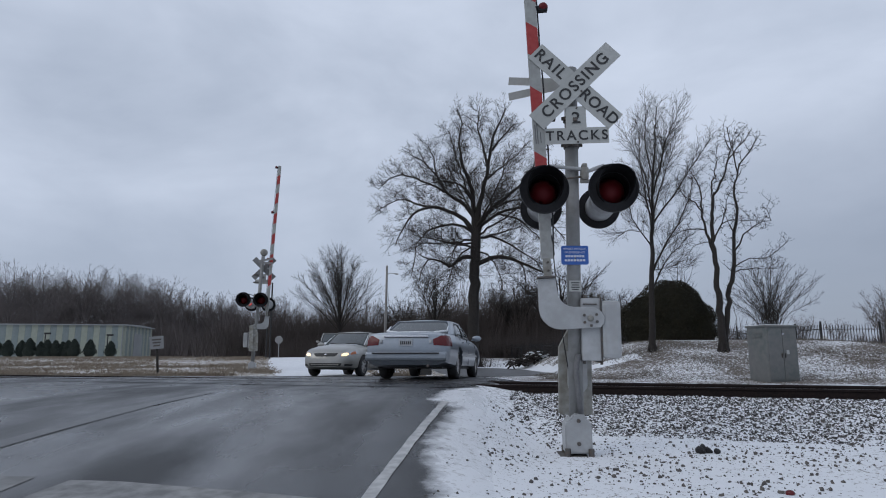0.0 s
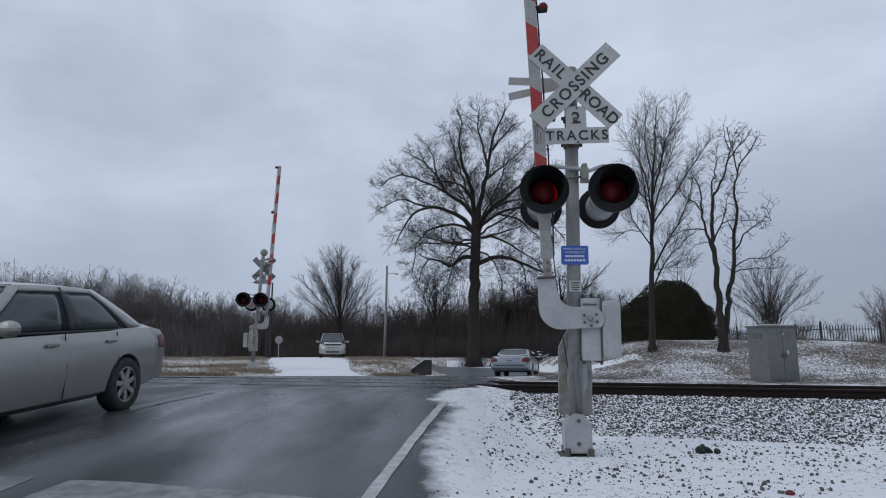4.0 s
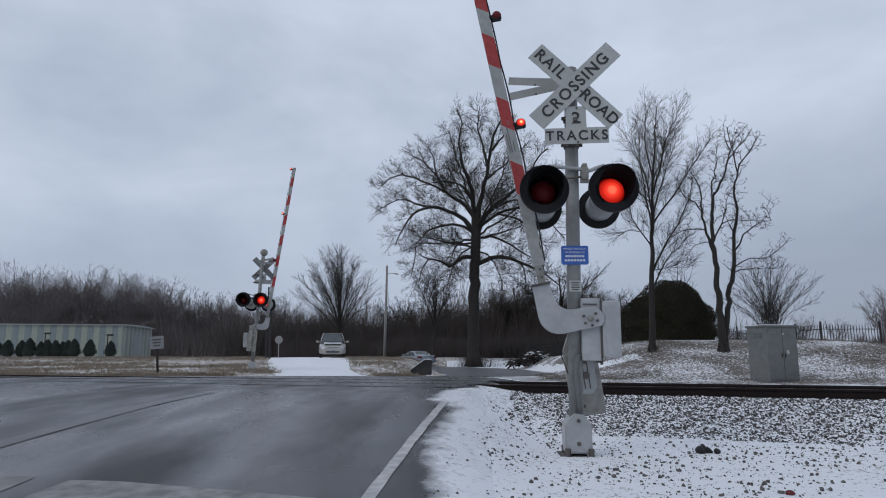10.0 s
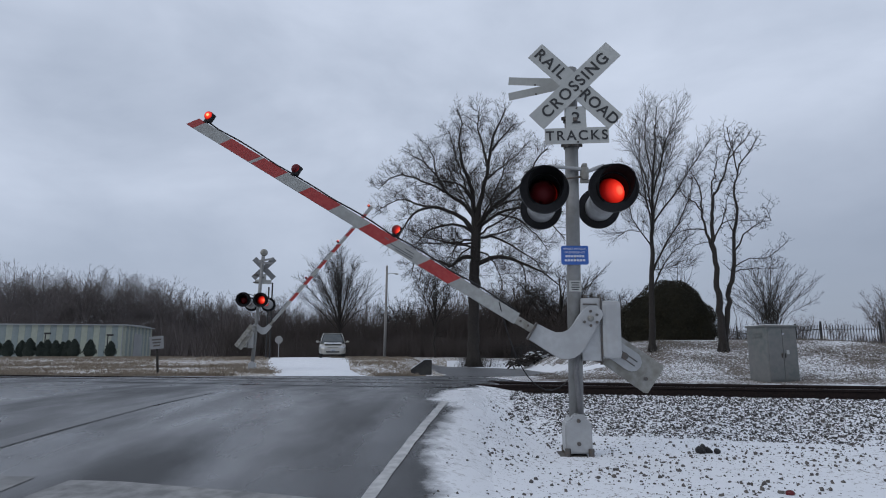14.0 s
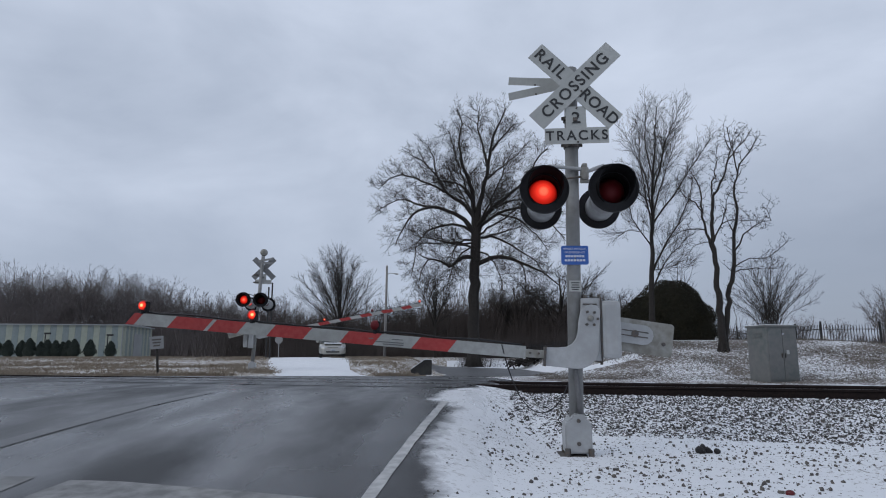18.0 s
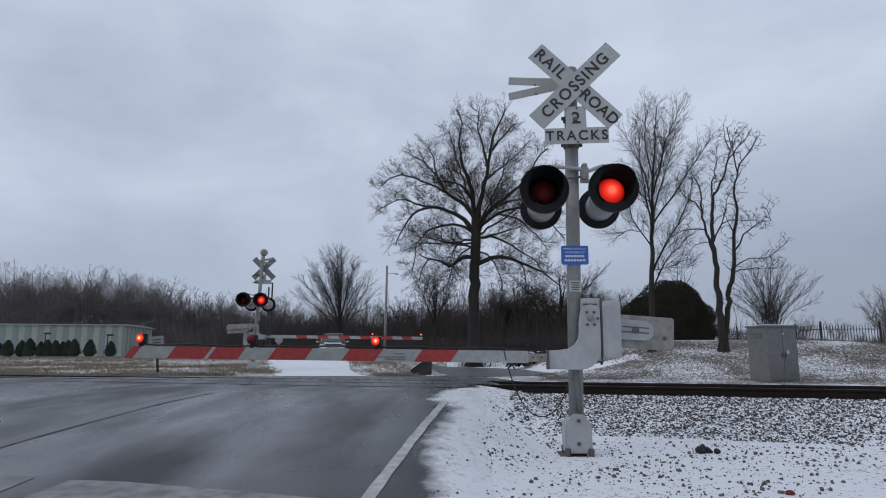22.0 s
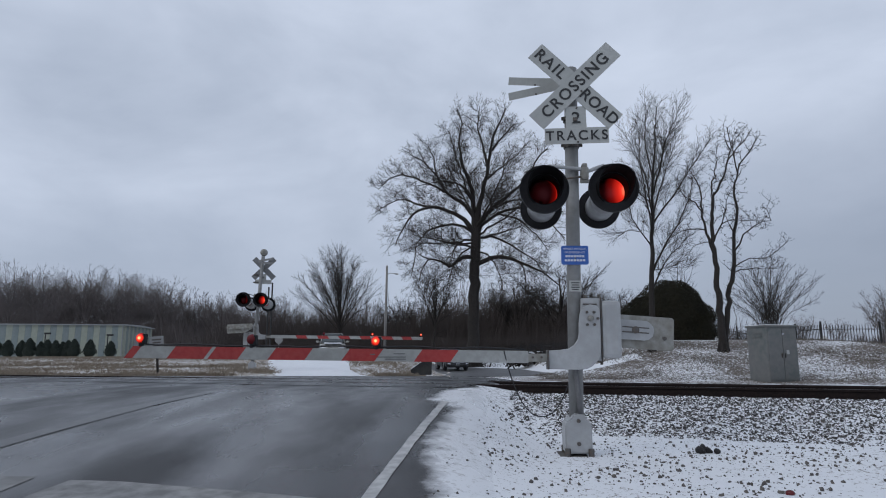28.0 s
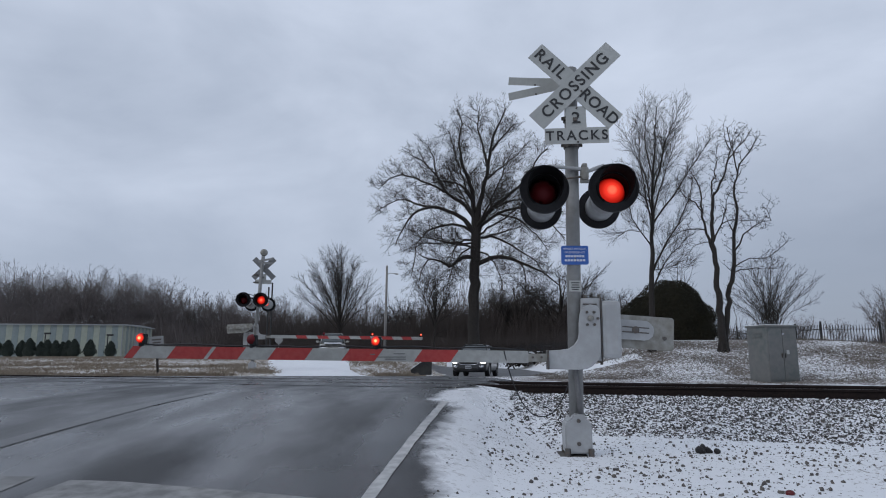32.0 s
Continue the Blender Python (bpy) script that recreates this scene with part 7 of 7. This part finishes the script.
grass("dead_grass", spots, M_STRAW, "tufts of straw-coloured dead grass in thin snow", 0.12, 0.2)
spots = []
while len(spots) < 9000:
    x, y = rng.uniform(3, 22), rng.uniform(13, 40)
    q = across(x, y)
    if q > 6.0 and x < 0.8 * y and q < 15:
        if noise.noise(Vector((x * 0.5, y * 0.5, 4))) + rng.uniform(-0.4, 0.4) > 0.02 - 0.25 * smooth01(10, 14, x) + 0.40 * smooth01(8.8, 11.5, q):
            spots.append((x, y, rng.uniform(0.25, 0.75)))
grass("bank_weeds", spots, M_WEED, "grey-brown weeds standing through snow on the bank", 0.06, 0.25)
# ---- buildings and street things ----
M_PANEL_A = material("pale_green_panel", (0.32, 0.345, 0.285), 0.5, 0.1, coarse=(0.2, (0.27, 0.295, 0.25), 0.6), grain=(2, (0.36, 0.385, 0.33), 0.5))
M_PANEL_B = material("grey_green_panel", (0.20, 0.24, 0.24), 0.5, 0.1, coarse=(0.2, (0.18, 0.22, 0.22), 0.6), grain=(2, (0.26, 0.30, 0.30), 0.5))
M_ROOF = material("snowy_metal_roof", (0.30, 0.315, 0.32), 0.7, coarse=(0.3, (0.23, 0.24, 0.25), 0.6))
M_CABINET = material("weathered_grey_cabinet", (0.150, 0.152, 0.148), 0.6, 0.2, coarse=(1.6, (0.105, 0.125, 0.12), 0.8), grain=(7, (0.20, 0.195, 0.185), 0.6), bump=0.1)
M_IRON = material("black_iron", (0.015, 0.015, 0.016), 0.6, grain=(12, (0.03, 0.028, 0.027), 0.5))
M_POLE = material("weathered_grey_pole", (0.25, 0.24, 0.23), 0.8, coarse=(1.0, (0.17, 0.16, 0.15), 0.7), grain=(6, (0.31, 0.30, 0.29), 0.5))
M_CONCRETE_DARK = material("black_stained_concrete", (0.022, 0.022, 0.023), 0.85, coarse=(2, (0.06, 0.058, 0.055), 0.6), bump=0.4, bump_scale=14)
M_GREYSIGN = material("sign_back", (0.30, 0.30, 0.30), 0.5, 0.5, coarse=(3, (0.22, 0.22, 0.22), 0.6))
M_STONEWHITE = material("pale_headstone", (0.50, 0.50, 0.49), 0.8, coarse=(2, (0.36, 0.36, 0.35), 0.6))


def metal_building(m):
    b = thing("metal_building", m, "long low metal building in pale green and grey striped panels", "building")
    length, width, eave, ridge = 34.0, 12.0, 4.30, 4.45
    bm = bmesh.new()
    box(bm, length - 0.1, width - 0.1, eave, Matrix.Translation((-length / 2, width / 2, eave / 2)))
    part("wall", bm, M_PANEL_A, b, "pale green metal wall")
    n = 44
    for i in range(n):
        bm = bmesh.new()
        w = length / n
        box(bm, w - 0.02, 0.05, eave, Matrix.Translation((-(i + 0.5) * w, -0.005 - 0.012 * (i % 2), eave / 2)), 0.01)
        part("panel", bm, M_PANEL_B if i % 2 else M_PANEL_A, b)
    for i in range(15):
        bm = bmesh.new()
        w = width / 15
        box(bm, 0.05, w - 0.02, eave, Matrix.Translation((0.005 + 0.012 * (i % 2), (i + 0.5) * w, eave / 2)), 0.01)
        part("panel", bm, M_PANEL_B if i % 2 else M_PANEL_A, b)
    bm = bmesh.new()
    o = 0.3
    pts = [(-o, eave - 0.02), (width + o, eave - 0.02), (width + o, eave + 0.12), (width / 2, ridge + 0.12), (-o, eave + 0.12)]
    f = [bm.verts.new((o, y, z)) for y, z in pts]
    k = [bm.verts.new((-length - o, y, z)) for y, z in pts]
    bm.faces.new(f)
    bm.faces.new(k[::-1])
    for i in range(5):
        bm.faces.new((f[i], k[i], k[(i + 1) % 5], f[(i + 1) % 5]))
    bmesh.ops.recalc_face_normals(bm, faces=bm.faces)
    part("roof", bm, M_ROOF, b, "low metal roof under snow")
    bm = bmesh.new()
    box(bm, 0.10, 3.4, 3.3, Matrix.Translation((0.05, 5.6, 1.65)), 0.02)
    part("door", bm, M_ROOF, b, "large pale roll-up door")
    bm = bmesh.new()
    tube(bm, [(-0.15, -0.12, 0), (-0.15, -0.12, eave)], 0.07, 8)
    part("downpipe", bm, M_ROOF, b)
    for x in (-9.5, -0.9):
        bm = bmesh.new()
        box(bm, 0.5, 0.06, 1.0, Matrix.Translation((x, -0.05, 1.7)), 0.01)
        part("window", bm, M_PANEL_B, b)
    return b


metal_building(pose(-43.0, 86.0, 0.9, 0, 0, 8))


def yard_lamp(m):
    p = thing("yard_lamp", m, "short black lamp post before the building", "lamp post", "yard lamps")
    bm = bmesh.new()
    tube(bm, [(0, 0, 0), (0, 0, 2.9)], 0.06, 8)
    part("post", bm, M_IRON, p)
    bm = bmesh.new()
    box(bm, 0.75, 0.25, 0.22, Matrix.Translation((0.25, 0, 2.95)), 0.04)
    part("head", bm, M_IRON, p)


yard_lamp(pose(-48.9, 78.5, 0.9))
yard_lamp(pose(-41.2, 78.5, 0.7))


def cabinet(m):
    c = thing("signal_cabinet", m, "weathered grey steel signal cabinet beside the track", "cabinet")
    w, d, h = 0.86, 0.66, 1.31
    bm = bmesh.new()
    box(bm, w, d, h, Matrix.Translation((0, 0, h / 2)), 0.012)
    body = part("body", bm, M_CABINET, c)
    bm = bmesh.new()
    box(bm, w + 0.06, d + 0.06, 0.05, Matrix.Translation((0, 0, h + 0.02)), 0.015)
    part("roof", bm, M_CABINET, c)
    bm = bmesh.new()
    box(bm, w * 0.9, d * 0.9, 0.015, Matrix.Translation((0, 0, h + 0.05)), 0.006)
    part("snow_cap", bm, M_DRIVE, c, "thin snow on top")
    for k in (-1, 1):
        bm = bmesh.new()
        box(bm, w * 0.47, 0.015, h * 0.92, Matrix.Translation((k * w * 0.242, -d / 2 - 0.006, h * 0.5)), 0.004)
        door = part("door", bm, M_CABINET, c)
        bm = bmesh.new()
        box(bm, 0.02, 0.03, 0.11, Matrix.Translation((k * 0.05, -d / 2 - 0.025, h * 0.48)), 0.005)
        part("handle", bm, M_BOLT, door)
    bm = bmesh.new()
    box(bm, 0.08, 0.006, 0.10, Matrix.Translation((0.13, -d / 2 - 0.018, h * 0.54)), 0.001)
    part("label_plate", bm, M_SIGN, c, "small white label")
    bm = bmesh.new()
    box(bm, 0.05, 0.02, 0.03, Matrix.Translation((0.03, -d / 2 - 0.015, h * 0.87)), 0.004)
    part("latch", bm, M_CHROME, c)
    bm = bmesh.new()
    for i in range(5):
        box(bm, 0.012, d * 0.5, 0.012, Matrix.Translation((-w / 2 - 0.004, 0, h * 0.80 + 0.03 * i)))
    part("vent", bm, M_CABINET, c)
    bm = bmesh.new()
    box(bm, w + 0.1, d + 0.1, 0.16, Matrix.Translation((0, 0, -0.07)), 0.01)
    part("plinth", bm, M_STONE, c)


cabinet(pose(8.10, 15.75, ground_z(8.1, 15.7) - 0.02, 0, 0, 15))


def iron_fence(points, post_step, height, single):
    pts = [Vector(p) for p in points]
    fence = thing("iron_fence", Matrix(), "black iron picket fence along the top of the bank", "fence")
    pickets, bar = bmesh.new(), None
    for a, b in zip(pts, pts[1:]):
        n = max(1, round((b - a).length / post_step))
        for i in range(n):
            p, q = a.lerp(b, i / n), a.lerp(b, (i + 1) / n)
            zp, zq = ground_z(*p) - 0.1, ground_z(*q) - 0.1
            bm = bmesh.new()
            box(bm, 0.07, 0.07, height + 0.22, Matrix.Translation((p.x, p.y, zp + (height + 0.22) / 2)), 0.008)
            part("post", bm, M_IRON, fence)
            for f in (0.16, 0.90):
                bm = bmesh.new()
                tube(bm, [(p.x, p.y, zp + height * f), (q.x, q.y, zq + height * f)], 0.018, 4)
                part("rail", bm, M_IRON, fence)
            k = int((q - p).length / 0.13)
            for j in range(1, k):
                c = p.lerp(q, j / k)
                z = zp + (zq - zp) * j / k
                at = Matrix.Translation((c.x, c.y, z + 0.12 + height * 0.48))
                if single:
                    if bar is None:
                        bm = bmesh.new()
                        box(bm, 0.018, 0.018, height * 0.96)
                        bar = part("picket", bm, M_IRON, fence)
                    else:
                        bar = new("picket", bar.data)
                        bar.parent = fence
                    bar.matrix_basis = at
                else:
                    box(pickets, 0.018, 0.018, height * 0.96, at)
    if single:
        pickets.free()
    else:
        part("picket_row", pickets, M_IRON, fence)["kind"] = "stuff"
    return fence


iron_fence([(22.6, 29.2), (19.9, 29.0), (17.2, 29.0), (17.75, 38.5)], 2.7, 1.22, True)
iron_fence([(17.75, 38.5), (10.6, 55.0), (6.6, 70.0), (-3, 78)], 2.6, 1.35, False)


def utility_pole(m, h, label, arm):
    p = thing("utility_pole", m, label, "pole", "poles by the driveway")
    bm = bmesh.new()
    tube(bm, [(0, 0, -0.2), (0.02, 0, h * 0.5), (0, 0, h)], [0.15, 0.13, 0.10], 12)
    part("shaft", bm, M_POLE if arm else M_IRON, p, "", True)
    if arm:
        bm = bmesh.new()
        tube(bm, [(0, 0, h - 0.9), (0.4, 0, h - 0.75), (0.9, 0, h - 0.8)], 0.035, 6)
        part("lamp_arm", bm, M_GALV, p)
        bm = bmesh.new()
        blob(bm, pose(1.0, 0, h - 0.83), 0.22, 0.12, 0.08)
        part("lamp_head", bm, M_GALV, p, "", True)


utility_pole(pose(-5.85, 64.0, 0.6, 0, 0.8, 0), 9.6, "tall grey wooden pole with a small lamp arm", True)
for x, y, h, r in ((-11.1, 41.0, 4.85, 0.05), (-11.6, 42.0, 4.65, 0.05)):
    q = thing("steel_post", pose(x, y, ground_z(x, y)), "thin dark steel post near the far signal", "post", "thin steel posts")
    bm = bmesh.new()
    tube(bm, [(0, 0, -0.1), (0, 0, h)], r, 8)
    part("shaft", bm, M_IRON, q)
    bm = bmesh.new()
    cyl(bm, r * 1.3, r * 1.1, 0.08, Matrix.Translation((0, 0, h)), 8)
    part("cap", bm, M_IRON, q)


def round_sign(m):
    s = thing("stop_sign", m, "back of an eight-sided road sign on a post", "road sign")
    bm = bmesh.new()
    tube(bm, [(0, 0, -0.1), (0, 0, 2.2)], 0.035, 8)
    part("post", bm, M_GALV, s)
    bm = bmesh.new()
    plate(bm, [(0.38 * math.cos(radians(22.5 + 45 * k)), 1.85 + 0.38 * math.sin(radians(22.5 + 45 * k))) for k in range(8)], 0.01, Matrix.Translation((0, -0.045, 0)))
    part("sign_plate", bm, M_GREYSIGN, s)


round_sign(pose(-15.4, 60.0, 0.75))


def small_sign(m):
    s = thing("small_sign", m, "small grey sign on a leaning dark post", "road sign")
    bm = bmesh.new()
    box(bm, 0.07, 0.05, 1.25, Matrix.Translation((0, 0, 0.6)), 0.005)
    part("post", bm, M_BARK, s)
    bm = bmesh.new()
    box(bm, 0.44, 0.012, 0.42, Matrix.Translation((0, -0.035, 1.12)), 0.004)
    p = part("sign_plate", bm, M_GREYSIGN, s, "grey sign plate")
    for k in range(3):
        bm = bmesh.new()
        box(bm, 0.30 - 0.05 * k, 0.004, 0.05, Matrix.Translation((0, -0.044, 1.22 - 0.10 * k)))
        part("lettering", bm, M_BOLT, p)


small_sign(pose(-9.55, 21.6, ground_z(-9.55, 21.6) - 0.02, 0, -5.5, 12))


def headwall(m):
    h = thing("headwall", m, "black stained concrete culvert headwall in the snow", "wall")
    bm = bmesh.new()
    plate(bm, [(-0.50, -0.1), (0.42, -0.1), (0.42, 0.56), (0.10, 0.56), (-0.50, 0.14)], 0.45)
    bmesh.ops.bevel(bm, geom=bm.edges[:], offset=0.02, segments=2, affect="EDGES")
    part("wall_block", bm, M_CONCRETE_DARK, h)
    bm = bmesh.new()
    plate(bm, [(0.40, 0.565), (0.10, 0.565), (-0.48, 0.15), (-0.48, 0.175), (0.09, 0.60), (0.40, 0.60)], 0.40)
    part("snow_cap", bm, M_DRIVE, h, "thin snow on top")


headwall(pose(-0.92, 28.6, 0.36, 0, 0, 0))


def brush_pile(m):
    b = thing("brush_pile", m, "heap of cut branches under snow", "brush pile")
    rng = random.Random(12)
    wood = Wood()
    for _ in range(150):
        x = rng.gauss(0, 0.9)
        a, t = rng.uniform(0, 6.28), rng.uniform(-0.1, 0.7)
        l = rng.uniform(0.4, 1.3)
        p = Vector((x, rng.gauss(0, 0.5), rng.uniform(0, 0.75) * math.exp(-(x - 0.3) ** 2 / 1.2)))
        d = Vector((math.cos(a), math.sin(a), t)).normalized()
        wood.limb([p - d * l * 0.5, p + Vector((0, 0, 0.05)), p + d * l * 0.5], [0.05, 0.045, 0.02], 4)
    wood.part("branches", M_BARK, b, "", "stuff")
    bm = bmesh.new()
    for _ in range(34):
        x = rng.gauss(0.1, 0.95)
        blob(bm, pose(x, rng.gauss(0, 0.35), 0.75 * math.exp(-(x - 0.3) ** 2 / 1.2) * rng.uniform(0.5, 1.1) + 0.03), rng.uniform(0.08, 0.25), rng.uniform(0.06, 0.16), rng.uniform(0.02, 0.05), 10)
    s = part("snow_clumps", bm, M_DRIVE, b, "snow lying on the branches", True)
    s["kind"] = "stuff"


brush_pile(pose(7.3, 52.5, ground_z(7.3, 52.5), 0, 0, 10) @ Matrix.Diagonal((1.35, 1.2, 1.35, 1)))

for x, y, w, h in ((14.9, 47.5, 0.8, 0.75), (19.5, 45.0, 0.6, 0.8), (21.5, 52, 0.7, 0.7), (25, 50, 0.7, 0.9), (28.5, 56, 0.9, 0.8), (31, 52, 0.6, 0.7)):
    g = thing("headstone", pose(x, y, ground_z(x, y), 0, 0, random.uniform(-8, 8)), "pale weathered headstone behind the fence", "headstone", "headstones")
    bm = bmesh.new()
    plate(bm, [(-w / 2, -0.1), (w / 2, -0.1), (w / 2, h * 0.8), (w * 0.3, h * 0.96), (0, h), (-w * 0.3, h * 0.96), (-w / 2, h * 0.8)], 0.18)
    part("stone", bm, M_STONEWHITE, g)
    bm = bmesh.new()
    box(bm, w * 1.2, 0.32, 0.12, Matrix.Translation((0, 0, 0.0)), 0.015)
    part("footing", bm, M_STONEWHITE, g)

M_CHAR = material("charred_black", (0.012, 0.011, 0.012), 0.85, grain=(40, (0.035, 0.033, 0.033), 0.6), bump=0.6, bump_scale=50)
# a charred clod and a red cap on the snow by the track
clod = thing("charred_lump", pose(2.775, 6.95, ground_z(2.775, 6.95), 0, 0, 0), "charred black lump lying on the snow", "lump")
bm = bmesh.new()
for x, y, z, r in ((-0.05, 0, 0.03, 0.07), (0.04, 0.02, 0.025, 0.05), (0.12, -0.01, 0.02, 0.045), (-0.01, 0.03, 0.06, 0.04)):
    blob(bm, pose(x, y, z, 20, 10, 40), r, r * 0.8, r * 0.6, 10)
for v in bm.verts:
    v.co += v.normal * 0.02 * noise.noise(v.co * 30)
part("lump", bm, M_CHAR, clod)
cap = thing("red_reflector", pose(2.57, 4.92, ground_z(2.57, 4.92) + 0.01, 0, 0, 0), "small red lens lying on the snow", "reflector")
bm = bmesh.new()
blob(bm, pose(0, 0, 0.0), 0.035, 0.03, 0.025, 12)
part("lens", bm, M_TAIL, cap, "", True)

# hanging cable of the gate lamps, from the mast up to the arm, in short rigid links
CABLE_FIX, CABLE_LINKS, CABLE_LEN = Vector((1.40, 7.10, 0.84)), 16, 1.42
lead = thing("cable", pose(0, 0, 0), "black cable hanging from the gate arm by the mast", "cable")
cable_links = []
for k in range(CABLE_LINKS):
    bm = bmesh.new()
    l = CABLE_LEN / CABLE_LINKS
    tube(bm, [(0, 0, -0.006), (0, 0, l * 0.5), (0, 0, l + 0.006)], 0.0065, 6)
    cable_links.append(part("cable_link", bm, M_CABLE, lead, "", True))


def cable_rows():
    """Poses of the links while the gate sinks: a chain hung between mast and arm."""
    l = CABLE_LEN / CABLE_LINKS
    times = [0.0, 8.9] + [9.1 + 0.2 * k for k in range(58)] + [21.0, 32.0]
    rows = [[] for _ in range(CABLE_LINKS)]
    chain = None
    for t in times:
        for (t0, a0), (t1, a1) in zip(NEAR_SWING, NEAR_SWING[1:]):
            if t0 <= t <= t1:
                ang = a0 + (a1 - a0) * (t - t0) / (t1 - t0)
        top = pose(*NEAR_HUB, 0, 0, NEAR_YAW) @ pose(0, 0, 0, 0, ang, 0) @ Vector((-0.92, -0.285, -0.340))
        if chain is None:
            chain = [CABLE_FIX.lerp(top, k / CABLE_LINKS) + Vector((-0.1, -0.1, -0.5 * math.sin(math.pi * k / CABLE_LINKS))) for k in range(CABLE_LINKS + 1)]
        for _ in range(260 if t > 0 else 900):
            for p in chain:
                p.z -= 0.002
            chain[0], chain[-1] = CABLE_FIX.copy(), top.copy()
            for _ in range(3):
                for a in range(CABLE_LINKS):
                    d = chain[a + 1] - chain[a]
                    e = d * (0.5 * (d.length - l) / max(1e-6, d.length))
                    chain[a] += e
                    chain[a + 1] -= e
                chain[0], chain[-1] = CABLE_FIX.copy(), top.copy()
        for k in range(CABLE_LINKS):
            d = (chain[k + 1] - chain[k]).normalized()
            side = d.cross(Vector((0.6, 0.8, 0.0))).normalized()
            m = Matrix((side, d.cross(side), d)).transposed().to_4x4()
            m.translation = chain[k]
            rows[k].append((t, m))
    return rows



def motions():
    walk(near_gate, [(t, pose(*NEAR_HUB, 0, 0, NEAR_YAW) @ pose(0, 0, 0, 0, a, 0)) for t, a in NEAR_SWING])
    walk(far_gate, [(t, pose(*FAR_HUB, 0, 0, FAR_YAW) @ pose(0, 0, 0, 0, a, 0)) for t, a in FAR_SWING])
    for link, rows in zip(cable_links, cable_rows()):
        walk(link, rows)
    for globe, which, home in GLOBES:
        walk(globe, flash_rows(which, home, 0.09 if globe.data.materials[0] == M_ARMGLOW else 0.0))
    drive(silver_car, silver_wheels, 0.315, [(t, x, y, max(ground_z(x, y), 0.0) + 0.014) for t, x, y in SILVER_ROWS], -100, 0.0, [(0, -105), (1, -99.5), (2, -96), (3, -96), (4, -95), (5, -95), (8, -97), (32, -97)], 6.0)
    drive(blue_car, blue_wheels, 0.345, BLUE_ROWS, 75, 1.455, None, 14.0)
    drive(dark_car, dark_wheels, 0.36, DARK_ROWS, -45, -1.40, None, 32.0, 22.0)


motions()
